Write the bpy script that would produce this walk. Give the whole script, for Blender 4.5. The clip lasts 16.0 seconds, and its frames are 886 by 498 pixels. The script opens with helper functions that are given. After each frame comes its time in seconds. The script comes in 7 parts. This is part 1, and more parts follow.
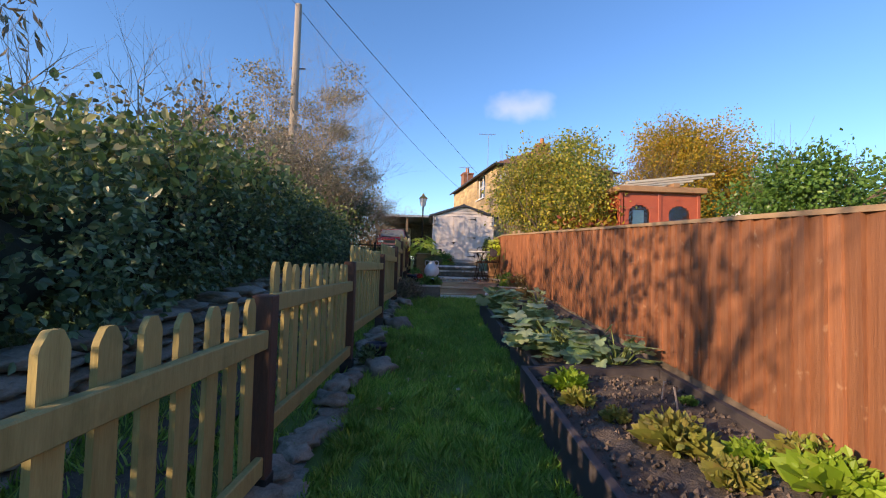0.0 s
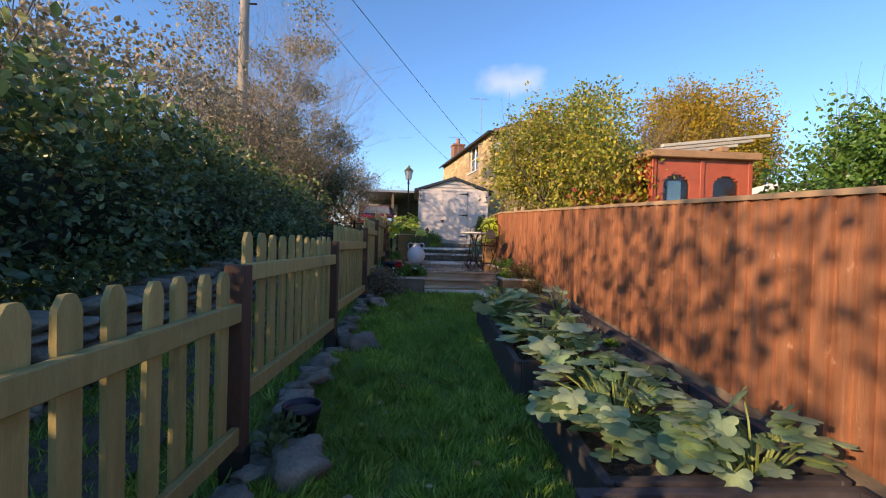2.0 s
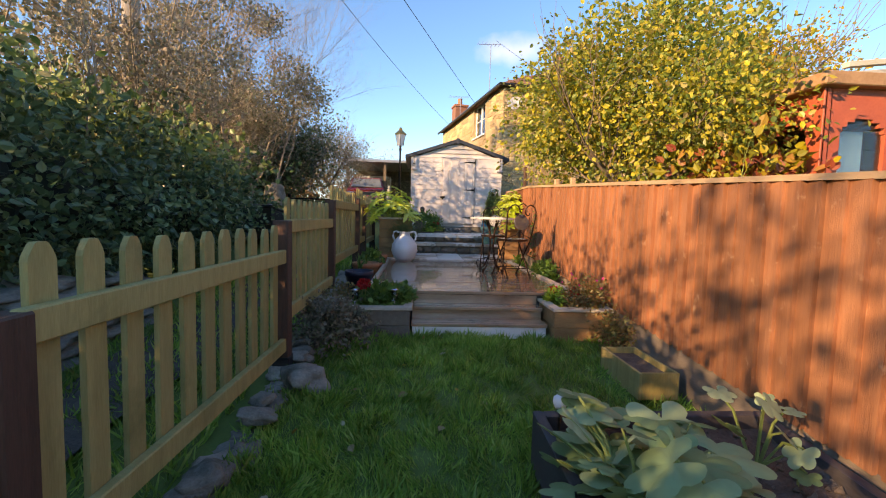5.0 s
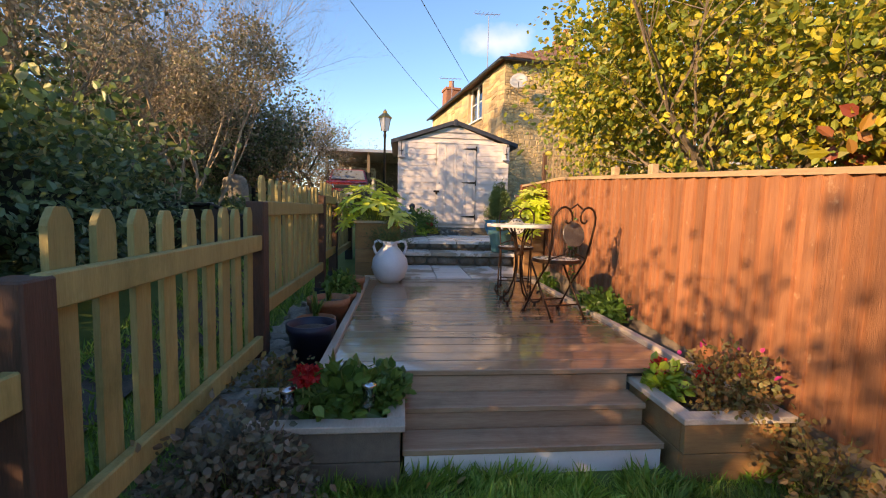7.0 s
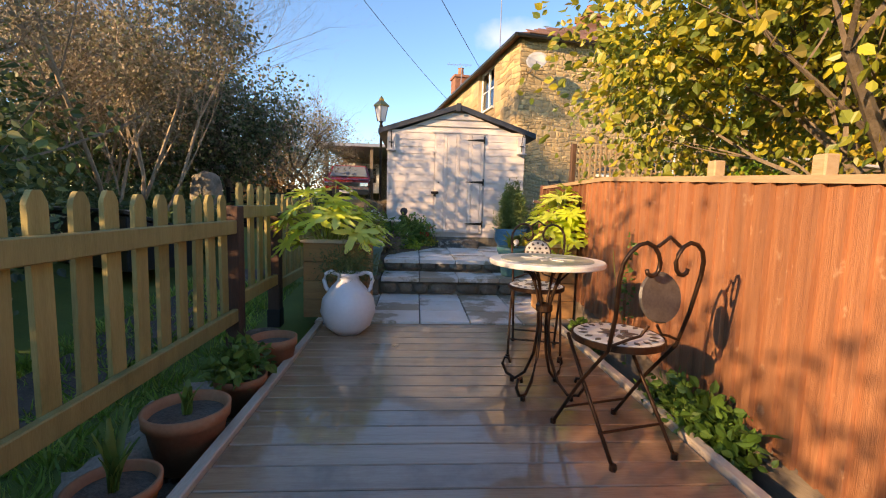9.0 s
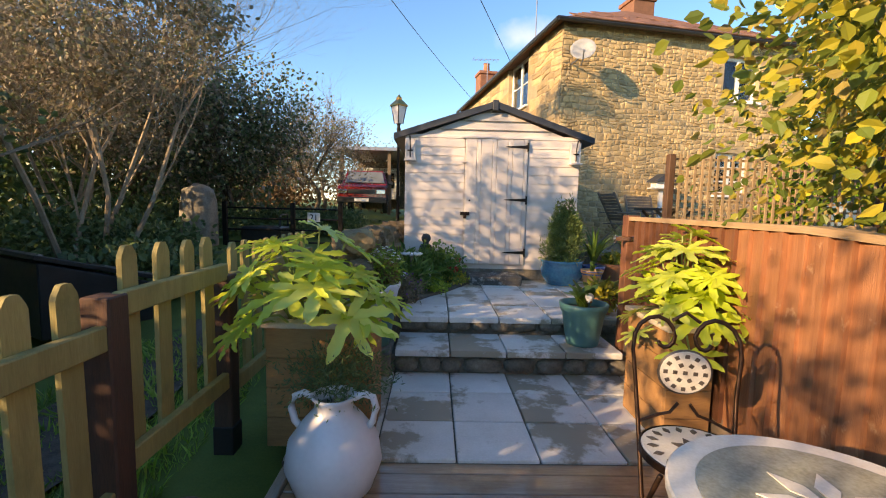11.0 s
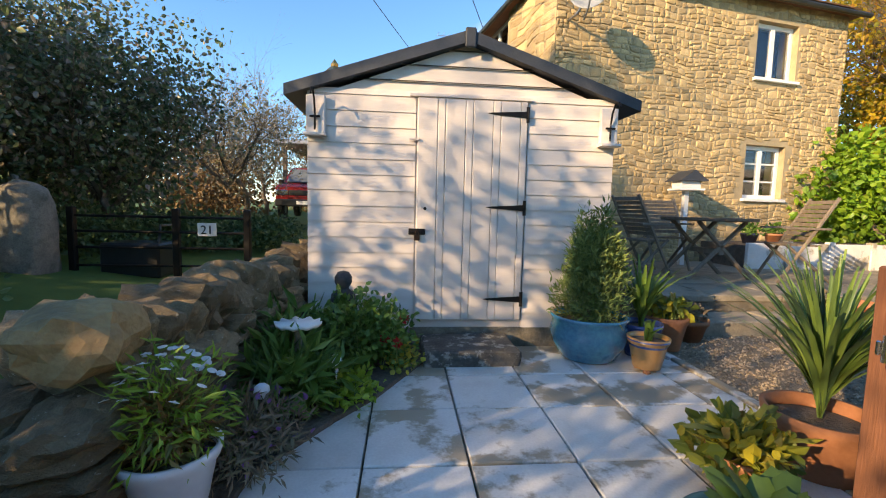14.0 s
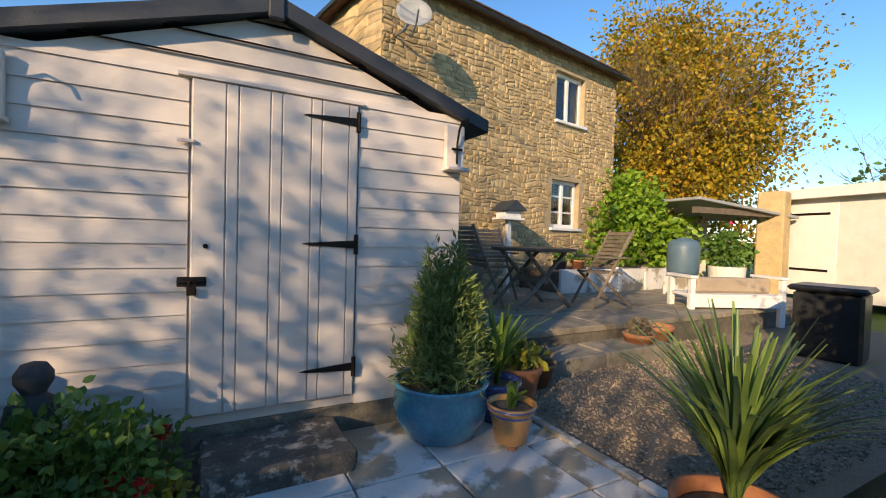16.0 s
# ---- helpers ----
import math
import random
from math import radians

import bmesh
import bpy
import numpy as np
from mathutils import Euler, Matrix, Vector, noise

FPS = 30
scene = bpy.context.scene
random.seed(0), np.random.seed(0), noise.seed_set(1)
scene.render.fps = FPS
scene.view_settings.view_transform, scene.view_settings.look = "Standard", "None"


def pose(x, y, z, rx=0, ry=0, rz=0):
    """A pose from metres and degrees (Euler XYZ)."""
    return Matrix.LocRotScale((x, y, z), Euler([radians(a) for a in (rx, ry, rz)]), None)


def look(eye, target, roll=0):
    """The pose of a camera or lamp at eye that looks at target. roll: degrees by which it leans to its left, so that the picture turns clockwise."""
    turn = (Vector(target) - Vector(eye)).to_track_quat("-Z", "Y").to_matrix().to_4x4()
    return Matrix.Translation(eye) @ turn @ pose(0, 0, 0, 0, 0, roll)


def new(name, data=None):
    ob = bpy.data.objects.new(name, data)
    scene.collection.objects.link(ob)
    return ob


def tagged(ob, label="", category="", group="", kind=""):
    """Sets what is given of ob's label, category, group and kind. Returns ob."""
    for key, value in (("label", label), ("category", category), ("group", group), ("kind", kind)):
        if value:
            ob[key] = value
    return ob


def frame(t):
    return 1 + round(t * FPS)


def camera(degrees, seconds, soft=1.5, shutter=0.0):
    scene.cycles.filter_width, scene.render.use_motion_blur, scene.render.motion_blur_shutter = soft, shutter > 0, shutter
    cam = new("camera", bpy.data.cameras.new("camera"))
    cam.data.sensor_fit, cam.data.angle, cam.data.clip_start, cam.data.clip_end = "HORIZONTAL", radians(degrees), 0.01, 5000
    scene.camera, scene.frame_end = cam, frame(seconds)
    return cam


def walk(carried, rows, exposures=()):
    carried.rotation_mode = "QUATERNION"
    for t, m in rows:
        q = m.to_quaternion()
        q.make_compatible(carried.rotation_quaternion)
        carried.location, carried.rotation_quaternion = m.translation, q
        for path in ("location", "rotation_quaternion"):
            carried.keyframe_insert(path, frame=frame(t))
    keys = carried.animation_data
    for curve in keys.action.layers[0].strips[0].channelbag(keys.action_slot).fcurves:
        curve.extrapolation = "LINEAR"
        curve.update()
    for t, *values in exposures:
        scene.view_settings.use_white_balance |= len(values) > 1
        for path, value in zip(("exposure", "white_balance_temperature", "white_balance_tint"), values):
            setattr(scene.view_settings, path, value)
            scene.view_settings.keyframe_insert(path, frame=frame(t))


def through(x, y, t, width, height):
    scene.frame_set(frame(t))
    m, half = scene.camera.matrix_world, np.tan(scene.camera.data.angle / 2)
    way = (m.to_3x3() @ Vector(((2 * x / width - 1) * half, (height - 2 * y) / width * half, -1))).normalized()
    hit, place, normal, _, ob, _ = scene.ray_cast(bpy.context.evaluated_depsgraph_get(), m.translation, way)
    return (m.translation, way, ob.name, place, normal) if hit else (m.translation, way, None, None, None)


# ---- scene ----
cam = camera(91.4, 16.0, soft=1.1)
METRES, EYE, TILT, LEAN, TURN = 13.6, 1.3, -1.2, 0.0, -2.0
ROWS = [
    (0.0, 0.0, 0.0, 0.0, -0.1, 3.62, -1.61),
    (0.5, 0.0011, 0.0324, 0.0007, -0.55, 2.78, -1.56),
    (1.0, 0.0017, 0.0687, 0.0032, -0.96, 1.99, -1.55),
    (1.5, 0.001, 0.1069, 0.0093, -1.27, 1.21, -1.55),
    (2.0, 0.0057, 0.143, 0.0145, -1.43, 0.6, -1.53),
    (2.5, 0.0089, 0.1802, 0.0188, -1.43, -0.08, -1.52),
    (3.0, 0.0113, 0.2186, 0.0206, -1.36, -0.8, -1.53),
    (3.5, 0.0128, 0.2561, 0.0268, -1.3, -1.59, -1.52),
    (4.0, 0.0112, 0.2947, 0.0311, -1.27, -2.2, -1.52),
    (4.5, 0.0102, 0.3343, 0.0346, -1.36, -2.62, -1.55),
    (7.0, 0.0006, 0.5152, 0.05, -3.37, -3.88, -1.34),
    (7.5, 0.0107, 0.5474, 0.0544, -3.72, -4.14, -1.31),
    (8.0, 0.0183, 0.5798, 0.0586, -3.57, -4.34, -1.32),
    (8.5, 0.0239, 0.6093, 0.0598, -2.83, -4.42, -1.4),
    (9.0, 0.024, 0.6356, 0.0643, -1.57, -4.42, -1.52),
    (9.5, 0.0194, 0.6621, 0.0732, -0.24, -4.4, -1.56),
    (12.0, 0.0116, 0.8056, 0.0922, 1.02, -4.38, -1.35),
    (12.5, 0.0145, 0.8366, 0.0935, 0.7, -4.34, -1.25),
    (13.0, 0.0193, 0.8655, 0.0946, 0.09, -4.36, -1.22),
    (13.5, 0.0259, 0.8968, 0.0982, -1.07, -4.29, -1.27),
    (14.0, 0.0285, 0.9259, 0.0986, -3.21, -4.03, -1.31),
    (14.5, 0.0311, 0.9487, 0.1005, -6.81, -3.56, -1.36),
    (15.0, 0.0364, 0.9666, 0.1038, -12.3, -2.72, -1.39),
    (15.5, 0.0393, 0.9761, 0.1051, -19.2, -1.62, -1.25),
    (16.0, 0.0391, 0.9841, 0.1057, -26.31, -0.54, -1.13),
]
walk(cam, [(t, pose(0, 0, EYE, TILT, LEAN, TURN) @ pose(METRES * x, METRES * y, METRES * z, 90 + pitch, roll, yaw)) for t, x, y, z, yaw, pitch, roll in ROWS],
     exposures=[(0.0, 1.2, 9000, 24), (2.5, 1.36, 9500, 24), (4.5, 1.7, 11600, 25), (8.0, 1.7, 12400, 26), (10.0, 1.7, 12200, 23), (12.5, 1.58, 11000, 17), (14.5, 1.7, 10000, 15), (16.0, 1.12, 9300, 15)])

# ---- light ----
SUN_AZ = Vector((0.83, 0.56, 0.0)).normalized()
SUN_EL = radians(19)
world = bpy.data.worlds.new("sky")
scene.world = world
world.use_nodes = True
wn, wl = world.node_tree.nodes, world.node_tree.links
sky = wn.new("ShaderNodeTexSky")
sky.sky_type = "NISHITA"
sky.sun_disc = False
sky.sun_elevation = SUN_EL
sky.sun_rotation = math.atan2(-SUN_AZ.x, -SUN_AZ.y)
sky.air_density, sky.dust_density, sky.ozone_density = 0.95, 0.1, 6.5
sky.altitude = 100
# one thin wisp of cloud low in the sky ahead
way = wn.new("ShaderNodeTexCoord")
place = wn.new("ShaderNodeMapping")
place.inputs["Location"].default_value = (-0.187 * 11, -0.9 * 3, -0.347 * 26)
place.inputs["Scale"].default_value = (11, 3, 26)
far = wn.new("ShaderNodeVectorMath")
far.operation = "LENGTH"
puff = wn.new("ShaderNodeTexNoise")
puff.inputs["Scale"].default_value = 14
puff.inputs["Detail"].default_value = 6
wisp = wn.new("ShaderNodeMath")
wisp.operation = "MULTIPLY_ADD"
wisp.inputs[1].default_value = 1.6
wl.new(way.outputs["Generated"], place.inputs["Vector"])
wl.new(way.outputs["Generated"], puff.inputs["Vector"])
wl.new(place.outputs[0], far.inputs[0])
wl.new(puff.outputs[0], wisp.inputs[0])
wl.new(far.outputs["Value"], wisp.inputs[2])
soft_edge = wn.new("ShaderNodeMapRange")
soft_edge.inputs["From Min"].default_value, soft_edge.inputs["From Max"].default_value = 1.75, 0.7
soft_edge.inputs["To Min"].default_value, soft_edge.inputs["To Max"].default_value = 0.0, 0.4
wl.new(wisp.outputs[0], soft_edge.inputs["Value"])
veil = wn.new("ShaderNodeMixRGB")
veil.inputs[2].default_value = (3.6, 3.8, 4.2, 1)
wl.new(soft_edge.outputs[0], veil.inputs[0])
deep = wn.new("ShaderNodeHueSaturation")
deep.inputs["Saturation"].default_value = 1.1
wl.new(sky.outputs[0], deep.inputs["Color"])
wl.new(deep.outputs[0], veil.inputs[1])
wl.new(veil.outputs[0], wn["Background"].inputs[0])
wn["Background"].inputs[1].default_value = 0.15
sun = new("sun", bpy.data.lights.new("sun", "SUN"))
sun.data.energy = 2.9
sun.data.angle = radians(0.6)
sun.data.color = (1.0, 0.87, 0.68)
to_sun = Vector((-SUN_AZ.x * math.cos(SUN_EL), -SUN_AZ.y * math.cos(SUN_EL), math.sin(SUN_EL)))
sun.matrix_world = look(to_sun * 40, (0, 0, 0))

# ---- small tools ----
rng = np.random.default_rng(7)


def part(name, bm, material, parent=None, label=""):
    """Links a bmesh as one mesh object, under a thing if one is given."""
    me = bpy.data.meshes.new(name)
    bm.to_mesh(me)
    bm.free()
    me.materials.append(material)
    ob = new(name, me)
    ob.parent = parent
    if label:
        ob["label"] = label
    return ob


def smooth(ob):
    for p in ob.data.polygons:
        p.use_smooth = True
    return ob


def raw(name, verts, faces, material, parent=None, label="", shade=False):
    """Links plain vertices and faces as one mesh object."""
    me = bpy.data.meshes.new(name)
    me.from_pydata([tuple(v) for v in verts], [], [tuple(f) for f in faces])
    me.materials.append(material)
    if shade:
        for p in me.polygons:
            p.use_smooth = True
    ob = new(name, me)
    ob.parent = parent
    if label:
        ob["label"] = label
    return ob


def thing(name, m, label, category, group="", kind=""):
    """An empty at the base of a thing; its parts hang under it."""
    ob = new(name)
    ob.matrix_world = m
    return tagged(ob, label, category, group, kind)


def add_box(bm, x0, x1, y0, y1, z0, z1, bevel=0.0):
    v = bmesh.ops.create_cube(bm, size=1.0)["verts"]
    for p in v:
        p.co = Vector((x0 + (p.co.x + 0.5) * (x1 - x0), y0 + (p.co.y + 0.5) * (y1 - y0), z0 + (p.co.z + 0.5) * (z1 - z0)))
    if bevel:
        es = list({e for p in v for e in p.link_edges})
        bmesh.ops.bevel(bm, geom=es, offset=bevel, segments=1, affect="EDGES")
    return bm


def box(x0, x1, y0, y1, z0, z1, bevel=0.0):
    return add_box(bmesh.new(), x0, x1, y0, y1, z0, z1, bevel)


def add_rod(bm, a, b, r0, r1=None, sides=8):
    """A straight tapered rod from a to b."""
    a, b = Vector(a), Vector(b)
    r1 = r0 if r1 is None else r1
    m = Matrix.Translation((a + b) / 2) @ (b - a).to_track_quat("Z", "Y").to_matrix().to_4x4()
    bmesh.ops.create_cone(bm, cap_ends=True, segments=sides, radius1=r0, radius2=r1, depth=(b - a).length, matrix=m)
    return bm


def rod(a, b, r0, r1=None, sides=8):
    return add_rod(bmesh.new(), a, b, r0, r1, sides)


def add_tube(bm, pts, r, sides=6, taper=1.0):
    """A bent tube through pts."""
    pts = [Vector(p) for p in pts]
    rings = []
    for i, p in enumerate(pts):
        d = (pts[min(i + 1, len(pts) - 1)] - pts[max(i - 1, 0)]).normalized()
        side = d.cross(Vector((0.31, 0.17, 0.93))).normalized()
        up = side.cross(d)
        rr = r * (1 + (taper - 1) * i / (len(pts) - 1))
        rings.append([bm.verts.new(p + (side * math.cos(a) + up * math.sin(a)) * rr) for a in [2 * math.pi * k / sides for k in range(sides)]])
    for a, b in zip(rings, rings[1:]):
        for k in range(sides):
            bm.faces.new((a[k], a[(k + 1) % sides], b[(k + 1) % sides], b[k]))
    bm.faces.new(rings[0][::-1])
    bm.faces.new(rings[-1])
    return bm


def lathe(profile, sides=32):
    """A turned body from (radius, height) pairs."""
    bm = bmesh.new()
    rings = []
    for r, z in profile:
        if r < 1e-4:
            rings.append([bm.verts.new((0, 0, z))])
        else:
            rings.append([bm.verts.new((r * math.cos(2 * math.pi * k / sides), r * math.sin(2 * math.pi * k / sides), z)) for k in range(sides)])
    for a, b in zip(rings, rings[1:]):
        for k in range(sides):
            j = (k + 1) % sides
            if len(a) == 1 and len(b) == 1:
                continue
            if len(a) == 1:
                bm.faces.new((a[0], b[j], b[k]))
            elif len(b) == 1:
                bm.faces.new((a[k], a[j], b[0]))
            else:
                bm.faces.new((a[k], a[j], b[j], b[k]))
    bmesh.ops.recalc_face_normals(bm, faces=bm.faces)
    return bm


def rock(size, seed, rough=0.25, sub=2):
    """A lump of stone, squarish and uneven."""
    bm = bmesh.new()
    bmesh.ops.create_icosphere(bm, subdivisions=sub, radius=0.5)
    for v in bm.verts:
        c = v.co.copy()
        m = max(abs(c.x), abs(c.y), abs(c.z))
        c = c.lerp(c * (0.5 / m), 0.55)
        n = noise.noise(c * 2.3 + Vector((seed * 7.1, seed * 3.3, seed * 1.7)))
        n2 = noise.noise(c * 6 + Vector((seed * 2.1, 5, seed)))
        c *= 1 + rough * n + rough * 0.35 * n2
        v.co = Vector((c.x * size[0], c.y * size[1], c.z * size[2]))
    return bm


# ---- materials ----
def material(name, c1, c2, scale=6.0, rough=0.7, bump=0.3, fine=60.0, stretch=(1, 1, 1), spread=0.12, metal=0.0, c3=None, spots=(0.55, 0.7),
             island=False, coat=0.0, spot_scale=3.0, bump_dist=0.01, rough_spread=0.15, spec=0.5):
    """A surface with coarse and fine variation, stains and relief. c3 is a stain colour; each object differs a little."""
    m = bpy.data.materials.new(name)
    m.use_nodes = True
    n, l = m.node_tree.nodes, m.node_tree.links
    b = n["Principled BSDF"]
    b.inputs["Metallic"].default_value = metal
    b.inputs["Coat Weight"].default_value = coat
    b.inputs["Specular IOR Level"].default_value = spec
    tc = n.new("ShaderNodeTexCoord")
    mp = n.new("ShaderNodeMapping")
    mp.inputs["Scale"].default_value = stretch
    info = n.new("ShaderNodeObjectInfo")
    off = n.new("ShaderNodeVectorMath")
    off.operation = "SCALE"
    off.inputs[0].default_value = (13.0, 7.0, 29.0)
    l.new(info.outputs["Random"], off.inputs["Scale"])
    add = n.new("ShaderNodeVectorMath")
    l.new(tc.outputs["Object"], add.inputs[0])
    l.new(off.outputs[0], add.inputs[1])
    l.new(add.outputs[0], mp.inputs["Vector"])
    big = n.new("ShaderNodeTexNoise")
    big.inputs["Scale"].default_value = scale
    big.inputs["Detail"].default_value = 6
    big.inputs["Roughness"].default_value = 0.6
    l.new(mp.outputs[0], big.inputs["Vector"])
    small = n.new("ShaderNodeTexNoise")
    small.inputs["Scale"].default_value = fine
    small.inputs["Detail"].default_value = 4
    l.new(mp.outputs[0], small.inputs["Vector"])
    ramp = n.new("ShaderNodeValToRGB")
    ramp.color_ramp.elements[0].position, ramp.color_ramp.elements[1].position = 0.33, 0.67
    ramp.color_ramp.elements[0].color, ramp.color_ramp.elements[1].color = (*c1, 1), (*c2, 1)
    blend = n.new("ShaderNodeMath")
    blend.operation = "MULTIPLY_ADD"
    blend.inputs[1].default_value = 0.35
    l.new(small.outputs[0], blend.inputs[0])
    half = n.new("ShaderNodeMath")
    half.operation = "MULTIPLY"
    half.inputs[1].default_value = 0.65
    l.new(big.outputs[0], half.inputs[0])
    l.new(half.outputs[0], blend.inputs[2])
    l.new(blend.outputs[0], ramp.inputs[0])
    last = ramp.outputs[0]
    if c3:
        st = n.new("ShaderNodeTexNoise")
        st.inputs["Scale"].default_value = spot_scale
        st.inputs["Detail"].default_value = 8
        st.inputs["Roughness"].default_value = 0.65
        l.new(add.outputs[0], st.inputs["Vector"])
        sr = n.new("ShaderNodeValToRGB")
        sr.color_ramp.elements[0].position, sr.color_ramp.elements[1].position = spots
        mix = n.new("ShaderNodeMixRGB")
        mix.inputs[2].default_value = (*c3, 1)
        l.new(st.outputs[0], sr.inputs[0])
        l.new(sr.outputs[0], mix.inputs[0])
        l.new(last, mix.inputs[1])
        last = mix.outputs[0]
    hsv = n.new("ShaderNodeHueSaturation")
    rnd = info.outputs["Random"]
    if island:
        geo = n.new("ShaderNodeNewGeometry")
        rnd = geo.outputs["Random Per Island"]
    val = n.new("ShaderNodeMapRange")
    val.inputs["To Min"].default_value, val.inputs["To Max"].default_value = 1 - spread, 1 + spread
    l.new(rnd, val.inputs["Value"])
    l.new(val.outputs[0], hsv.inputs["Value"])
    l.new(last, hsv.inputs["Color"])
    l.new(hsv.outputs[0], b.inputs["Base Color"])
    rr = n.new("ShaderNodeMapRange")
    rr.inputs["To Min"].default_value, rr.inputs["To Max"].default_value = max(0.03, rough - rough_spread), min(1, rough + rough_spread)
    l.new(big.outputs[0], rr.inputs["Value"])
    l.new(rr.outputs[0], b.inputs["Roughness"])
    if bump:
        bp = n.new("ShaderNodeBump")
        bp.inputs["Strength"].default_value = bump
        bp.inputs["Distance"].default_value = bump_dist
        l.new(blend.outputs[0], bp.inputs["Height"])
        l.new(bp.outputs[0], b.inputs["Normal"])
    return m


def leafy(name, colours, rough=0.5, through=0.35, spread=0.25):
    """Leaves: each one takes a colour of its own between those given; light shines through."""
    m = bpy.data.materials.new(name)
    m.use_nodes = True
    n, l = m.node_tree.nodes, m.node_tree.links
    b = n["Principled BSDF"]
    out = n["Material Output"]
    geo = n.new("ShaderNodeNewGeometry")
    ramp = n.new("ShaderNodeValToRGB")
    el = ramp.color_ramp.elements
    while len(el) < len(colours):
        el.new(0.5)
    for i, c in enumerate(colours):
        el[i].position = i / max(1, len(colours) - 1)
        el[i].color = (*c, 1)
    l.new(geo.outputs["Random Per Island"], ramp.inputs[0])
    tc = n.new("ShaderNodeTexCoord")
    nz = n.new("ShaderNodeTexNoise")
    nz.inputs["Scale"].default_value = 1.7
    nz.inputs["Detail"].default_value = 5
    l.new(tc.outputs["Object"], nz.inputs["Vector"])
    mr = n.new("ShaderNodeMapRange")
    mr.inputs["From Min"].default_value, mr.inputs["From Max"].default_value = 0.3, 0.7
    mr.inputs["To Min"].default_value, mr.inputs["To Max"].default_value = 1 - spread, 1 + spread
    l.new(nz.outputs[0], mr.inputs["Value"])
    hsv = n.new("ShaderNodeHueSaturation")
    l.new(mr.outputs[0], hsv.inputs["Value"])
    l.new(ramp.outputs[0], hsv.inputs["Color"])
    l.new(hsv.outputs[0], b.inputs["Base Color"])
    b.inputs["Roughness"].default_value = rough
    tr = n.new("ShaderNodeBsdfTranslucent")
    l.new(hsv.outputs[0], tr.inputs["Color"])
    mx = n.new("ShaderNodeMixShader")
    mx.inputs[0].default_value = through
    l.new(b.outputs[0], mx.inputs[1])
    l.new(tr.outputs[0], mx.inputs[2])
    l.new(mx.outputs[0], out.inputs["Surface"])
    return m


def glass(name, colour=(0.8, 0.85, 0.88), rough=0.02):
    m = bpy.data.materials.new(name)
    m.use_nodes = True
    b = m.node_tree.nodes["Principled BSDF"]
    b.inputs["Base Color"].default_value = (*colour, 1)
    b.inputs["Roughness"].default_value = rough
    b.inputs["Transmission Weight"].default_value = 1.0
    b.inputs["IOR"].default_value = 1.45
    return m


M = {}
M["turf"] = material("turf", (0.05, 0.11, 0.018), (0.1, 0.17, 0.035), 3, 0.9, 0.6, 90, c3=(0.05, 0.045, 0.02), spots=(0.6, 0.75))
M["soil"] = material("soil", (0.06, 0.046, 0.037), (0.16, 0.125, 0.1), 12, 0.95, 1.0, 70, bump_dist=0.03)
M["picket"] = material("picket_wood", (0.27, 0.205, 0.07), (0.42, 0.33, 0.13), 4, 0.75, 0.4, 40, (6, 6, 0.6), 0.14, c3=(0.13, 0.13, 0.04), spots=(0.55, 0.8))
M["post"] = material("post_wood", (0.055, 0.026, 0.016), (0.11, 0.05, 0.032), 5, 0.75, 0.4, 40, (6, 6, 0.6), 0.12)
M["bitumen"] = material("post_sleeve", (0.008, 0.008, 0.009), (0.016, 0.015, 0.015), 8, 0.6, 0.2)
M["fence"] = material("fence_board", (0.24, 0.09, 0.043), (0.405, 0.175, 0.088), 4, 0.72, 0.6, 45, (9, 9, 0.45), 0.2, c3=(0.55, 0.33, 0.2), spots=(0.62, 0.74), spot_scale=9)
M["fence_cap"] = material("fence_cap", (0.33, 0.21, 0.12), (0.46, 0.32, 0.2), 5, 0.8, 0.4, 50, (5, 0.6, 5))
M["gravel_board"] = material("gravel_board", (0.13, 0.1, 0.075), (0.22, 0.17, 0.13), 5, 0.85, 0.5, 60, (4, 0.6, 4))
M["sleeper"] = material("bed_timber", (0.045, 0.038, 0.04), (0.085, 0.072, 0.072), 5, 0.75, 0.4, 50, (4, 0.8, 4))
M["deck"] = material("deck_wood", (0.29, 0.168, 0.104), (0.44, 0.28, 0.18), 4, 0.18, 0.25, 30, (0.5, 5, 5), 0.16, coat=0.6, rough_spread=0.16, bump_dist=0.003, c3=(0.16, 0.085, 0.05), spots=(0.5, 0.75), spot_scale=1.6)
M["trim"] = material("deck_trim", (0.42, 0.34, 0.27), (0.56, 0.47, 0.38), 5, 0.7, 0.3, 40, (3, 0.6, 3))
M["slab"] = material("slab", (0.56, 0.55, 0.52), (0.74, 0.73, 0.7), 5, 0.45, 0.3, 90, spread=0.08, c3=(0.32, 0.28, 0.215), spots=(0.5, 0.55), spot_scale=2.0, rough_spread=0.25)
M["mossy"] = material("mossy_stone", (0.08, 0.07, 0.055), (0.21, 0.18, 0.14), 9, 0.9, 0.8, 60, bump_dist=0.02, c3=(0.22, 0.2, 0.16), spots=(0.56, 0.66), spot_scale=9)
M["greystone"] = material("grey_stone", (0.13, 0.115, 0.09), (0.3, 0.27, 0.225), 9, 0.9, 0.7, 60, spread=0.25, c3=(0.07, 0.075, 0.05), spots=(0.55, 0.7), bump_dist=0.02)
M["hamstone"] = material("ham_stone", (0.38, 0.26, 0.125), (0.54, 0.39, 0.21), 5, 0.9, 0.7, 50, spread=0.26, c3=(0.3, 0.23, 0.15), spots=(0.5, 0.72), bump_dist=0.02)
M["mortar"] = material("lime_mortar", (0.36, 0.27, 0.16), (0.48, 0.37, 0.23), 8, 0.95, 0.6, 70)
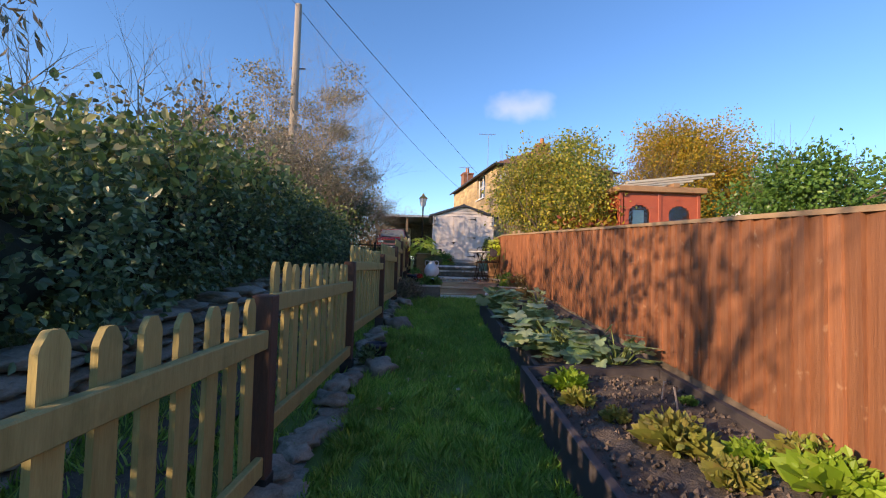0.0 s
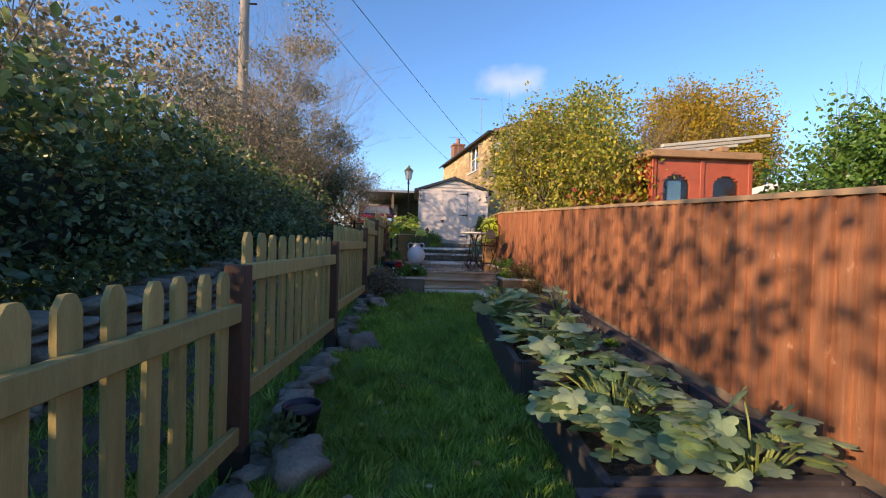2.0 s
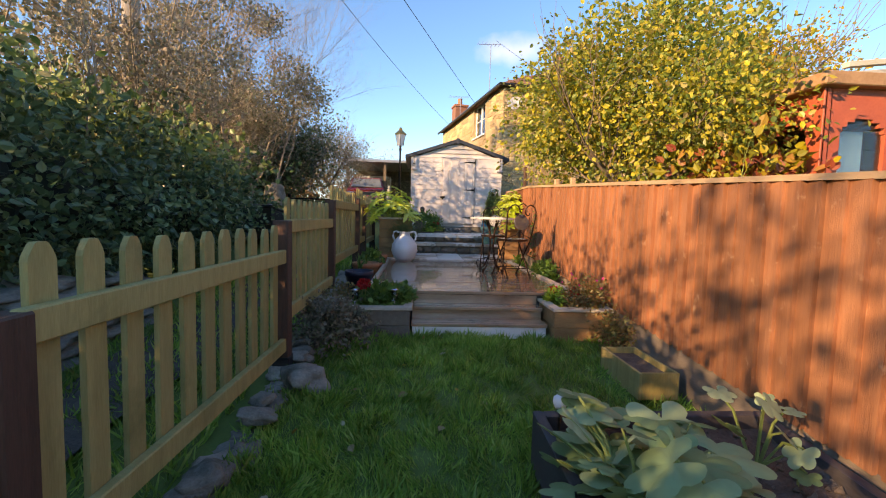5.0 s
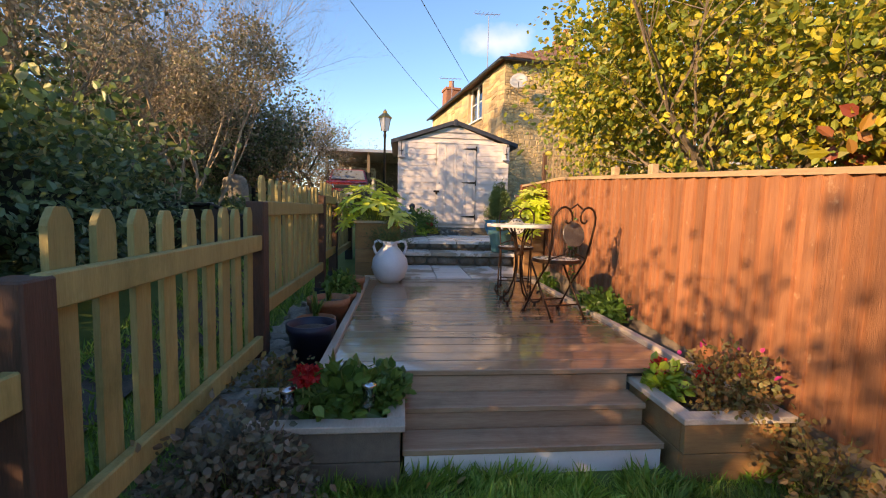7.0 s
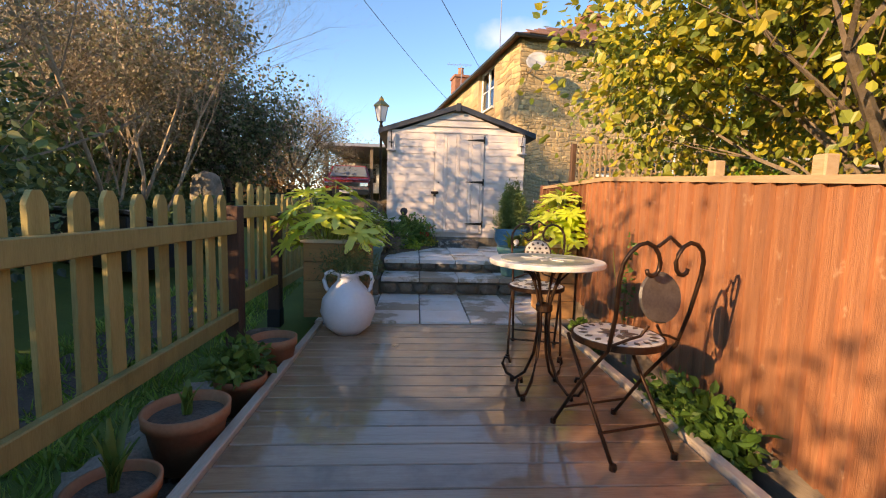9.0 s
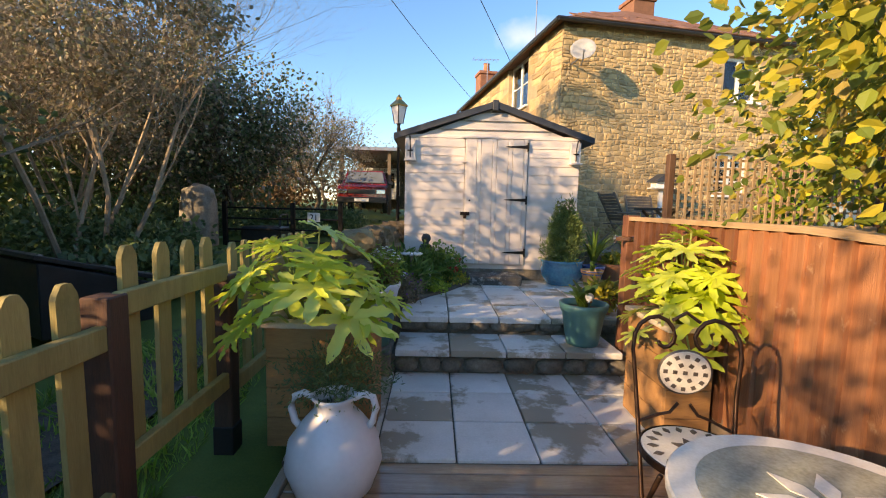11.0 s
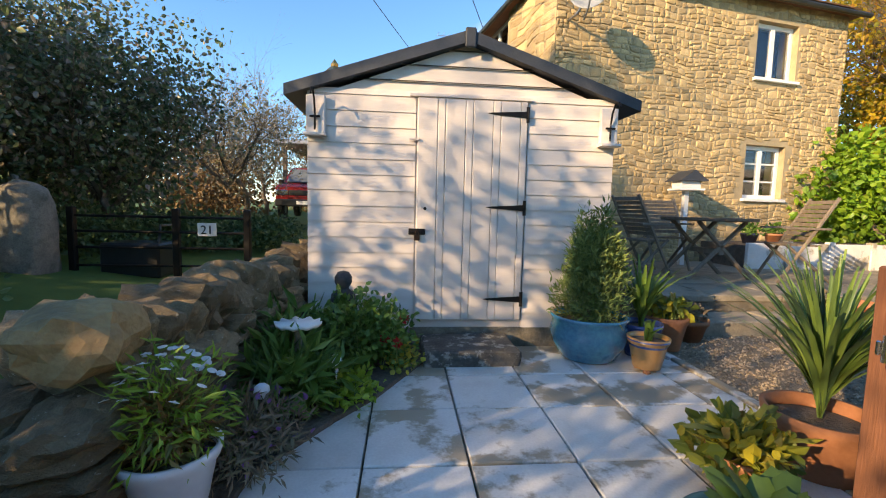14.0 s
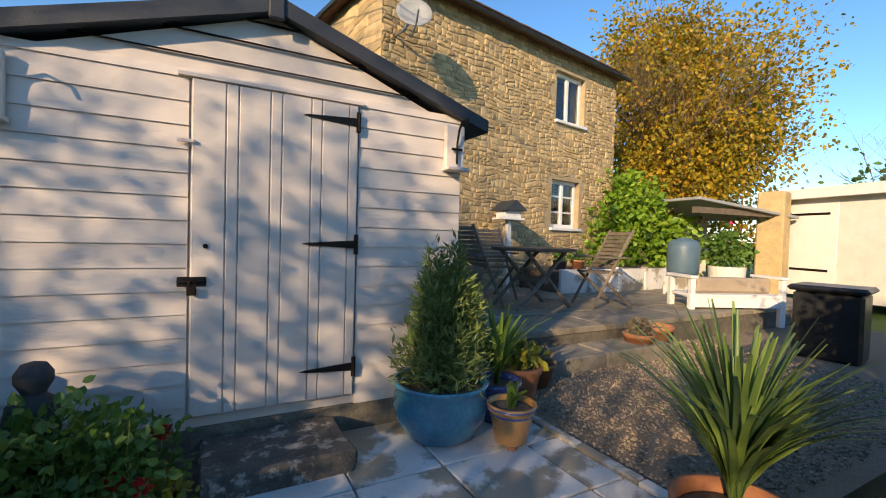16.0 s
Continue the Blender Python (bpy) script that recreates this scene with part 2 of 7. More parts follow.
M["shiplap"] = material("painted_shiplap", (0.60, 0.53, 0.49), (0.68, 0.61, 0.565), 3, 0.6, 0.15, 40, (0.5, 4, 4), 0.03, c3=(0.5, 0.44, 0.4), spots=(0.62, 0.85))
M["roofing"] = material("roof_felt", (0.022, 0.027, 0.035), (0.045, 0.052, 0.065), 8, 0.6, 0.3, 120)
M["iron"] = material("black_iron", (0.008, 0.007, 0.007), (0.02, 0.016, 0.014), 20, 0.5, 0.2, 80, metal=0.6)
M["rusty"] = material("bronzed_iron", (0.03, 0.018, 0.013), (0.075, 0.036, 0.02), 18, 0.45, 0.3, 90, metal=0.7)
M["tile_roof"] = material("clay_tile", (0.17, 0.075, 0.045), (0.28, 0.13, 0.08), 6, 0.85, 0.5, 40, spread=0.25)
M["white"] = material("white_paint", (0.74, 0.73, 0.70), (0.82, 0.81, 0.79), 5, 0.5, 0.05, 60, spread=0.02)
M["pane"] = glass("window_pane")
M["dark"] = material("room_shade", (0.01, 0.01, 0.012), (0.02, 0.02, 0.022), 4, 0.9, 0)
M["terracotta"] = material("terracotta", (0.33, 0.125, 0.06), (0.45, 0.19, 0.1), 6, 0.8, 0.25, 60, spread=0.1, c3=(0.4, 0.28, 0.2), spots=(0.62, 0.8))
M["teal"] = material("teal_plastic", (0.055, 0.2, 0.19), (0.075, 0.25, 0.235), 4, 0.45, 0.05, 40)
M["blueglaze"] = material("blue_glaze", (0.01, 0.16, 0.28), (0.03, 0.3, 0.42), 5, 0.15, 0.1, 40, coat=0.6, c3=(0.12, 0.22, 0.2), spots=(0.6, 0.75))
M["whiteglaze"] = material("white_glaze", (0.68, 0.68, 0.7), (0.78, 0.78, 0.8), 4, 0.35, 0.05, 40, coat=0.2)
M["bark"] = material("bark", (0.09, 0.065, 0.045), (0.2, 0.155, 0.115), 8, 0.9, 0.7, 40, (3, 3, 0.6))
M["twig"] = material("pale_twig", (0.17, 0.125, 0.085), (0.30, 0.235, 0.17), 8, 0.85, 0.3, 40, island=True, spread=0.3)
M["polewood"] = material("pole_wood", (0.2, 0.17, 0.14), (0.34, 0.3, 0.26), 4, 0.85, 0.4, 40, (6, 6, 0.3))
M["gravel"] = material("gravel", (0.22, 0.165, 0.11), (0.36, 0.28, 0.20), 60, 0.9, 1.0, 200, bump_dist=0.02)
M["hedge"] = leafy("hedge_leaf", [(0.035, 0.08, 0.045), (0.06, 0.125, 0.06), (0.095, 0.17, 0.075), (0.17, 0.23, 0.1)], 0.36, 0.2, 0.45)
# top sprigs are paler leaf, brightened further to carry sunlight on the crest
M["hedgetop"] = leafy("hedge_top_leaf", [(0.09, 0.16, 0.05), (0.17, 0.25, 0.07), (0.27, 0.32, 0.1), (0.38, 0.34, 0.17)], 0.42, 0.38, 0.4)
M["autumn"] = leafy("autumn_leaf", [(0.15, 0.17, 0.025), (0.3, 0.25, 0.03), (0.46, 0.32, 0.03), (0.55, 0.36, 0.035), (0.42, 0.18, 0.03)], 0.5, 0.45)
M["yellowgreen"] = leafy("yellow_green_leaf", [(0.11, 0.17, 0.04), (0.19, 0.25, 0.05), (0.32, 0.33, 0.06), (0.58, 0.48, 0.06), (0.28, 0.21, 0.09)], 0.42, 0.45)
M["green"] = leafy("green_leaf", [(0.05, 0.13, 0.025), (0.09, 0.2, 0.04), (0.15, 0.28, 0.06)], 0.42, 0.33)
M["lime"] = leafy("lime_leaf", [(0.16, 0.3, 0.03), (0.26, 0.42, 0.05), (0.32, 0.46, 0.08)], 0.45, 0.35)
M["grass"] = leafy("grass_blade", [(0.09, 0.24, 0.035), (0.15, 0.34, 0.05), (0.23, 0.44, 0.075), (0.36, 0.46, 0.13)], 0.5, 0.35, 0.35)
M["darkgreen"] = leafy("dark_green_leaf", [(0.05, 0.10, 0.038), (0.085, 0.15, 0.055), (0.13, 0.2, 0.075)], 0.45, 0.25)
M["conifer"] = leafy("conifer_needle", [(0.1, 0.16, 0.05), (0.17, 0.25, 0.07), (0.27, 0.33, 0.1)], 0.6, 0.15)
M["fernleaf"] = leafy("fern_leaf", [(0.2, 0.24, 0.05), (0.3, 0.3, 0.07), (0.32, 0.27, 0.09)], 0.5, 0.35)
M["dry"] = leafy("dry_leaf", [(0.1, 0.06, 0.03), (0.2, 0.12, 0.055), (0.28, 0.17, 0.08)], 0.7, 0.25)
M["red"] = leafy("red_petal", [(0.5, 0.015, 0.015), (0.65, 0.03, 0.03)], 0.5, 0.25)
M["petal"] = leafy("white_petal", [(0.75, 0.75, 0.75), (0.82, 0.82, 0.8)], 0.5, 0.25, 0.03)

# shade over the fence end is put into this darker board colour
M["fence_shaded"] = material("shaded_fence_board", (0.12, 0.045, 0.024), (0.22, 0.085, 0.042), 4, 0.75, 0.45, 40, (5, 5, 0.5), 0.15)
M["doorstone"] = material("lichen_step", (0.05, 0.045, 0.04), (0.13, 0.12, 0.105), 10, 0.9, 0.9, 60, c3=(0.3, 0.29, 0.26), spots=(0.54, 0.62), spot_scale=14, bump_dist=0.02)
M["twigleaf"] = leafy("faded_leaf", [(0.15, 0.14, 0.07), (0.27, 0.22, 0.15), (0.4, 0.32, 0.24), (0.2, 0.22, 0.11)], 0.6, 0.3, 0.4)
M["clod"] = material("clods", (0.055, 0.04, 0.03), (0.19, 0.14, 0.105), 40, 0.95, 0.3, island=True, spread=0.5)
M["fallen"] = leafy("fallen_leaf", [(0.45, 0.42, 0.3), (0.3, 0.2, 0.08), (0.5, 0.3, 0.05), (0.16, 0.1, 0.04)], 0.6, 0.2)
M["pane_dark"] = material("windscreen", (0.1, 0.12, 0.13), (0.14, 0.16, 0.17), 2, 0.08, 0.0)
M["opening_shade"] = material("painted_opening", (0.012, 0.012, 0.012), (0.02, 0.02, 0.018), 4, 0.9, 0.1)
M["zinc2"] = material("grey_dish", (0.26, 0.27, 0.27), (0.36, 0.37, 0.37), 6, 0.5, 0.1)
M["stepstone"] = material("terrace_stone", (0.2, 0.17, 0.13), (0.34, 0.29, 0.22), 5, 0.85, 0.6, 60, c3=(0.1, 0.09, 0.065), spots=(0.5, 0.7))
M["pebble"] = material("pebbles", (0.2, 0.14, 0.09), (0.42, 0.34, 0.25), 30, 0.85, 0.1, island=True, spread=0.45)
M["teakdark"] = material("dark_teak", (0.09, 0.06, 0.04), (0.17, 0.12, 0.085), 5, 0.6, 0.3, 50, (0.6, 6, 6))
M["teakpale"] = material("pale_cushion", (0.36, 0.28, 0.2), (0.45, 0.36, 0.27), 6, 0.85, 0.3)
M["lime2"] = leafy("climber_leaf", [(0.13, 0.27, 0.03), (0.2, 0.36, 0.04), (0.3, 0.42, 0.06)], 0.45, 0.4)
M["slateblue"] = material("slate_blue_plastic", (0.07, 0.13, 0.18), (0.1, 0.17, 0.22), 5, 0.5, 0.05)
M["limewash"] = material("limewash", (0.66, 0.62, 0.55), (0.78, 0.75, 0.69), 4, 0.85, 0.3, 40, c3=(0.55, 0.5, 0.42), spots=(0.6, 0.75))
M["post2"] = material("brown_board", (0.07, 0.035, 0.02), (0.13, 0.065, 0.038), 5, 0.75, 0.3, 40, (5, 5, 0.6))
M["lath"] = material("trellis_lath", (0.25, 0.17, 0.1), (0.38, 0.27, 0.17), 5, 0.8, 0.2, 40)
M["ochrewood"] = material("eaves_wood", (0.26, 0.14, 0.07), (0.38, 0.22, 0.12), 5, 0.7, 0.2, 40)
M["skyblue"] = material("pale_blue_cloth", (0.25, 0.5, 0.62), (0.35, 0.6, 0.7), 6, 0.8, 0.1)
M["palewood"] = material("bleached_wood", (0.42, 0.38, 0.3), (0.56, 0.52, 0.44), 5, 0.8, 0.3, 40, (0.6, 5, 5))
M["vine"] = leafy("vine_leaf", [(0.2, 0.2, 0.03), (0.42, 0.34, 0.03), (0.35, 0.13, 0.05), (0.3, 0.06, 0.04)], 0.5, 0.4)

M["evergreen"] = leafy("evergreen_leaf", [(0.05, 0.09, 0.04), (0.1, 0.15, 0.06), (0.19, 0.22, 0.1), (0.3, 0.24, 0.2), (0.08, 0.12, 0.05)], 0.4, 0.25, 0.4)
# ---- plants ----
LEAF = {
    "oval": ([(0, 0, 0), (0.3, 0.25, 0.05), (0.32, 0.6, 0.05), (0, 1, -0.08), (-0.32, 0.6, 0.05), (-0.3, 0.25, 0.05)], [(0, 1, 2, 3), (0, 3, 4, 5)]),
    "narrow": ([(0, 0, 0), (0.12, 0.45, 0.03), (0, 1, -0.12), (-0.12, 0.45, 0.03)], [(0, 1, 2), (0, 2, 3)]),
    "blade": ([(0.045, 0, 0), (0.04, 0.55, 0.06), (0, 1, -0.06), (-0.04, 0.55, 0.06), (-0.045, 0, 0)], [(0, 1, 3, 4), (1, 2, 3)]),
}


def scatter(points, dirs, sizes, shape="oval", up=None):
    """Vertices and faces of many leaves: each at a point, its tip along dirs, turned at random about it."""
    v0, f0 = LEAF[shape]
    v0 = np.array(v0, float)
    n = len(points)
    d = dirs / np.maximum(1e-6, np.linalg.norm(dirs, axis=1, keepdims=True))
    ref = rng.normal(size=(n, 3)) if up is None else np.tile(np.array(up, float), (n, 1)) + rng.normal(size=(n, 3)) * 0.35
    sx = np.cross(d, ref)
    sx /= np.maximum(1e-6, np.linalg.norm(sx, axis=1, keepdims=True))
    nz = np.cross(sx, d)
    s = np.asarray(sizes, float).reshape(-1, 1, 1)
    V = points[:, None, :] + s * (v0[None, :, 0, None] * sx[:, None, :] + v0[None, :, 1, None] * d[:, None, :] + v0[None, :, 2, None] * nz[:, None, :])
    V = V.reshape(-1, 3)
    k = len(v0)
    F = [[tuple(i * k + j for j in f) for f in f0] for i in range(n)]
    return V, [f for g in F for f in g]


def foliage(name, blobs, count, size, mat, parent=None, shape="oval", shell=0.55, lump=0.25, droop=0.2, label="", floor=None):
    """Leaves spread through the outer part of a union of ellipsoids (x, y, z, rx, ry, rz), with an uneven outline."""
    vol = np.array([(b[3] * b[4] * b[5]) ** (2 / 3) for b in blobs])
    pts, outs = [], []
    for b, share in zip(blobs, vol / vol.sum()):
        n = int(count * share)
        u = rng.normal(size=(n, 3))
        u /= np.linalg.norm(u, axis=1, keepdims=True)
        ph = rng.uniform(0, 6.28, 9)
        w = 1 + lump * (np.sin(u[:, 0] * 5 + ph[0]) * np.sin(u[:, 1] * 6 + ph[1]) + 0.7 * np.sin(u[:, 2] * 9 + ph[2] + u[:, 0] * 7) * np.sin(u[:, 1] * 11 + ph[3]) + 0.5 * np.sin(u[:, 0] * 17 + ph[4]) * np.sin(u[:, 2] * 15 + ph[5]))
        r = (shell + (1 - shell) * rng.uniform(size=n) ** 0.6) * w
        p = np.array(b[:3]) + u * r[:, None] * np.array(b[3:6])
        pts.append(p)
        outs.append(u / np.array(b[3:6]) * min(b[3:6]))
    pts, outs = np.vstack(pts), np.vstack(outs)
    if floor is not None:
        keep = pts[:, 2] > floor
        pts, outs = pts[keep], outs[keep]
    d = outs + rng.normal(size=outs.shape) * 0.75
    d[:, 2] -= droop
    V, F = scatter(pts, d, size * rng.uniform(0.6, 1.3, len(pts)), shape)
    return raw(name, V, F, mat, parent, label)


def branches(name, roots, mat, parent=None, length=1.0, radius=0.02, levels=3, kids=4, spread=0.6, rise=0.3, shrink=0.62, label="", seed=1):
    """Forking limbs, tapered, each root with its twigs as one mesh. roots: (place, direction) pairs."""
    r = random.Random(seed)

    def limb(p, d, ln, rad, lv):
        n = 3
        q = p
        for i in range(n):
            d2 = (d + Vector((r.gauss(0, 0.14), r.gauss(0, 0.14), r.gauss(0.05, 0.1)))).normalized()
            e = q + d2 * ln / n
            ra, rb = rad * (1 - 0.5 * i / n), rad * (1 - 0.5 * (i + 1) / n)
            s = d2.cross(Vector((0.3, 0.5, 0.8))).normalized()
            t = s.cross(d2)
            k = len(V)
            sides = 6 if rad > 0.03 else 3
            for rr, c in ((ra, q), (rb, e)):
                for a in range(sides):
                    g = 2 * math.pi * a / sides
                    V.append(c + (s * math.cos(g) + t * math.sin(g)) * rr)
            for a in range(sides):
                b = (a + 1) % sides
                F.append((k + a, k + b, k + sides + b, k + sides + a))
            q, d = e, d2
            if lv > 0:
                for _ in range(kids if i > 0 else max(1, kids - 2)):
                    nd = (d + Vector((r.gauss(0, spread), r.gauss(0, spread), r.gauss(rise, spread * 0.6)))).normalized()
                    limb(q, nd, ln * shrink * r.uniform(0.7, 1.2), rb * 0.55, lv - 1)

    for p, d in roots:
        V, F = [], []
        limb(Vector(p), Vector(d).normalized(), length * r.uniform(0.8, 1.2), radius, levels)
        raw(name, V, F, mat, parent, label)


def ground_z(y):
    """The height of the sloping garden."""
    y = np.asarray(y, float)
    return np.interp(y, [-60, -4, 0, 8.9, 16, 24, 60], [-1.2, -0.37, -0.05, 0.65, 1.15, 1.45, 2.4])

# ---- ground ----
def ground_sheet():
    xs = np.concatenate([[-900, -200, -60, -30], np.arange(-16, 20.1, 0.5), [30, 60, 200, 900]])
    ys = np.concatenate([[-900, -200, -60, -20], np.arange(-8, 40.1, 0.5), [60, 200, 900]])
    V, F = [], []
    for y in ys:
        for x in xs:
            z = float(ground_z(min(max(y, -60), 60)))
            if x < -2.2:
                z += 0.12 * min(-2.2 - x, 3)
            z += 0.03 * noise.noise(Vector((x * 0.7, y * 0.7, 0)))
            V.append((x, y, z))
    n = len(xs)
    for j in range(len(ys) - 1):
        for i in range(n - 1):
            F.append((j * n + i, j * n + i + 1, (j + 1) * n + i + 1, (j + 1) * n + i))
    return tagged(raw("ground", V, F, M["turf"], shade=True), "rough green turf over sloping ground", "ground", kind="structure")


ground_sheet()


def grass(name, x0, x1, y0, y1, count, h, label):
    p = np.column_stack([rng.uniform(x0, x1, count), rng.uniform(y0, y1, count), np.zeros(count)])
    p[:, 2] = ground_z(p[:, 1]) - 0.005
    # tufts lean and grow together
    tuft = np.array([noise.noise_vector(Vector((x * 7, y * 7, 2.0))) for x, y, _ in p])
    lean = tuft[:, :2] * 1.5
    d = np.column_stack([rng.normal(0, 0.45, count) + lean[:, 0], rng.normal(0, 0.45, count) + lean[:, 1], np.ones(count)])
    V, F = scatter(p, d, h * rng.uniform(0.5, 1.4, count) * (1 + 1.1 * tuft[:, 2]).clip(0.45, 2), "blade")
    return tagged(raw(name, V, F, M["grass"]), label, "grass", kind="stuff")


grass("lawn_grass", -0.6, 1.0, 1.0, 8.85, 120000, 0.065, "short shaded green lawn grass between fence and beds")
grass("lawn_grass", 0.9, 2.05, 7.2, 8.8, 9000, 0.06, "longer green grass near the planter box")
grass("lawn_grass", -0.55, 1.6, 8.5, 8.78, 3200, 0.075, "uncut tufts of grass along the deck step")
grass("verge_grass", -2.1, -0.75, 1.0, 14.0, 26000, 0.09, "rough green grass behind the picket fence")

# dark trodden path behind the picket fence
bm = bmesh.new()
prev = None
for i in range(40):
    y = -3 + i * 0.45
    w = 0.3 + 0.06 * math.sin(i * 1.3)
    z = float(ground_z(y)) + 0.035
    row = [bm.verts.new((-1.55 - w, y, z)), bm.verts.new((-1.55 + w, y, z))]
    if prev:
        bm.faces.new((prev[0], prev[1], row[1], row[0]))
    prev = row
tagged(part("path", bm, M["soil"]), "dark trodden earth path behind the fence", "path", kind="structure")

# ---- picket fence ----
POSTS = [(-0.86, 0.2, 0.97), (-0.79, 2.17, 1.14), (-0.73, 4.13, 1.33), (-0.65, 6.1, 1.46), (-0.60, 8.05, 1.66), (-0.6, 9.67, 1.86), (-0.6, 11.65, 1.96), (-0.6, 12.5, 1.9), (-0.6, 14.1, 1.8)]


def picket_mesh(w, h):
    bm = bmesh.new()
    out = [(-w / 2, 0), (w / 2, 0), (w / 2, h - 0.048), (w * 0.44, h - 0.032), (w * 0.24, h - 0.004), (w * 0.16, h), (-w * 0.16, h), (-w * 0.24, h - 0.004), (-w * 0.44, h - 0.032), (-w / 2, h - 0.048)]
    a = [bm.verts.new((0.0, p, q)) for p, q in out]
    b = [bm.verts.new((-0.02, p, q)) for p, q in out]
    bm.faces.new(a)
    bm.faces.new(b[::-1])
    for i in range(len(out)):
        j = (i + 1) % len(out)
        bm.faces.new((a[j], a[i], b[i], b[j]))
    bmesh.ops.recalc_face_normals(bm, faces=bm.faces)
    me = bpy.data.meshes.new("picket")
    bm.to_mesh(me)
    bm.free()
    me.materials.append(M["picket"])
    return me


picket_data = picket_mesh(0.085, 0.86)
prand = random.Random(3)
for i, (x, y, z) in enumerate(POSTS):
    g = float(ground_z(y))
    post = thing("fence_post", pose(x, y, g), "dark brown square timber fence post with black sleeve", "fence post", "picket fence posts")
    part("shaft", box(-0.05, 0.05, -0.05, 0.05, 0.14, z - g, 0.006), M["post"], post)
    part("sleeve", box(-0.056, 0.056, -0.056, 0.056, -0.1, 0.15, 0.004), M["bitumen"], post, "black base sleeve")
    if i + 1 == len(POSTS):
        break
    x2, y2, z2 = POSTS[i + 1]
    top = z + 0.02
    turn = math.degrees(math.atan2(-(x2 - x), y2 - y))
    length = math.hypot(x2 - x, y2 - y) - 0.1
    panel = thing("picket_panel", pose(x, y, top - 0.72, 0, 0, turn) @ pose(0, 0.05, 0), "weathered green-brown timber picket fence panel", "fence panel", "picket fence panels")
    for zz in (0.66, 0.06):
        part("rail", box(0.0, 0.04, -0.02, length + 0.02, zz - 0.045, zz + 0.045, 0.005), M["picket"], panel)
    count = max(3, round(length / 0.172))
    for k in range(count):
        ob = new("picket", picket_data)
        ob.parent = panel
        ob.matrix_basis = pose(-0.002, (k + 0.5) * length / count, prand.uniform(-0.012, 0.008), prand.uniform(-1, 1), 0, prand.uniform(-1.5, 1.5))

# rubble edging along the lawn's fence side
erand = random.Random(5)
edging = thing("stone_edging", pose(-0.55, 1.4, float(ground_z(1.4))), "rough grey stone edging half sunk beside lawn", "edging", kind="structure")
rocks = [part("stone", rock((0.26, 0.3, 0.18), s, 0.45, 3), M["greystone"]) for s in range(5)]
stone_data = [smooth(r).data for r in rocks]
for r in rocks:
    bpy.data.objects.remove(r)
y = 1.5
while y < 8.6:
    ob = new("stone", erand.choice(stone_data))
    ob.parent = edging
    s = erand.uniform(0.4, 0.75)
    fx = np.interp(y, [0.2, 8], [-0.79, -0.54])
    ob.matrix_basis = edging.matrix_world.inverted() @ pose(fx + erand.uniform(-0.05, 0.05), y, float(ground_z(y)) + erand.uniform(-0.02, 0.09), erand.uniform(-12, 12), erand.uniform(-12, 12), erand.uniform(0, 360)) @ Matrix.Diagonal((s, s * 1.1, s * 0.75, 1))
    y += erand.uniform(0.06, 0.11)
y = 8.7
while y < 11.5:
    ob = new("stone", erand.choice(stone_data))
    ob.parent = edging
    s = erand.uniform(0.4, 0.85)
    ob.matrix_basis = edging.matrix_world.inverted() @ pose(-0.53 + erand.uniform(-0.05, 0.04), y, 0.88 + erand.uniform(-0.05, 0.05), erand.uniform(-15, 15), erand.uniform(-15, 15), erand.uniform(0, 360)) @ Matrix.Diagonal((s, s * 1.1, s * 0.75, 1))
    y += erand.uniform(0.08, 0.14)
for x, y, s in ((-0.44, 4.15, 1.05), (-0.4, 6.12, 1.1), (-0.4, 7.9, 1.0)):
    ob = tagged(new("boulder", erand.choice(stone_data)), "rounded grey boulder lying at the lawn edge", "rock", "lawn edge boulders")
    ob.matrix_world = pose(x, y, float(ground_z(y)) + 0.05, 0, 0, y * 50) @ Matrix.Diagonal((s, s, s, 1))

# ---- raised beds ----
def raised_bed(x0, x1, y0, y1, z0, z1, label):
    """Timber sides with soil; z0 and z1 are the top heights at the near and far end."""
    bed = thing("raised_bed", pose(x0, y0, float(ground_z(y0))), label, "raised bed", "raised vegetable beds")
    inv = bed.matrix_world.inverted()

    def plank(name, xa, xb, ya, yb):
        bm = box(xa, xb, ya, yb, 0, 1, 0.008)
        for v in bm.verts:
            f = (v.co.y - y0) / (y1 - y0)
            t = z0 + (z1 - z0) * f
            v.co.z = t - 0.32 * (1 - v.co.z)
        bmesh.ops.transform(bm, matrix=inv, verts=bm.verts)
        return part(name, bm, M["sleeper"], bed)
    plank("timber", x0, x0 + 0.05, y0, y1)
    plank("timber", x1 - 0.05, x1, y0, y1)
    plank("timber", x0 + 0.05, x1 - 0.05, y0, y0 + 0.05)
    plank("timber", x0 + 0.05, x1 - 0.05, y1 - 0.05, y1)
    nx, ny = 30, int(18 * (y1 - y0)) + 4
    V, F = [], []
    for j in range(ny + 1):
        for i in range(nx + 1):
            x, y = x0 + 0.045 + (x1 - x0 - 0.09) * i / nx, y0 + 0.045 + (y1 - y0 - 0.09) * j / ny
            f = (y - y0) / (y1 - y0)
            z = z0 + (z1 - z0) * f - 0.07 + 0.035 * noise.noise(Vector((x * 5, y * 5, 1))) + 0.025 * noise.noise(Vector((x * 17, y * 17, 3)))
            V.append(inv @ Vector((x, y, z)))
    for j in range(ny):
        for i in range(nx):
            a = j * (nx + 1) + i
            F.append((a, a + 1, a + nx + 2, a + nx + 1))
    raw("soil", V, F, M["soil"], bed, "dark crumbly soil", True)
    return bed


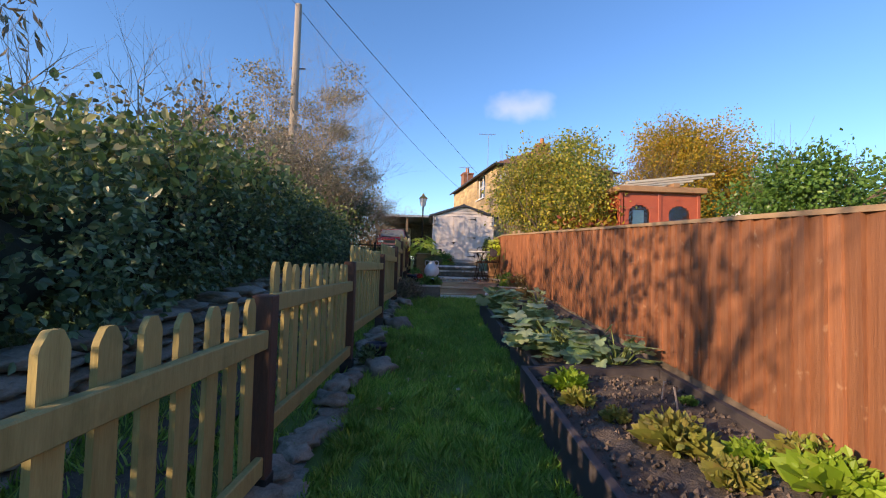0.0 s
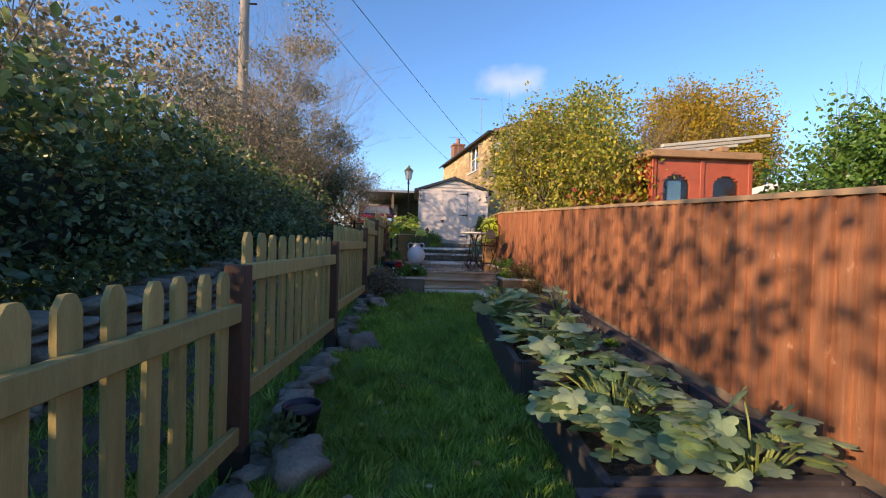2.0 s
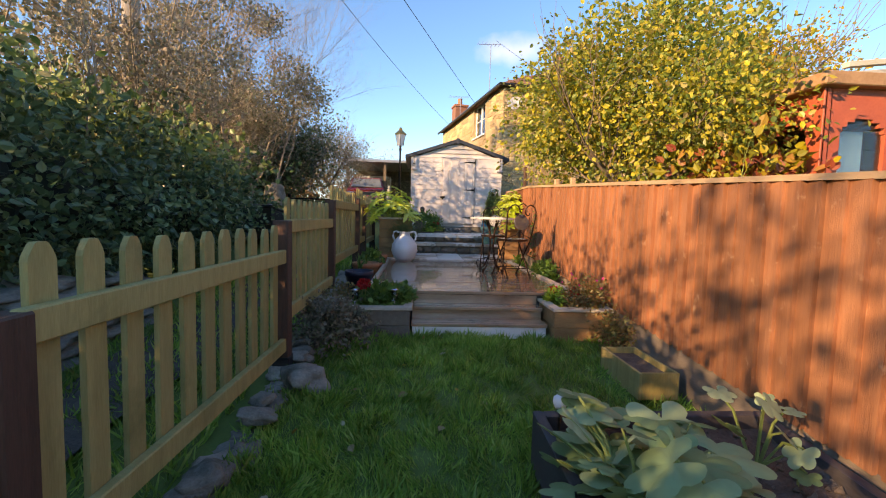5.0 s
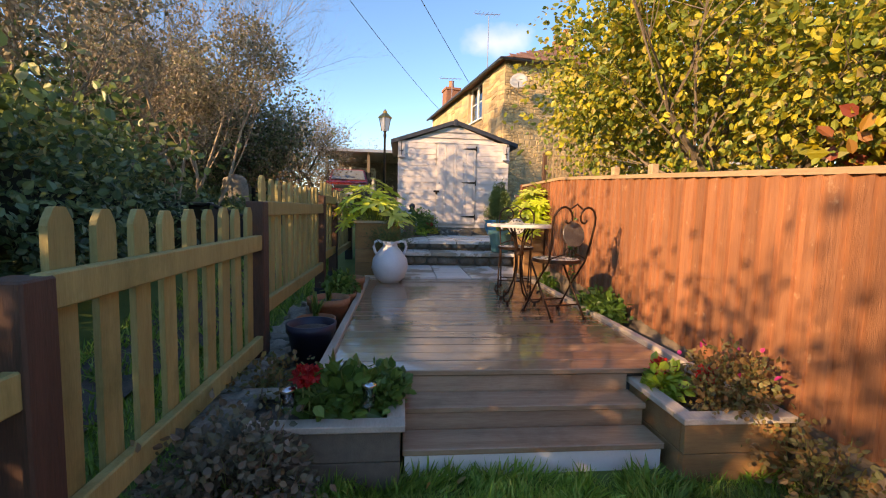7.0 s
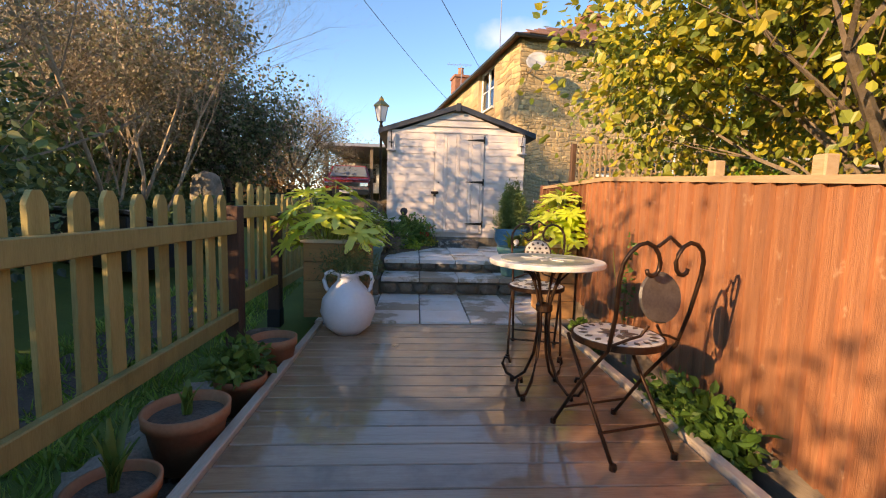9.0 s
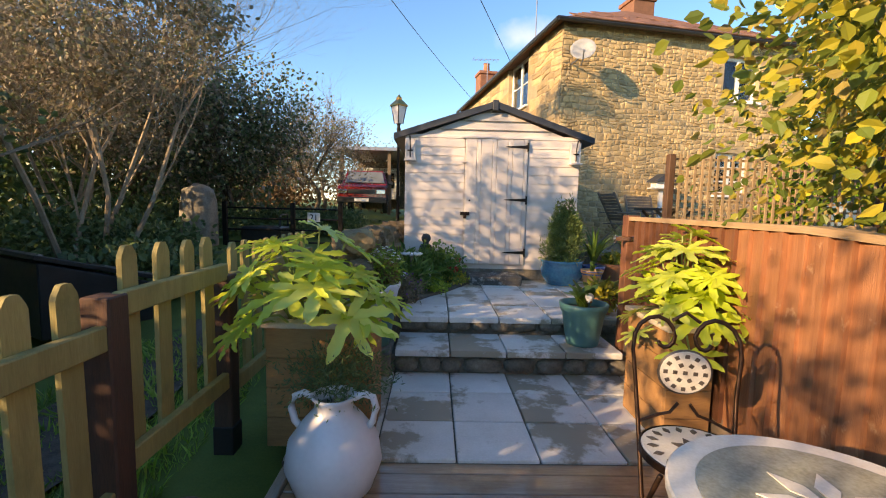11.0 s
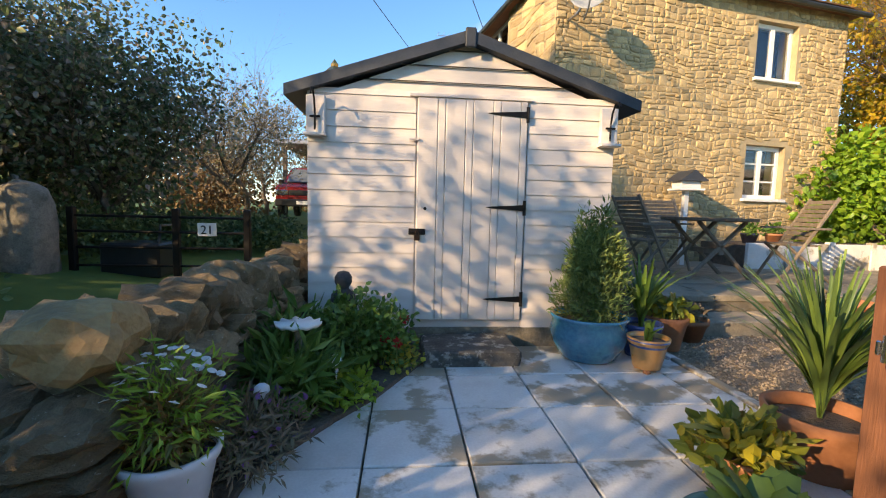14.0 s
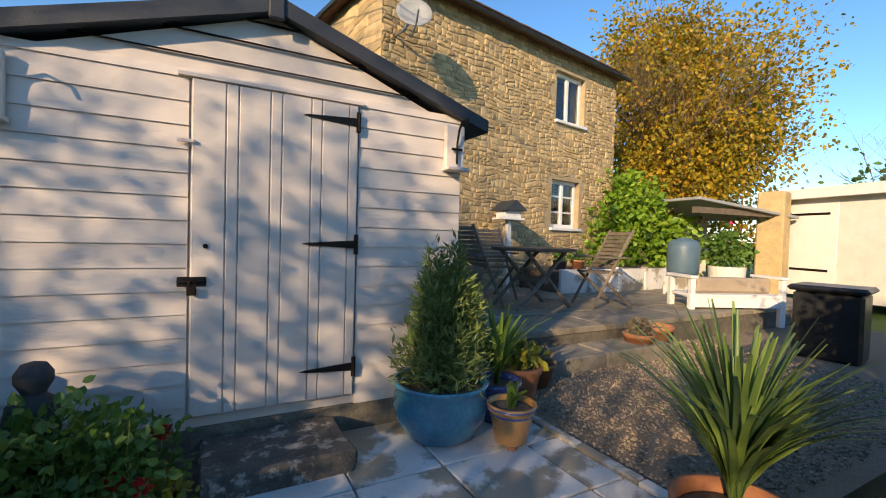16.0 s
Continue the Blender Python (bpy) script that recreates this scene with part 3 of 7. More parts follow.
raised_bed(0.8, 2.02, 0.9, 3.63, 0.33, 0.5, "dark timber raised bed with soil and lettuces")
raised_bed(0.93, 2.02, 3.66, 4.75, 0.5, 0.58, "dark timber raised bed overgrown with squash leaves")
raised_bed(0.87, 2.02, 5.0, 7.05, 0.63, 0.8, "dark timber raised bed with bare soil and squash")

# ---- board fence ----
FX = 2.1
FEND = 13.5


def fence_top(y):
    return min(1.5 + 0.0605 * y, 2.22)


board_fence = tagged(new("fence"), "orange-brown overlapping vertical board fence with capping rail", "fence", kind="structure")
cap = bmesh.new()
for a, b in ((-3, 11.9), (11.9, FEND)):
    add_box(cap, FX - 0.045, FX + 0.045, a, b, 0, 0.03)
for v in cap.verts:
    v.co.z += fence_top(v.co.y)
part("cap", cap, M["fence_cap"], board_fence, "weathered pale capping rail")
gb = bmesh.new()
add_box(gb, FX - 0.02, FX + 0.02, -3, FEND, -0.3, 0)
for v in gb.verts:
    v.co.z += float(ground_z(v.co.y)) + 0.33
part("gravel_board", gb, M["gravel_board"], board_fence, "rough pale base board")
feather = {}
y = -3.0
brand = random.Random(11)
while y < FEND - 0.1:
    lo, hi = float(ground_z(y)) + 0.3, fence_top(y + 0.05)
    bm = bmesh.new()
    w = brand.uniform(0.112, 0.128)
    add_box(bm, -0.012, 0.012, 0, w, 0, hi - lo, 0.0)
    for v in bm.verts:
        if v.co.x < 0:
            v.co.x = -0.03 if v.co.y < w / 2 else -0.004
    board = part("board", bm, M["fence"] if y < 12.25 else M["fence_shaded"], board_fence)
    board.matrix_basis = pose(FX - 0.012 + brand.uniform(-0.003, 0.003), y, lo, 0, brand.uniform(-0.4, 0.4), brand.uniform(-0.6, 0.6))
    y += w - 0.016

# ---- deck with steps ----
deck = tagged(new("deck"), "wet reddish-brown timber deck with grooved boards", "deck", kind="structure")
drand = random.Random(2)


def deck_board(x0, x1, y0, y1, z, parent):
    bm = box(x0, x1, y0, y1, z - 0.03, z, 0.004)
    return part("plank", bm, M["deck"], parent)


y = 9.2
while y < 12.15:
    w = 0.141
    deck_board(-0.12, 1.82, y, y + w, 1.0 + drand.uniform(-0.0015, 0.0015), deck)
    y += w + 0.006
part("joist", box(-0.1, 1.8, 9.24, 12.16, 0.6, 0.965), M["sleeper"], deck)
for x in (-0.17, 1.83):
    bm = box(x, x + 0.05, 9.18, 12.2, 0.86, 1.025, 0.005)
    part("edge_trim", bm, M["trim"], deck, "pale cream edging board")
steps = tagged(new("step"), "two wet brown timber garden steps with white front riser", "steps", kind="structure")
for k, (ya, yb, z) in enumerate(((8.85, 9.03, 0.77), (9.02, 9.2, 0.885))):
    deck_board(0.27, 1.5, ya, yb, z, steps)
    part("riser", box(0.28, 1.49, ya + 0.015, ya + 0.035, z - 0.16, z - 0.032), M["white"] if k == 0 else M["deck"], steps, "white painted riser" if k == 0 else "")
part("riser", box(0.28, 1.49, 9.205, 9.225, 0.86, 0.968), M["deck"], steps)

# ---- paving ----
def paving(name, xs, ys, z, thick, label, cut=None, mat=None):
    pave = tagged(new(name), label, "paving", kind="structure")
    pr = random.Random(len(xs) * 31 + len(ys))
    for i in range(len(xs) - 1):
        for j in range(len(ys) - 1):
            bm = box(xs[i] + 0.005, xs[i + 1] - 0.005, ys[j] + 0.005, ys[j + 1] - 0.005, z - thick, z + pr.uniform(-0.003, 0.003), 0.005)
            if cut:
                bmesh.ops.bisect_plane(bm, geom=[*bm.verts, *bm.edges, *bm.faces], plane_co=cut[0], plane_no=cut[1], clear_outer=True)
                bmesh.ops.holes_fill(bm, edges=[e for e in bm.edges if e.is_boundary])
                if len(bm.verts) < 4:
                    bm.free()
                    continue
            part("slab", bm, mat or M["slab"], pave)
    return pave


SX = [0.26, 0.68, 1.11, 1.56, 2.0]
paving("patio_lower", [-0.2] + SX + [2.05], [12.22, 12.62, 13.02, 13.42], 1.02, 0.05, "damp grey square stone paving slabs")
part("bedding", box(-0.2, 2.05, 12.22, 13.4, 0.7, 1.0), M["mossy"], tagged(new("paving_bed"), "dark mortar bed under slabs", "paving", kind="structure"))
paving("step_tread", SX, [13.31, 13.78], 1.215, 0.05, "grey stone slab step tread with mossy riser")
paving("patio", SX + [2.5, 2.72], [13.75, 14.23, 14.72, 15.17, 15.735], 1.36, 0.05, "damp pale grey square stone patio slabs with dark stains", ((0.27, 14.2, 1.3), (-0.86, 0.51, 0)))
base = tagged(new("step_riser"), "dark mossy rubble stone risers below slabs", "step", kind="structure")
part("core", box(0.24, 2.05, 13.37, 13.8, 0.95, 1.163), M["mossy"], base)
part("core", box(0.1, 2.7, 13.8, 15.7, 0.95, 1.312), M["mossy"], base)
part("block", box(-0.2, 0.235, 13.28, 13.74, 0.95, 1.2, 0.012), M["mossy"], base, "mossy stone block under a pot")
rr = random.Random(8)
for zz, yy in ((1.02, 13.37), (1.22, 13.8)):
    x = 0.26
    while x < 1.98:
        w = rr.uniform(0.14, 0.3)
        bm = rock((w, 0.09, 0.12), rr.random() * 9, 0.15, 2)
        ob = smooth(part("stone", bm, M["mossy"], base))
        ob.matrix_basis = pose(x + w / 2, yy, zz + 0.07)
        x += w + 0.01
ds = box(-0.32, 0.32, -0.21, 0.21, -0.1, 0.08, 0.012)
bmesh.ops.subdivide_edges(ds, edges=ds.edges, cuts=5, use_grid_fill=True)
for v in ds.verts:
    v.co += 0.012 * noise.noise_vector(v.co * 9) + 0.006 * noise.noise_vector(v.co * 25)
step = tagged(part("doorstep", ds, M["doorstone"]), "weathered dark lichen-spotted stone doorstep before shed", "doorstep")
step.matrix_world = pose(1.29, 15.51, 1.385)
tagged(part("gravel", box(2.74, 9.0, 14.2, 18.6, 1.0, 1.34), M["gravel"]), "brown pea gravel yard beside patio", "gravel", kind="structure")

# ---- shed ----
SY = 15.75
shed = thing("shed", pose(1.27, SY, 1.45), "cream painted timber shed with dark felt roof", "shed")


def shed_part(name, bm, mat, label=""):
    bmesh.ops.translate(bm, vec=(-1.27, -SY, -1.45), verts=bm.verts)
    return part(name, bm, mat, shed, label)


def gable(x):
    return 3.575 - abs(x - 1.275) * 0.33


z = 1.5
while z < 3.56:
    zt = min(z + 0.111, 3.57)
    for xa, xb in ((0.15, 0.905), (1.725, 2.38)) if z < 3.1 else ((0.15, 2.38),):
        # a gable board is cut back to the roof slope
        if zt > 3.16:
            room = (3.575 - z) / 0.33
            xa, xb = max(xa, 1.275 - room), min(xb, 1.275 + room)
        if xb - xa < 0.05:
            continue
        bm = bmesh.new()
        add_box(bm, xa, xb, SY, SY + 0.02, z, zt)
        for v in bm.verts:
            if v.co.y < SY + 0.01:
                v.co.y = SY - 0.007 if v.co.z < z + 0.05 else SY + 0.003
            v.co.z = min(v.co.z, gable(v.co.x) + 0.0)
        shed_part("board", bm, M["shiplap"])
    z = zt
body = bmesh.new()
for ya, yb in ((SY + 0.022, SY + 2.6),):
    pts = [(0.17, 1.46), (2.36, 1.46), (2.36, 3.14), (1.28, 3.55), (0.17, 3.14)]
    a = [body.verts.new((p, ya, q)) for p, q in pts]
    b = [body.verts.new((p, yb, q)) for p, q in pts]
    body.faces.new(a)
    body.faces.new(b[::-1])
    for i in range(5):
        body.faces.new((a[i], a[(i + 1) % 5], b[(i + 1) % 5], b[i]))
bmesh.ops.recalc_face_normals(body, faces=body.faces)
shed_part("body", body, M["shiplap"])
shed_part("plinth", box(0.15, 2.38, SY - 0.0, SY + 2.6, 1.30, 1.497), M["mossy"], "dark mossy timber base")
for s in (-1, 1):
    roof = bmesh.new()
    e = 1.275 + s * 1.27
    pts = [(1.275, 3.545), (e, 3.125), (e, 3.20), (1.275, 3.625)]
    a = [roof.verts.new((p, SY - 0.06, q)) for p, q in pts]
    b = [roof.verts.new((p, SY + 2.7, q)) for p, q in pts]
    roof.faces.new(a)
    roof.faces.new(b[::-1])
    for i in range(4):
        roof.faces.new((a[i], a[(i + 1) % 4], b[(i + 1) % 4], b[i]))
    bmesh.ops.recalc_face_normals(roof, faces=roof.faces)
    shed_part("roof", roof, M["roofing"], "dark blue-grey felt roof with fascia")
shed_part("finial", box(1.235, 1.315, SY - 0.075, SY - 0.058, 3.5, 3.635, 0.01), M["roofing"])
door = shed_part("door", box(0.915, 1.715, SY - 0.002, SY + 0.018, 1.56, 3.165), M["shiplap"], "cream painted tongue-and-groove shed door")
x = 0.917
k = 0
while x < 1.71:
    w = 0.055 if k % 2 else 0.145
    w = min(w, 1.713 - x)
    bm = box(x + 0.002, x + w - 0.002, SY - 0.022, SY - 0.002, 1.562, 3.16, 0.004)
    bmesh.ops.translate(bm, vec=(-1.27, -SY, -1.45), verts=bm.verts)
    part("plank", bm, M["shiplap"], door)
    x += w
    k += 1
shed_part("door_head", box(0.86, 1.74, SY - 0.026, SY + 0.0, 3.168, 3.185), M["shiplap"])
for zz in (3.07, 2.40, 1.72):
    bm = bmesh.new()
    a = [(1.70, zz - 0.022), (1.70, zz + 0.022), (1.45, zz + 0.006), (1.42, zz), (1.45, zz - 0.006)]
    f = [bm.verts.new((p, SY - 0.032, q)) for p, q in a]
    b = [bm.verts.new((p, SY - 0.0225, q)) for p, q in a]
    bm.faces.new(f)
    bm.faces.new(b[::-1])
    for i in range(5):
        bm.faces.new((f[i], f[(i + 1) % 5], b[(i + 1) % 5], b[i]))
    bmesh.ops.recalc_face_normals(bm, faces=bm.faces)
    add_box(bm, 1.70, 1.722, SY - 0.034, SY - 0.0225, zz - 0.055, zz + 0.055)
    add_rod(bm, (1.711, SY - 0.036, zz - 0.05), (1.711, SY - 0.036, zz + 0.05), 0.006)
    bmesh.ops.translate(bm, vec=(-1.27, -SY, -1.45), verts=bm.verts)
    part("hinge", bm, M["iron"], door, "black iron strap hinge")
bm = box(0.865, 0.985, SY - 0.036, SY - 0.0235, 2.19, 2.235, 0.003)
add_rod(bm, (0.87, SY - 0.042, 2.212), (0.98, SY - 0.042, 2.212), 0.007)
shed_part("bolt", bm, M["iron"], "black iron hasp and bolt")
bm = box(0.905, 0.945, SY - 0.06, SY - 0.04, 2.15, 2.19, 0.004)
add_tube(bm, [(0.912, SY - 0.05, 2.19), (0.912, SY - 0.05, 2.21), (0.925, SY - 0.05, 2.222), (0.938, SY - 0.05, 2.21), (0.938, SY - 0.05, 2.19)], 0.004)
shed_part("padlock", bm, M["rusty"], "small metal padlock")
shed_part("knob", rod((0.98, SY - 0.03, 2.38), (0.98, SY - 0.0225, 2.38), 0.012), M["iron"])
shed_part("turn_button", box(0.86, 0.93, SY - 0.04, SY - 0.023, 2.86, 2.875, 0.002), M["shiplap"])
for s, xa in ((-1, 0.15), (1, 2.25)):
    bm = box(xa, xa + 0.13, SY - 0.05, SY - 0.013, 2.88, 3.14, 0.006)
    add_box(bm, xa - 0.01, xa + 0.14, SY - 0.1, SY - 0.013, 2.86, 2.88, 0.003)
    shed_part("corner_block", bm, M["shiplap"], "cream painted corner block and ledge")
    cx = xa + 0.065
    bm = bmesh.new()
    add_tube(bm, [(cx, SY - 0.07, 2.9), (cx, SY - 0.07, 3.02), (cx, SY - 0.09, 3.1), (cx, SY - 0.13, 3.15), (cx, SY - 0.18, 3.15), (cx, SY - 0.2, 3.11)], 0.007)
    add_rod(bm, (cx - 0.035, SY - 0.07, 2.99), (cx + 0.035, SY - 0.07, 2.99), 0.008)
    shed_part("bracket", bm, M["iron"], "black iron hanging bracket")

# ---- stone house ----
HM = pose(2.97, 18.92, 1.2, 0, 0, 10)
house = thing("house", HM, "honey-coloured rubble stone cottage with clay tile roof", "house")
HL, HD, HE = 5.75, 8.2, 4.74
WR = [(3.72, 4.62, 3.5, 4.43), (3.68, 4.55, 1.49, 2.4)]
WL = [(1.75, 3.1, 3.55, 4.75)]


def holed_wall(name, length, height, thick, holes, place):
    """A wall with square openings right through it; x along, y into the house."""
    xs = sorted({0, length, *[h[0] for h in holes], *[h[1] for h in holes]})
    zs = sorted({0, height, *[h[2] for h in holes], *[h[3] for h in holes]})
    bm = bmesh.new()
    for xa, xb in zip(xs, xs[1:]):
        for za, zb in zip(zs, zs[1:]):
            mx, mz = (xa + xb) / 2, (za + zb) / 2
            if not any(h[0] < mx < h[1] and h[2] < mz < h[3] for h in holes):
                add_box(bm, xa, xb, 0.0, thick, za, zb)
    bmesh.ops.remove_doubles(bm, verts=bm.verts, dist=0.001)
    bmesh.ops.transform(bm, matrix=place, verts=bm.verts)
    return part(name, bm, M["mortar"], house)


RIGHT = Matrix.Identity(4)
LEFT = pose(0, HD, 0, 0, 0, -90)
wall_r = holed_wall("wall", HL, HE, 0.4, WR, RIGHT)
WLX = [(HD - b, HD - a, c, d) for a, b, c, d in WL]
wall_l = holed_wall("wall", HD, HE, 0.4, WLX, LEFT)
part("wall", box(HL - 0.4, HL, 0.4, HD, 0, HE), M["mortar"], house)
part("wall", box(0.4, HL - 0.4, HD - 0.4, HD, 0, HE), M["mortar"], house)
hip = bmesh.new()
o = 0.18
c = [hip.verts.new(p) for p in ((-o, -o, HE), (HL + o, -o, HE), (HL + o, HD + o, HE), (-o, HD + o, HE))]
r = [hip.verts.new(p) for p in ((HL / 2, 2.4, HE + 1.5), (HL / 2, HD - 2.4, HE + 1.5))]
hip.faces.new(c[::-1])
hip.faces.new((c[0], c[1], r[0]))
hip.faces.new((c[1], c[2], r[1], r[0]))
hip.faces.new((c[2], c[3], r[1]))
hip.faces.new((c[3], c[0], r[0], r[1]))
roof = part("roof", hip, M["tile_roof"], house, "weathered clay tile roof")


def opening(parent, place, x0, x1, z0, z1, bars):
    """A white casement window set in the wall, with panes, bars and sill."""
    win = new("window")
    win.parent = parent
    win.matrix_basis = place
    fr = bmesh.new()
    add_box(fr, x0 + 0.002, x0 + 0.07, 0.10, 0.16, z0 + 0.002, z1 - 0.002, 0.004)
    add_box(fr, x1 - 0.07, x1 - 0.002, 0.10, 0.16, z0 + 0.002, z1 - 0.002, 0.004)
    add_box(fr, x0 + 0.07, x1 - 0.07, 0.10, 0.16, z0 + 0.002, z0 + 0.07, 0.004)
    add_box(fr, x0 + 0.07, x1 - 0.07, 0.10, 0.16, z1 - 0.07, z1 - 0.002, 0.004)
    m = (x0 + x1) / 2
    add_box(fr, m - 0.04, m + 0.04, 0.095, 0.155, z0 + 0.07, z1 - 0.07, 0.004)
    part("window_frame", fr, M["white"], win, "white painted window frame")
    for k in range(bars):
        zz = z0 + (z1 - z0) * (k + 1) / (bars + 1)
        part("glazing_bar", box(x0 + 0.07, x1 - 0.07, 0.105, 0.135, zz - 0.014, zz + 0.014), M["white"], win)
    part("pane", box(x0 + 0.07, m - 0.04, 0.12, 0.126, z0 + 0.07, z1 - 0.07), M["pane"], win)
    part("pane", box(m + 0.04, x1 - 0.07, 0.12, 0.126, z0 + 0.07, z1 - 0.07), M["pane"], win)
    part("sill", box(x0 - 0.04, x1 + 0.04, -0.06, 0.1, z0 - 0.05, z0 + 0.0015, 0.005), M["white"], win, "white painted sill")
    # no room is modelled: this panel's near-black colour is its shade
    part("reveal", box(x0 + 0.01, x1 - 0.01, 0.34, 0.38, z0 + 0.01, z1 - 0.01), M["dark"], win, "near-black panel standing in for the unlit room")


for w in WR:
    opening(house, RIGHT, *w, 2 if w[2] < 2 else 0)
for w in WLX:
    opening(house, LEFT, *w, 1)


def rubble(parent, place, length, height, holes, cw, ch, seed, limit):
    """Uneven stones in wavering courses, some split in two, standing proud of the mortar."""
    r = random.Random(seed)
    rest_v, rest_f = [], []
    z, made = 0.0, 0

    def wave(x, zz):
        return zz + 0.09 * noise.noise(Vector((x * 1.9, zz * 3.1, seed)))

    while z < height - 0.03:
        h = min(r.uniform(*ch), height - z)
        x = r.uniform(-0.1, 0)
        while x < length:
            w = r.uniform(*cw)
            xa, xb = max(0.0, x), min(length, x + w)
            x += w
            if xb - xa < 0.04:
                continue
            cut = r.uniform(0.35, 0.65)
            cells = [(z, z + h)] if r.random() > 0.45 or h < 0.1 else [(z, z + h * cut), (z + h * cut, z + h)]
            for za, zb in cells:
                if any(xa < k[1] + 0.01 and xb > k[0] - 0.01 and za < k[3] + 0.03 and zb > k[2] - 0.03 for k in holes):
                    continue
                g = r.uniform(0.004, 0.009)
                out = r.uniform(0.006, 0.022)
                mx, mz = (xa + xb) / 2, (za + zb) / 2
                ring = []
                for u, v in ((0, 0), (0.5, -0.06), (1, 0), (1.03, 0.5), (1, 1), (0.5, 1.06), (0, 1), (-0.03, 0.5)):
                    px = min(length, max(0, xa + g + (xb - xa - 2 * g) * u + r.uniform(-0.016, 0.016)))
                    pz = wave(px, za + g + (zb - za - 2 * g) * v) + r.uniform(-0.008, 0.008)
                    ring.append((px, min(height, max(0, pz))))
                V = [(a, 0.002, b) for a, b in ring] + [(mx + (a - mx) * 0.8, -out * r.uniform(0.6, 1.0), wave(mx, mz) + (b - wave(mx, mz)) * 0.76) for a, b in ring]
                V.append((mx, -out * 1.15, wave(mx, mz)))
                F = [(k, (k + 1) % 8, 8 + (k + 1) % 8, 8 + k) for k in range(8)] + [(8 + k, 8 + (k + 1) % 8, 16) for k in range(8)]
                V = [place @ Vector(v) for v in V]
                if limit and made < limit and z > 1.0:
                    raw("stone", V, F, M["hamstone"], parent)
                    made += 1
                else:
                    k0 = len(rest_v)
                    rest_v += V
                    rest_f += [tuple(i + k0 for i in f) for f in F]
        z += h
    tagged(raw("rubble", rest_v, rest_f, M["hamstone_rest"], parent), kind="stuff")


M["hamstone_rest"] = material("ham_stone_wall", (0.38, 0.26, 0.125), (0.54, 0.39, 0.21), 5, 0.9, 0.7, 50, spread=0.28, c3=(0.3, 0.23, 0.15), spots=(0.5, 0.72), bump_dist=0.02, island=True)

# ---- hedge and trees ----
def hedge_run():
    hedge = thing("hedge", pose(-3.4, 4, 0.4), "tall overgrown dark green hedge with paler sprigs above", "hedge")
    inv = hedge.matrix_world.inverted()
    r = random.Random(21)
    lower, upper = [], []
    y = -9.0
    while y < 12.5:
        top = np.interp(y, [-9, 0.5, 1.8, 2.4, 3.6, 5.5, 7, 9, 12.5], [1.6, 1.6, 1.75, 1.95, 2.25, 2.65, 2.75, 2.7, 2.4])
        g = float(ground_z(y))
        p = inv @ Vector((-3.15 + r.uniform(-0.15, 0.15), y, (g + 0.6 + top - 0.5) / 2 + 0.05))
        lower.append((*p, 1.15, 1.0, (top - g - 0.9) / 2 + 0.35))
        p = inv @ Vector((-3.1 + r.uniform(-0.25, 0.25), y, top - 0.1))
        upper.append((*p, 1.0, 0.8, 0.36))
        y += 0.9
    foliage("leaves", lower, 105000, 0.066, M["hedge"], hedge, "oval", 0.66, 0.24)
    foliage("upper_growth", upper, 19000, 0.085, M["hedgetop"], hedge, "oval", 0.45, 0.4, 0.1, "pale upper sprigs, brightened in colour for the sun on them")
    crest = []
    for k in range(17):
        yy = 4.4 + 0.5 * k
        up = float(np.interp(yy, [4.4, 6, 9, 12.5], [2.5, 3.1, 3.7, 4.0]))
        p = inv @ Vector((-3.3 + r.uniform(-0.35, 0.35), yy, up + r.uniform(-0.2, 0.2)))
        crest.append((*p, r.uniform(0.5, 0.85), r.uniform(0.4, 0.7), r.uniform(0.4, 0.65)))
    foliage("top_growth", crest, 8000, 0.06, M["twigleaf"], hedge, "oval", 0.35, 0.45, 0.1, "faded brown-grey growth over the top")
    # near-black blobs behind the leaves stand in for the hedge's inner shade
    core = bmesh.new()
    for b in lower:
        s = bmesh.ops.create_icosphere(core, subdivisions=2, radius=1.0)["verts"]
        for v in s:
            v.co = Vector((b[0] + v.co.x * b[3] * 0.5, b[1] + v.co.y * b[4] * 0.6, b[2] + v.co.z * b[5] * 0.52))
    part("inner_growth", core, M["shadecore"], hedge, "near-black blobs standing in for shade inside the hedge")
    roots = [(inv @ Vector((-3.2 + r.uniform(-0.6, 0.6), yy, np.interp(yy, [-9, 0, 2.4, 5.5, 12], [1.3, 1.3, 1.6, 2.4, 2.3]))), (r.uniform(-0.2, 0.4), r.uniform(-0.3, 0.3), 1)) for yy in np.arange(-8, 12, 0.4)]
    branches("twig", roots, M["twig"], hedge, 0.85, 0.012, 2, 3, 0.6, 0.25, 0.6, "thin pale twigs", 4)


M["shadecore"] = material("hedge_shade", (0.006, 0.01, 0.006), (0.014, 0.022, 0.01), 6, 0.95, 0.5)
hedge_run()


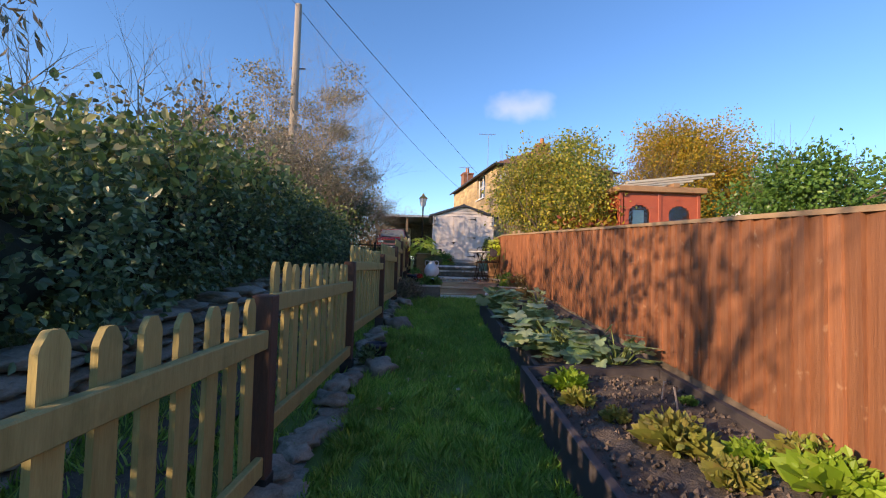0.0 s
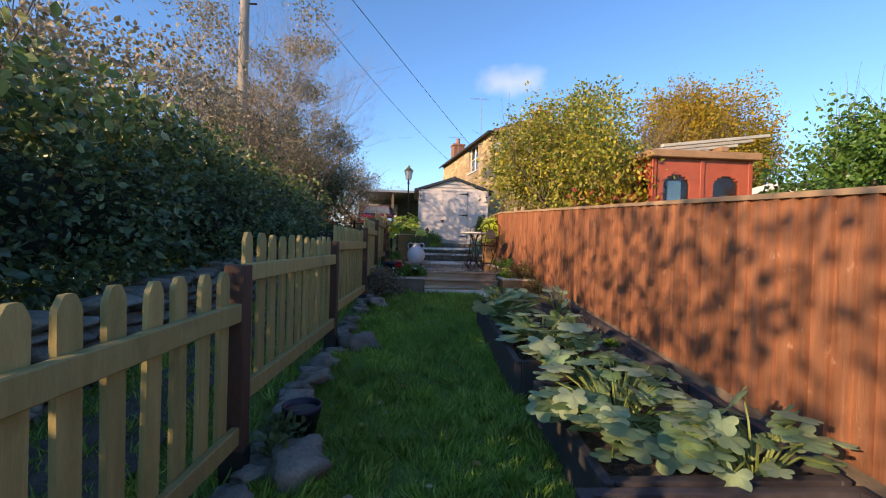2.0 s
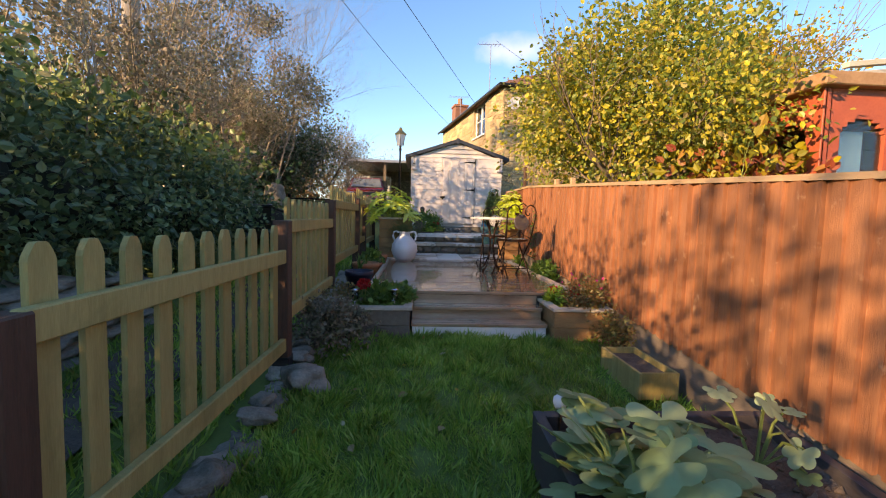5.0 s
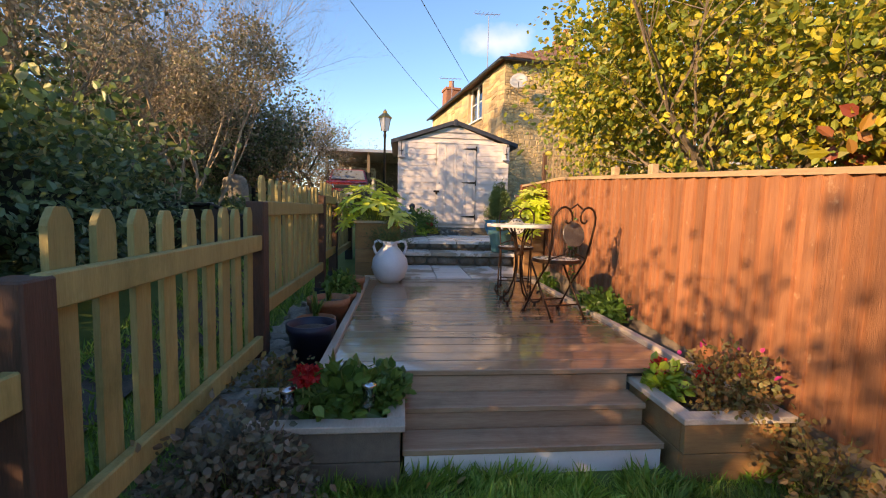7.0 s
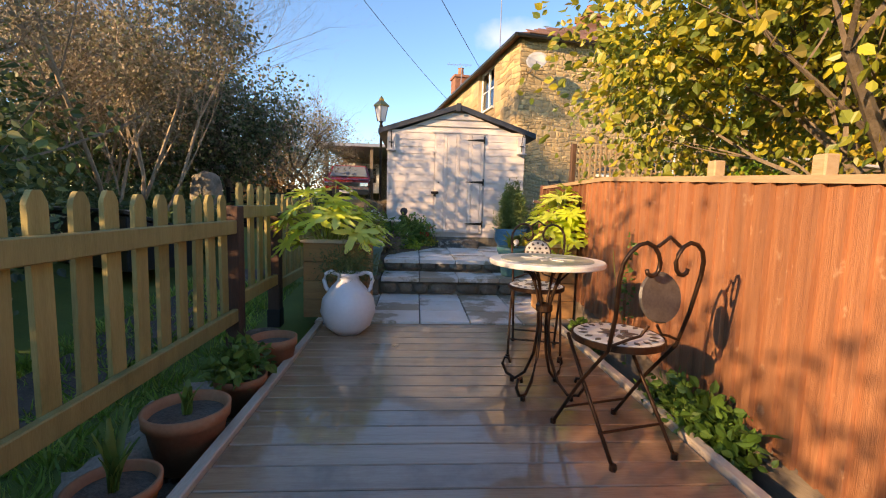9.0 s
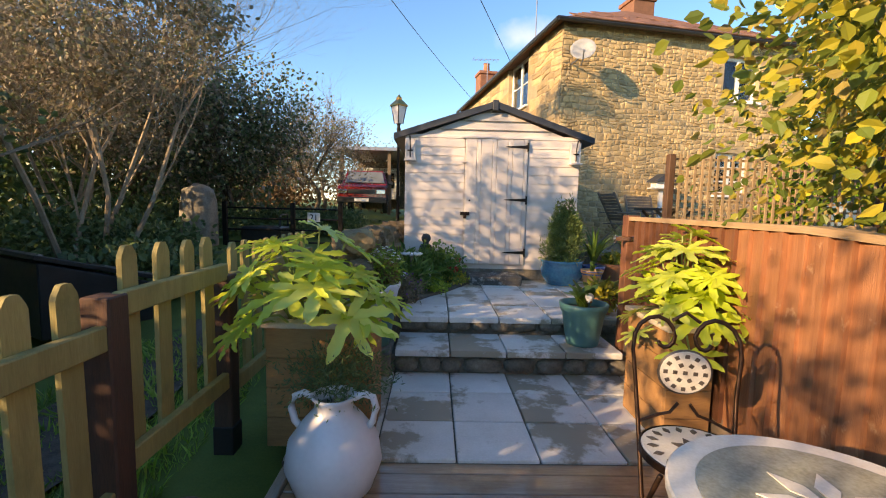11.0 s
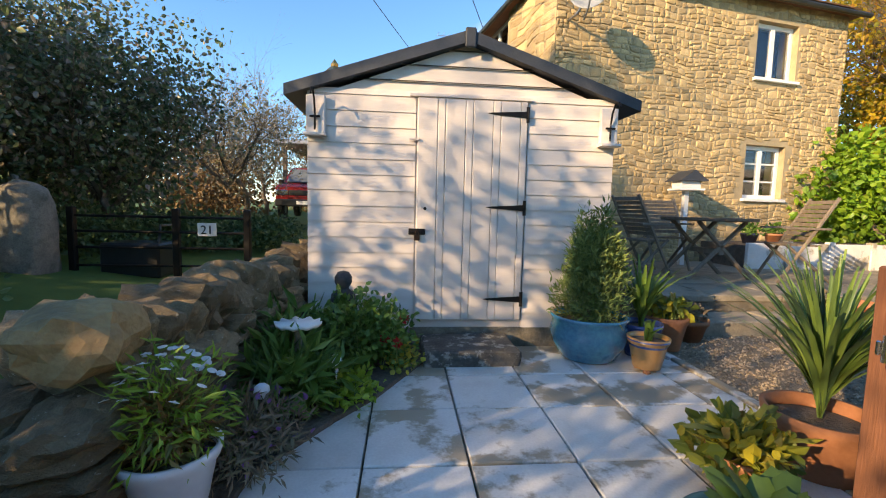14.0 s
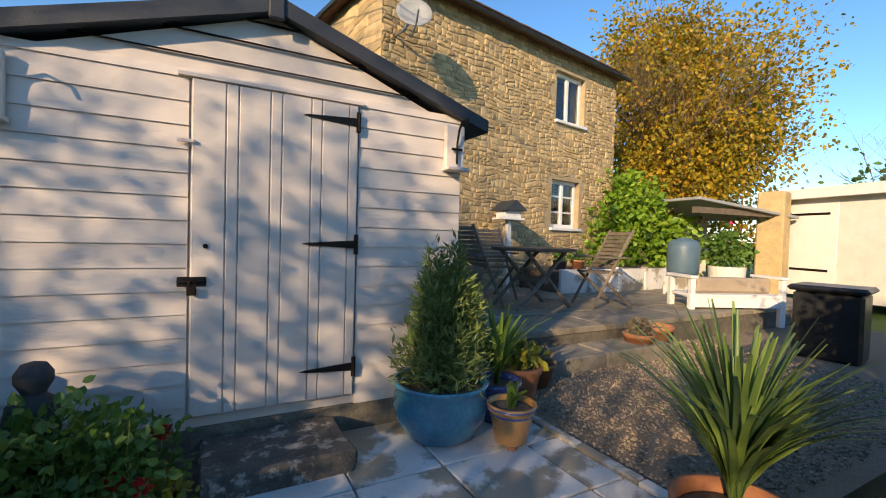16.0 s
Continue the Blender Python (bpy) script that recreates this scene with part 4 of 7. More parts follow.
def tree(name, x, y, g, trunk_h, blobs, leaves, size, mat, label, bark=None, radius=0.09, shape="oval", limbs=5, twigs=2, limb_len=1.4, category="tree", shell=0.25, lump=0.3, kids=3):
    """A tapered trunk, forking limbs and a crown of single leaves; blobs are relative to the foot."""
    t = thing(name, pose(x, y, g), label, category)
    bark = bark or M["bark"]
    r = random.Random(int(x * 100 + y * 10))
    bm = bmesh.new()
    pts = [Vector((0, 0, -0.15))]
    for k in range(1, 6):
        pts.append(Vector((0.06 * k * r.uniform(-1, 1), 0.06 * k * r.uniform(-1, 1), trunk_h * k / 5)))
    add_tube(bm, pts, radius, 10, 0.6)
    smooth(part("trunk", bm, bark, t))
    roots = [(pts[-1] - Vector((0, 0, r.uniform(0, 0.4) * trunk_h)), (math.cos(a) * r.uniform(0.4, 0.9), math.sin(a) * r.uniform(0.4, 0.9), r.uniform(0.5, 1.1))) for a in [2 * math.pi * k / limbs + r.uniform(-0.4, 0.4) for k in range(limbs)]]
    branches("limb", roots, bark, t, limb_len, radius * 0.5, twigs, kids, 0.55, 0.2, 0.66, "", int(x * 7))
    if leaves:
        foliage("crown", blobs, leaves, size, mat, t, shape, shell, lump, 0.3)
    return t


# bare pale shrub and dark evergreens on the lane side
def bare_shrub(x, y, h, n, seed, label, levels=4, leaves=9000):
    g = float(ground_z(y)) + 0.12
    t = thing("bare_shrub", pose(x, y, g), label, "shrub", "bare shrubs by the lane")
    r = random.Random(seed)
    roots = [((r.uniform(-0.25, 0.25), r.uniform(-0.25, 0.25), -0.1), (r.uniform(-0.45, 0.45), r.uniform(-0.45, 0.45), 1)) for _ in range(n)]
    branches("stem", roots, M["twig"], t, h * 0.42, 0.05 if levels == 3 else 0.036, levels, 3, 0.5, 0.22, 0.62, "", seed)
    clumps = []
    for _ in range(26):
        a, f = r.uniform(0, 6.28), math.sqrt(r.random())
        clumps.append((math.cos(a) * f * h * 0.22, math.sin(a) * f * h * 0.22, h * r.uniform(0.3, 0.78), r.uniform(0.3, 0.6), r.uniform(0.3, 0.6), r.uniform(0.25, 0.5)))
    foliage("crown", clumps, leaves, 0.055, M["twigleaf"], t, "oval", 0.2, 0.3, 0.2, "sparse faded leaves")
    return t


bare_shrub(-3.9, 12.3, 7.2, 5, 31, "tall pale-branched tree with sparse faded leaves", 3, 8500)
bare_shrub(-3.7, 15.6, 7.6, 5, 32, "tall leafless shrub with pale fine twigs", 4, 17000)
bare_shrub(-5.6, 17.4, 6.5, 4, 33, "tall leafless shrub with pale fine twigs", 4, 16000)
tree("evergreen_tree", -4.3, 20.8, 1.4, 1.2, [(0.2, 0, 2.6, 1.7, 1.3, 1.6), (0.9, 0.4, 3.0, 1.0, 1.0, 1.0), (-0.6, -0.2, 3.6, 1.4, 1.2, 1.1), (-1.2, -0.8, 2.4, 1.4, 1.2, 1.5), (-1.8, 0.8, 3.6, 1.5, 1.3, 1.4)], 14000, 0.085, M["evergreen"], "dense dark evergreen tree beside the lane", limb_len=1.6, lump=0.5, limbs=8)
tree("evergreen_tree", -5.2, 13.5, 1.1, 1.0, [(0, 0, 1.6, 1.5, 1.6, 1.4), (0.3, -1.8, 1.5, 1.3, 1.4, 1.2)], 12000, 0.1, M["darkgreen"], "dense dark evergreen tree beside the lane", limb_len=1.2)
tree("evergreen_tree", -6.0, 19.5, 1.4, 1.2, [(0, 0, 2.6, 2.0, 1.8, 1.9), (1.2, 1.8, 2.2, 1.5, 1.4, 1.6), (-0.6, -1.2, 3.4, 1.3, 1.3, 1.2)], 20000, 0.1, M["evergreen"], "dense dark evergreen tree beside the lane", limb_len=1.4)
tree("lane_tree", -3.4, 24.5, 1.8, 1.4, [(0, 0, 2.2, 1.7, 1.5, 1.4)], 7000, 0.06, M["twigleaf"], "pale half-bare tree at the lane end", limb_len=1.5, twigs=3)
tree("lane_tree", -4.5, 30, 2.1, 1.6, [(0, 0, 2.6, 2.4, 2.0, 1.7), (3, 3, 2, 2.2, 2, 1.5)], 9000, 0.075, M["twigleaf"], "pale half-bare tree at the lane end", limb_len=1.8, twigs=3)

# woodland that closes the view beyond the lane
for k, (x, y, rr_, mt) in enumerate(((-8.5, 9, 2.6, "darkgreen"), (-9, 14, 2.8, "darkgreen"), (-8.5, 20, 2.6, "darkgreen"), (-8, 25, 2.4, "darkgreen"), (-7.5, 32, 2.8, "dry"), (-3.5, 38, 2.8, "dry"), (1.5, 39, 2.6, "dry"), (7, 38, 2.6, "darkgreen"), (15.5, 24, 2.6, "autumn"), (17, 17, 2.4, "green"), (17, 10, 2.2, "green"), (15, 4, 2.2, "darkgreen"))):
    tree("woodland_tree", x, y, float(ground_z(y)), 1.2, [(0, 0, 1.7, rr_, rr_, 1.6), (0.5, 0.3, 2.7, rr_ * 0.7, rr_ * 0.7, 1.1), (-1.0, 1.5, 1.2, rr_ * 0.8, rr_ * 0.8, 1.2), (0.8, -1.8, 1.1, rr_ * 0.8, rr_ * 0.8, 1.1)], 6500, 0.17, M[mt], "dense green woodland tree beyond the gardens" if mt != "dry" else "brown autumn woodland tree beyond the lane", limb_len=1.8, limbs=7, lump=0.35)

# fruit tree over the fence, autumn tree behind the cottage, far right hedge
tree("fruit_tree", 3.4, 10.6, 0.75, 1.2, [(0, 0, 2.6, 1.25, 1.7, 1.2), (-0.2, 1.6, 2.3, 1.0, 1.2, 1.0), (0.0, -0.95, 2.1, 0.95, 0.9, 0.75), (0.2, 0.3, 3.5, 0.6, 0.8, 0.6), (-1.15, 0.95, 2.55, 0.65, 0.65, 0.95), (-0.95, 0.1, 2.8, 0.6, 0.8, 0.8)], 32000, 0.062, M["yellowgreen"], "fruit tree with yellowing leaves leaning over the fence", limb_len=1.3, limbs=8)
tree("autumn_tree", 13.2, 21.4, 1.5, 2.2, [(0, 0, 4.6, 3.2, 3.2, 2.4), (-0.6, 0.3, 6.3, 2.0, 2.0, 1.4), (2.2, 0.5, 4.2, 2.0, 2, 1.8), (-1.2, -0.4, 2.6, 2.0, 1.8, 1.5)], 60000, 0.105, M["autumn"], "tall tree in gold and orange autumn leaf", radius=0.16, limb_len=2.6, limbs=8, twigs=3)
tree("garden_shrub", 7.8, 8.6, 1.0, 0.6, [(0, 0, 1.5, 1.8, 1.6, 1.25), (2.2, -0.6, 1.5, 1.6, 1.4, 1.2), (-0.6, -0.5, 2.2, 0.8, 0.8, 0.6)], 24000, 0.08, M["green"], "broad green shrub in the next garden", category="shrub")

# telegraph pole with cables
pole = thing("telegraph_pole", pose(-3.7, 11.5, 0.9), "weathered grey timber telegraph pole with cables", "telegraph pole")
smooth(part("shaft", rod((0, 0, -0.3), (0.03, 0, 7.35), 0.12, 0.09, 12), M["polewood"], pole))
def cable(a, b, sag, parent=None):
    bm = bmesh.new()
    a, b = Vector(a), Vector(b)
    add_tube(bm, [a.lerp(b, k / 14) - Vector((0, 0, sag * (1 - (2 * k / 14 - 1) ** 2))) for k in range(15)], 0.008, 5)
    return part("cable", bm, M["iron"], parent)


cable((0.03, 0, 7.28), (1.75 + 3.7, 25.8 - 11.5, 6.1 - 0.9), 0.3, pole)
cable((0.03, 0, 7.28), (-4.5, -26, 8.0), 0.5, pole)
part("step_bolt", rod((-0.1, 0, 5.6), (0.28, 0, 5.6), 0.02), M["iron"], pole)
far_cable = thing("overhead_cable", pose(0, 0, 0), "thin black overhead cable to the cottage", "cable")
cable((-9.77, -11, 8.35), (2.45, 21.9, 6.1), 0.1, far_cable)

# ---- leaves that can be told apart ----
def lobed_leaf(name, lobes, depth, spread, mat, cup=0.12, power=0.8):
    """A broad leaf with lobes, base at the origin, about one unit across, tip along y."""
    bm = bmesh.new()
    c = bm.verts.new((0, 0.1, 0))
    ring, mid = [], []
    n = lobes * 6
    for k in range(n + 1):
        a = -spread + 2 * spread * k / n
        w = abs(math.cos(lobes * math.pi * (k / n) + math.pi / 2)) ** power
        w = 1 - abs(2 * ((lobes * k / n) % 1) - 1) if power < 0.7 else w
        w = w ** 0.85
        r = (1 - depth + depth * w) * (0.62 + 0.38 * math.cos(a * 0.55))
        x, y = math.sin(a) * r * 0.85, 0.1 + math.cos(a) * r * 0.85
        ring.append(bm.verts.new((x, y, -cup * r * r + 0.05 * w)))
        mid.append(bm.verts.new((x * 0.5, 0.1 + (y - 0.1) * 0.5, 0.03 * w)))
    for k in range(n):
        bm.faces.new((c, mid[k + 1], mid[k]))
        bm.faces.new((mid[k], mid[k + 1], ring[k + 1], ring[k]))
    me = bpy.data.meshes.new(name)
    bm.to_mesh(me)
    bm.free()
    me.materials.append(mat)
    for p in me.polygons:
        p.use_smooth = True
    return me


def fingered_leaf(name, lobes, spread, mat, seed):
    """A palmate leaf of long wavy fingers joined at the middle, base at the origin, tip along y."""
    r = random.Random(seed)
    V, F = [], []
    stations = ((0.0, 0.04), (0.18, 0.095), (0.33, 0.13), (0.45, 0.098), (0.57, 0.125), (0.66, 0.112), (0.76, 0.12), (0.86, 0.08), (0.94, 0.05), (1.0, 0.0))
    for j in range(lobes):
        a = -spread + 2 * spread * j / (lobes - 1) + r.uniform(-0.06, 0.06)
        ln = (0.62 + 0.34 * math.cos(a * 0.55)) * r.uniform(0.9, 1.06)
        bend, droop = r.uniform(-0.12, 0.12), r.uniform(0.02, 0.16)
        k = len(V)
        for i, (s, w) in enumerate(stations):
            b = a + bend * s * s
            cx, cy = math.sin(b), math.cos(b)
            wave = 1 + r.uniform(-0.2, 0.2) if i > 2 else 1
            z = 0.09 * s - droop * s * s + 0.004 * (j % 2)
            for side in (-1, 0, 1):
                x = cx * ln * s + cy * w * wave * ln * side
                y = 0.1 + cy * ln * s - cx * w * wave * ln * side
                V.append((x, y, z + (0.035 + r.uniform(-0.025, 0.025)) * abs(side) * min(1, s * 3) * (1 if s < 0.95 else 0)))
        for i in range(len(stations) - 1):
            q = k + 3 * i
            F += [(q, q + 1, q + 4, q + 3), (q + 1, q + 2, q + 5, q + 4)]
    me = bpy.data.meshes.new(name)
    me.from_pydata(V, [], F)
    me.materials.append(mat)
    for p in me.polygons:
        p.use_smooth = True
    return me


def tinted(name, colours, rough=0.4, through=0.3):
    """Leaf material that differs from leaf object to leaf object, with paler veins."""
    m = leafy(name, colours, rough, through, 0.12)
    n, l = m.node_tree.nodes, m.node_tree.links
    ramp = [x for x in n if x.type == "VALTORGB"][0]
    info = n.new("ShaderNodeObjectInfo")
    l.new(info.outputs["Random"], ramp.inputs[0])
    return m


M["fatsia1"] = tinted("fatsia_big_leaf", [(0.42, 0.55, 0.06), (0.56, 0.67, 0.09), (0.66, 0.74, 0.14), (0.72, 0.78, 0.2)], 0.34, 0.42)
M["squash1"] = tinted("squash_big_leaf", [(0.15, 0.27, 0.11), (0.24, 0.38, 0.17), (0.33, 0.45, 0.24), (0.42, 0.5, 0.28)], 0.55, 0.3)
M["stem"] = material("green_stem", (0.16, 0.22, 0.06), (0.26, 0.32, 0.1), 8, 0.6, 0.1)
FATSIA = [fingered_leaf("leaf", n, 2.25, M["fatsia1"], n) for n in (7, 8, 9)]
SQUASH = lobed_leaf("leaf", 5, 0.3, 2.6, M["squash1"], 0.1, 0.8)


def leaf_plant(name, m, label, category, data, places, stem=True, group=""):
    """Stalks from the base, each with one big leaf. places: (tip, heading, tilt, size)."""
    t = thing(name, m, label, category, group)
    for tip, heading, tilt, size in places:
        tip = Vector(tip)
        ob = new("leaf", data[random.randrange(len(data))] if isinstance(data, list) else data)
        ob.parent = t
        ob.matrix_basis = pose(*tip, tilt, 0, heading) @ Matrix.Diagonal((size, size, size, 1))
        if stem:
            bm = bmesh.new()
            root = Vector((tip.x * 0.15, tip.y * 0.15, 0.0))
            add_tube(bm, [root, root.lerp(tip, 0.5) + Vector((0, 0, 0.06)), tip], 0.007, 4, 0.7)
            part("stalk", bm, M["stem"], t)
    return t


def fatsia_at(x, y, z, rx, ry, h, n, size, seed, label, droop=16):
    r = random.Random(seed)
    pl = []
    for k in range(n):
        a = 2.399 * k + r.uniform(-0.3, 0.3)
        f = math.sqrt((k + 0.5) / n)
        hh = h * (1 - 0.75 * f * f) + r.uniform(-0.16, 0.08)
        pl.append(((math.cos(a) * rx * f * 0.75, math.sin(a) * ry * f * 0.75, hh), math.degrees(a) - 90 + r.uniform(-30, 30), r.uniform(-14, 12) - droop - 22 * f, size * r.uniform(0.5, 1.15)))
    return leaf_plant("fatsia", pose(x, y, z), label, "shrub", FATSIA, pl, True, "fatsias by the steps")


# ---- planters ----
M["oak"] = material("planter_wood", (0.27, 0.13, 0.055), (0.4, 0.21, 0.09), 4, 0.7, 0.35, 40, (0.6, 4, 4), 0.12)


def planter(x0, x1, y0, y1, z0, z1, wood, label):
    p = thing("planter_box", pose((x0 + x1) / 2, (y0 + y1) / 2, z0), label, "planter", "timber planter boxes")
    w, d, h = (x1 - x0) / 2, (y1 - y0) / 2, z1 - z0
    n = max(2, round(h / 0.16))
    for k in range(n):
        za, zb = k * h / n + 0.002, (k + 1) * h / n - 0.002
        part("plank", box(-w, w, -d, -d + 0.03, za, zb, 0.003), wood, p)
        part("plank", box(-w, w, d - 0.03, d, za, zb, 0.003), wood, p)
        part("plank", box(-w, -w + 0.03, -d + 0.031, d - 0.031, za, zb, 0.003), wood, p)
        part("plank", box(w - 0.03, w, -d + 0.031, d - 0.031, za, zb, 0.003), wood, p)
    rim = bmesh.new()
    add_box(rim, -w - 0.02, w + 0.02, -d - 0.02, -d + 0.06, h, h + 0.03, 0.004)
    add_box(rim, -w - 0.02, w + 0.02, d - 0.06, d + 0.02, h, h + 0.03, 0.004)
    add_box(rim, -w - 0.02, -w + 0.06, -d + 0.06, d - 0.06, h, h + 0.03, 0.004)
    add_box(rim, w - 0.06, w + 0.02, -d + 0.06, d - 0.06, h, h + 0.03, 0.004)
    part("rim", rim, M["trim"], p, "pale painted rim")
    part("soil", box(-w + 0.03, w - 0.03, -d + 0.03, d - 0.03, h - 0.2, h - 0.03), M["soil"], p)
    return p


planter(-0.5, 0.26, 8.78, 9.16, 0.62, 0.9, M["gravel_board"], "low weathered timber planter box with pale rim")
planter(1.53, 2.04, 8.76, 9.28, 0.62, 0.91, M["oak"], "low orange-stained timber planter box with pale rim")
planter(-0.31, 0.23, 12.32, 12.76, 1.02, 1.66, M["oak"], "tall stained timber planter with white rim holding fatsia")
planter(1.8, 2.05, 12.36, 12.85, 1.02, 1.66, M["oak"], "tall stained timber planter with white rim holding fatsia")
fatsia_at(-0.1, 12.42, 1.6, 0.53, 0.45, 0.53, 36, 0.25, 1, "large lime-green fatsia shrub in a timber planter")
fatsia_at(1.97, 12.56, 1.6, 0.35, 0.46, 0.52, 42, 0.21, 2, "large lime-green fatsia shrub in a timber planter")

# a low trough on the grass
tr = thing("trough", pose(1.86, 7.95, float(ground_z(7.8)) + 0.02) @ Matrix.Diagonal((0.95, 0.95, 1.1, 1)), "small yellow-green painted wooden trough with soil", "planter")
for a in (box(-0.14, -0.12, -0.3, 0.3, 0, 0.16, 0.003), box(0.12, 0.14, -0.3, 0.3, 0, 0.16, 0.003), box(-0.12, 0.12, -0.3, -0.28, 0, 0.16, 0.003), box(-0.12, 0.12, 0.28, 0.3, 0, 0.16, 0.003)):
    part("plank", a, M["picket"], tr)
part("soil", box(-0.12, 0.12, -0.28, 0.28, 0.02, 0.12), M["soil"], tr)


def mound(name, x, y, z, rx, ry, h, count, size, mat, label, category="plant", shape="oval", group="", extra=()):
    """A low bushy plant of single leaves; extra: (part, count, size, material) for blooms on its outside."""
    t = thing(name, pose(x, y, z), label, category, group)
    foliage("foliage", [(0, 0, h * 0.45, rx, ry, h * 0.55)], count, size, mat, t, shape, 0.15, 0.25, 0.0, "", -0.01)
    roots = [((random.uniform(-rx, rx) * 0.2, random.uniform(-ry, ry) * 0.2, -0.03), (random.uniform(-0.6, 0.6), random.uniform(-0.6, 0.6), 1)) for _ in range(6)]
    branches("stem", roots, M["stem"], t, h * 0.6, 0.005, 1, 2, 0.5, 0.3, 0.7, "", count)
    for nm, cnt, sz, mt in extra:
        foliage(nm, [(0, 0, h * 0.5, rx * 1.02, ry * 1.02, h * 0.58)], cnt, sz, mt, t, "oval", 0.9, 0.2, -0.8, "", h * 0.35)
    return t


M["purple"] = leafy("purple_petal", [(0.16, 0.06, 0.22), (0.25, 0.1, 0.3)], 0.6, 0.2)
M["pink"] = leafy("pink_petal", [(0.6, 0.03, 0.16), (0.75, 0.06, 0.25)], 0.5, 0.3)
M["rustleaf"] = leafy("rust_leaf", [(0.2, 0.12, 0.05), (0.32, 0.18, 0.07), (0.28, 0.24, 0.09), (0.14, 0.15, 0.05)], 0.6, 0.35)
M["greyleaf"] = leafy("grey_leaf", [(0.14, 0.11, 0.08), (0.26, 0.2, 0.14), (0.18, 0.18, 0.1)], 0.7, 0.25)


def geranium_heads(x, y, z, n, seed):
    r = random.Random(seed)
    for k in range(n):
        t = thing("geranium_bloom", pose(x + r.uniform(-0.16, 0.16), y + r.uniform(-0.08, 0.08), z + r.uniform(-0.05, 0.03)), "bright red geranium flower head on a stalk", "flower", "red geranium blooms")
        foliage("petal_cluster", [(0, 0, 0, 0.035, 0.035, 0.03)], 90, 0.028, M["red"], t, "oval", 0.7, 0.1, 0)
        part("stalk", rod((0, 0, -0.16), (0, 0, 0), 0.004, sides=5), M["stem"], t)


mound("geranium", -0.02, 8.97, 0.88, 0.2, 0.15, 0.22, 420, 0.075, M["green"], "bushy green geranium in the planter box")
geranium_heads(-0.05, 8.93, 1.13, 2, 4)
mound("herb", 0.17, 9.04, 0.88, 0.13, 0.13, 0.2, 500, 0.05, M["green"], "leafy green herb in the planter box")
mound("dying_shrub", -0.38, 8.6, 0.6, 0.34, 0.36, 0.46, 2400, 0.035, M["greyleaf"], "straggly grey-brown dying shrub by the fence", "shrub")
mound("dying_shrub", -0.4, 9.25, 0.8, 0.2, 0.25, 0.25, 700, 0.03, M["rustleaf"], "straggly brown dying shrub by the fence", "shrub")
mound("rusty_shrub", 1.86, 8.92, 0.86, 0.24, 0.24, 0.34, 1500, 0.03, M["rustleaf"], "rust-coloured twiggy shrub spilling from the planter", "shrub", extra=(("bloom", 14, 0.035, M["pink"]),))
mound("rusty_shrub", 2.0, 8.55, 0.62, 0.2, 0.28, 0.36, 900, 0.03, M["rustleaf"], "rust-coloured twiggy shrub spilling from the planter", "shrub")
mound("herb", 1.64, 9.1, 0.88, 0.1, 0.12, 0.16, 220, 0.06, M["lime"], "yellow-green herb in the planter box")
geranium_heads(1.72, 9.05, 1.08, 2, 8)
mound("balm", 1.96, 10.5, 0.9, 0.12, 0.36, 0.28, 900, 0.06, M["green"], "leafy green plant along the board fence")
mound("balm", 1.97, 11.9, 0.9, 0.1, 0.2, 0.22, 250, 0.05, M["green"], "leafy green plant along the board fence")
climb = thing("climber", pose(2.04, 11.35, 1.0), "thin ivy strand climbing the board fence", "climber")
branches("vine", [((0, 0, 0), (0, 0.05, 1))], M["stem"], climb, 0.85, 0.004, 0, 0, 0.1, 0.1, 0.5, "", 3)
foliage("leaf_cluster", [(-0.01, 0.02, 0.45, 0.03, 0.035, 0.48)], 90, 0.035, M["green"], climb, "oval", 0.2, 0.1, 0.2)

# lights on stakes in the planters and pots
M["chrome"] = material("steel", (0.55, 0.55, 0.56), (0.7, 0.7, 0.72), 20, 0.2, 0.05, metal=1.0)
M["globe"] = glass("light_globe", (0.92, 0.95, 0.95), 0.05)


def stake_light(x, y, z, h, globe, label):
    t = thing("solar_light", pose(x, y, z), label, "garden light", "solar lights")
    part("stake", rod((0, 0, -0.08), (0, 0, h), 0.007), M["chrome"], t)
    if globe:
        smooth(part("globe", lathe([(0, h - 0.02), (0.022, h - 0.01), (0.033, h + 0.02), (0.03, h + 0.042), (0.015, h + 0.054), (0, h + 0.056)], 16), M["whiteglaze"], t, "frosted pale globe"))
        smooth(part("collar", lathe([(0.02, h - 0.03), (0.026, h - 0.006), (0.022, h + 0.0)], 16), M["chrome"], t))
    else:
        smooth(part("tube", lathe([(0.02, h), (0.026, h + 0.01), (0.03, h + 0.1), (0.027, h + 0.1), (0.02, h + 0.02)], 16), M["globe"], t, "clear plastic tube"))
        smooth(part("cap", lathe([(0.0, h + 0.112), (0.034, h + 0.108), (0.034, h + 0.095), (0.03, h + 0.094)], 16), M["chrome"], t))


stake_light(0.12, 8.88, 0.9, 0.06, False, "clear solar stake light in the planter box")
stake_light(-0.22, 8.84, 0.9, 0.06, False, "clear solar stake light in the planter box")
stake_light(0.97, 6.96, 0.74, 0.12, True, "white solar globe light at the bed corner")

# ---- strip of soil between fence and deck, with pots ----
bm = box(-0.62, -0.175, 8.9, 13.5, 0.5, 0.86)
bmesh.ops.subdivide_edges(bm, edges=bm.edges, cuts=6, use_grid_fill=True)
for v in bm.verts:
    if v.co.z > 0.8:
        v.co.z += 0.04 * noise.noise(v.co * 4)
tagged(part("border_soil", bm, M["soil"]), "dark soil border between fence and deck", "soil", kind="structure")


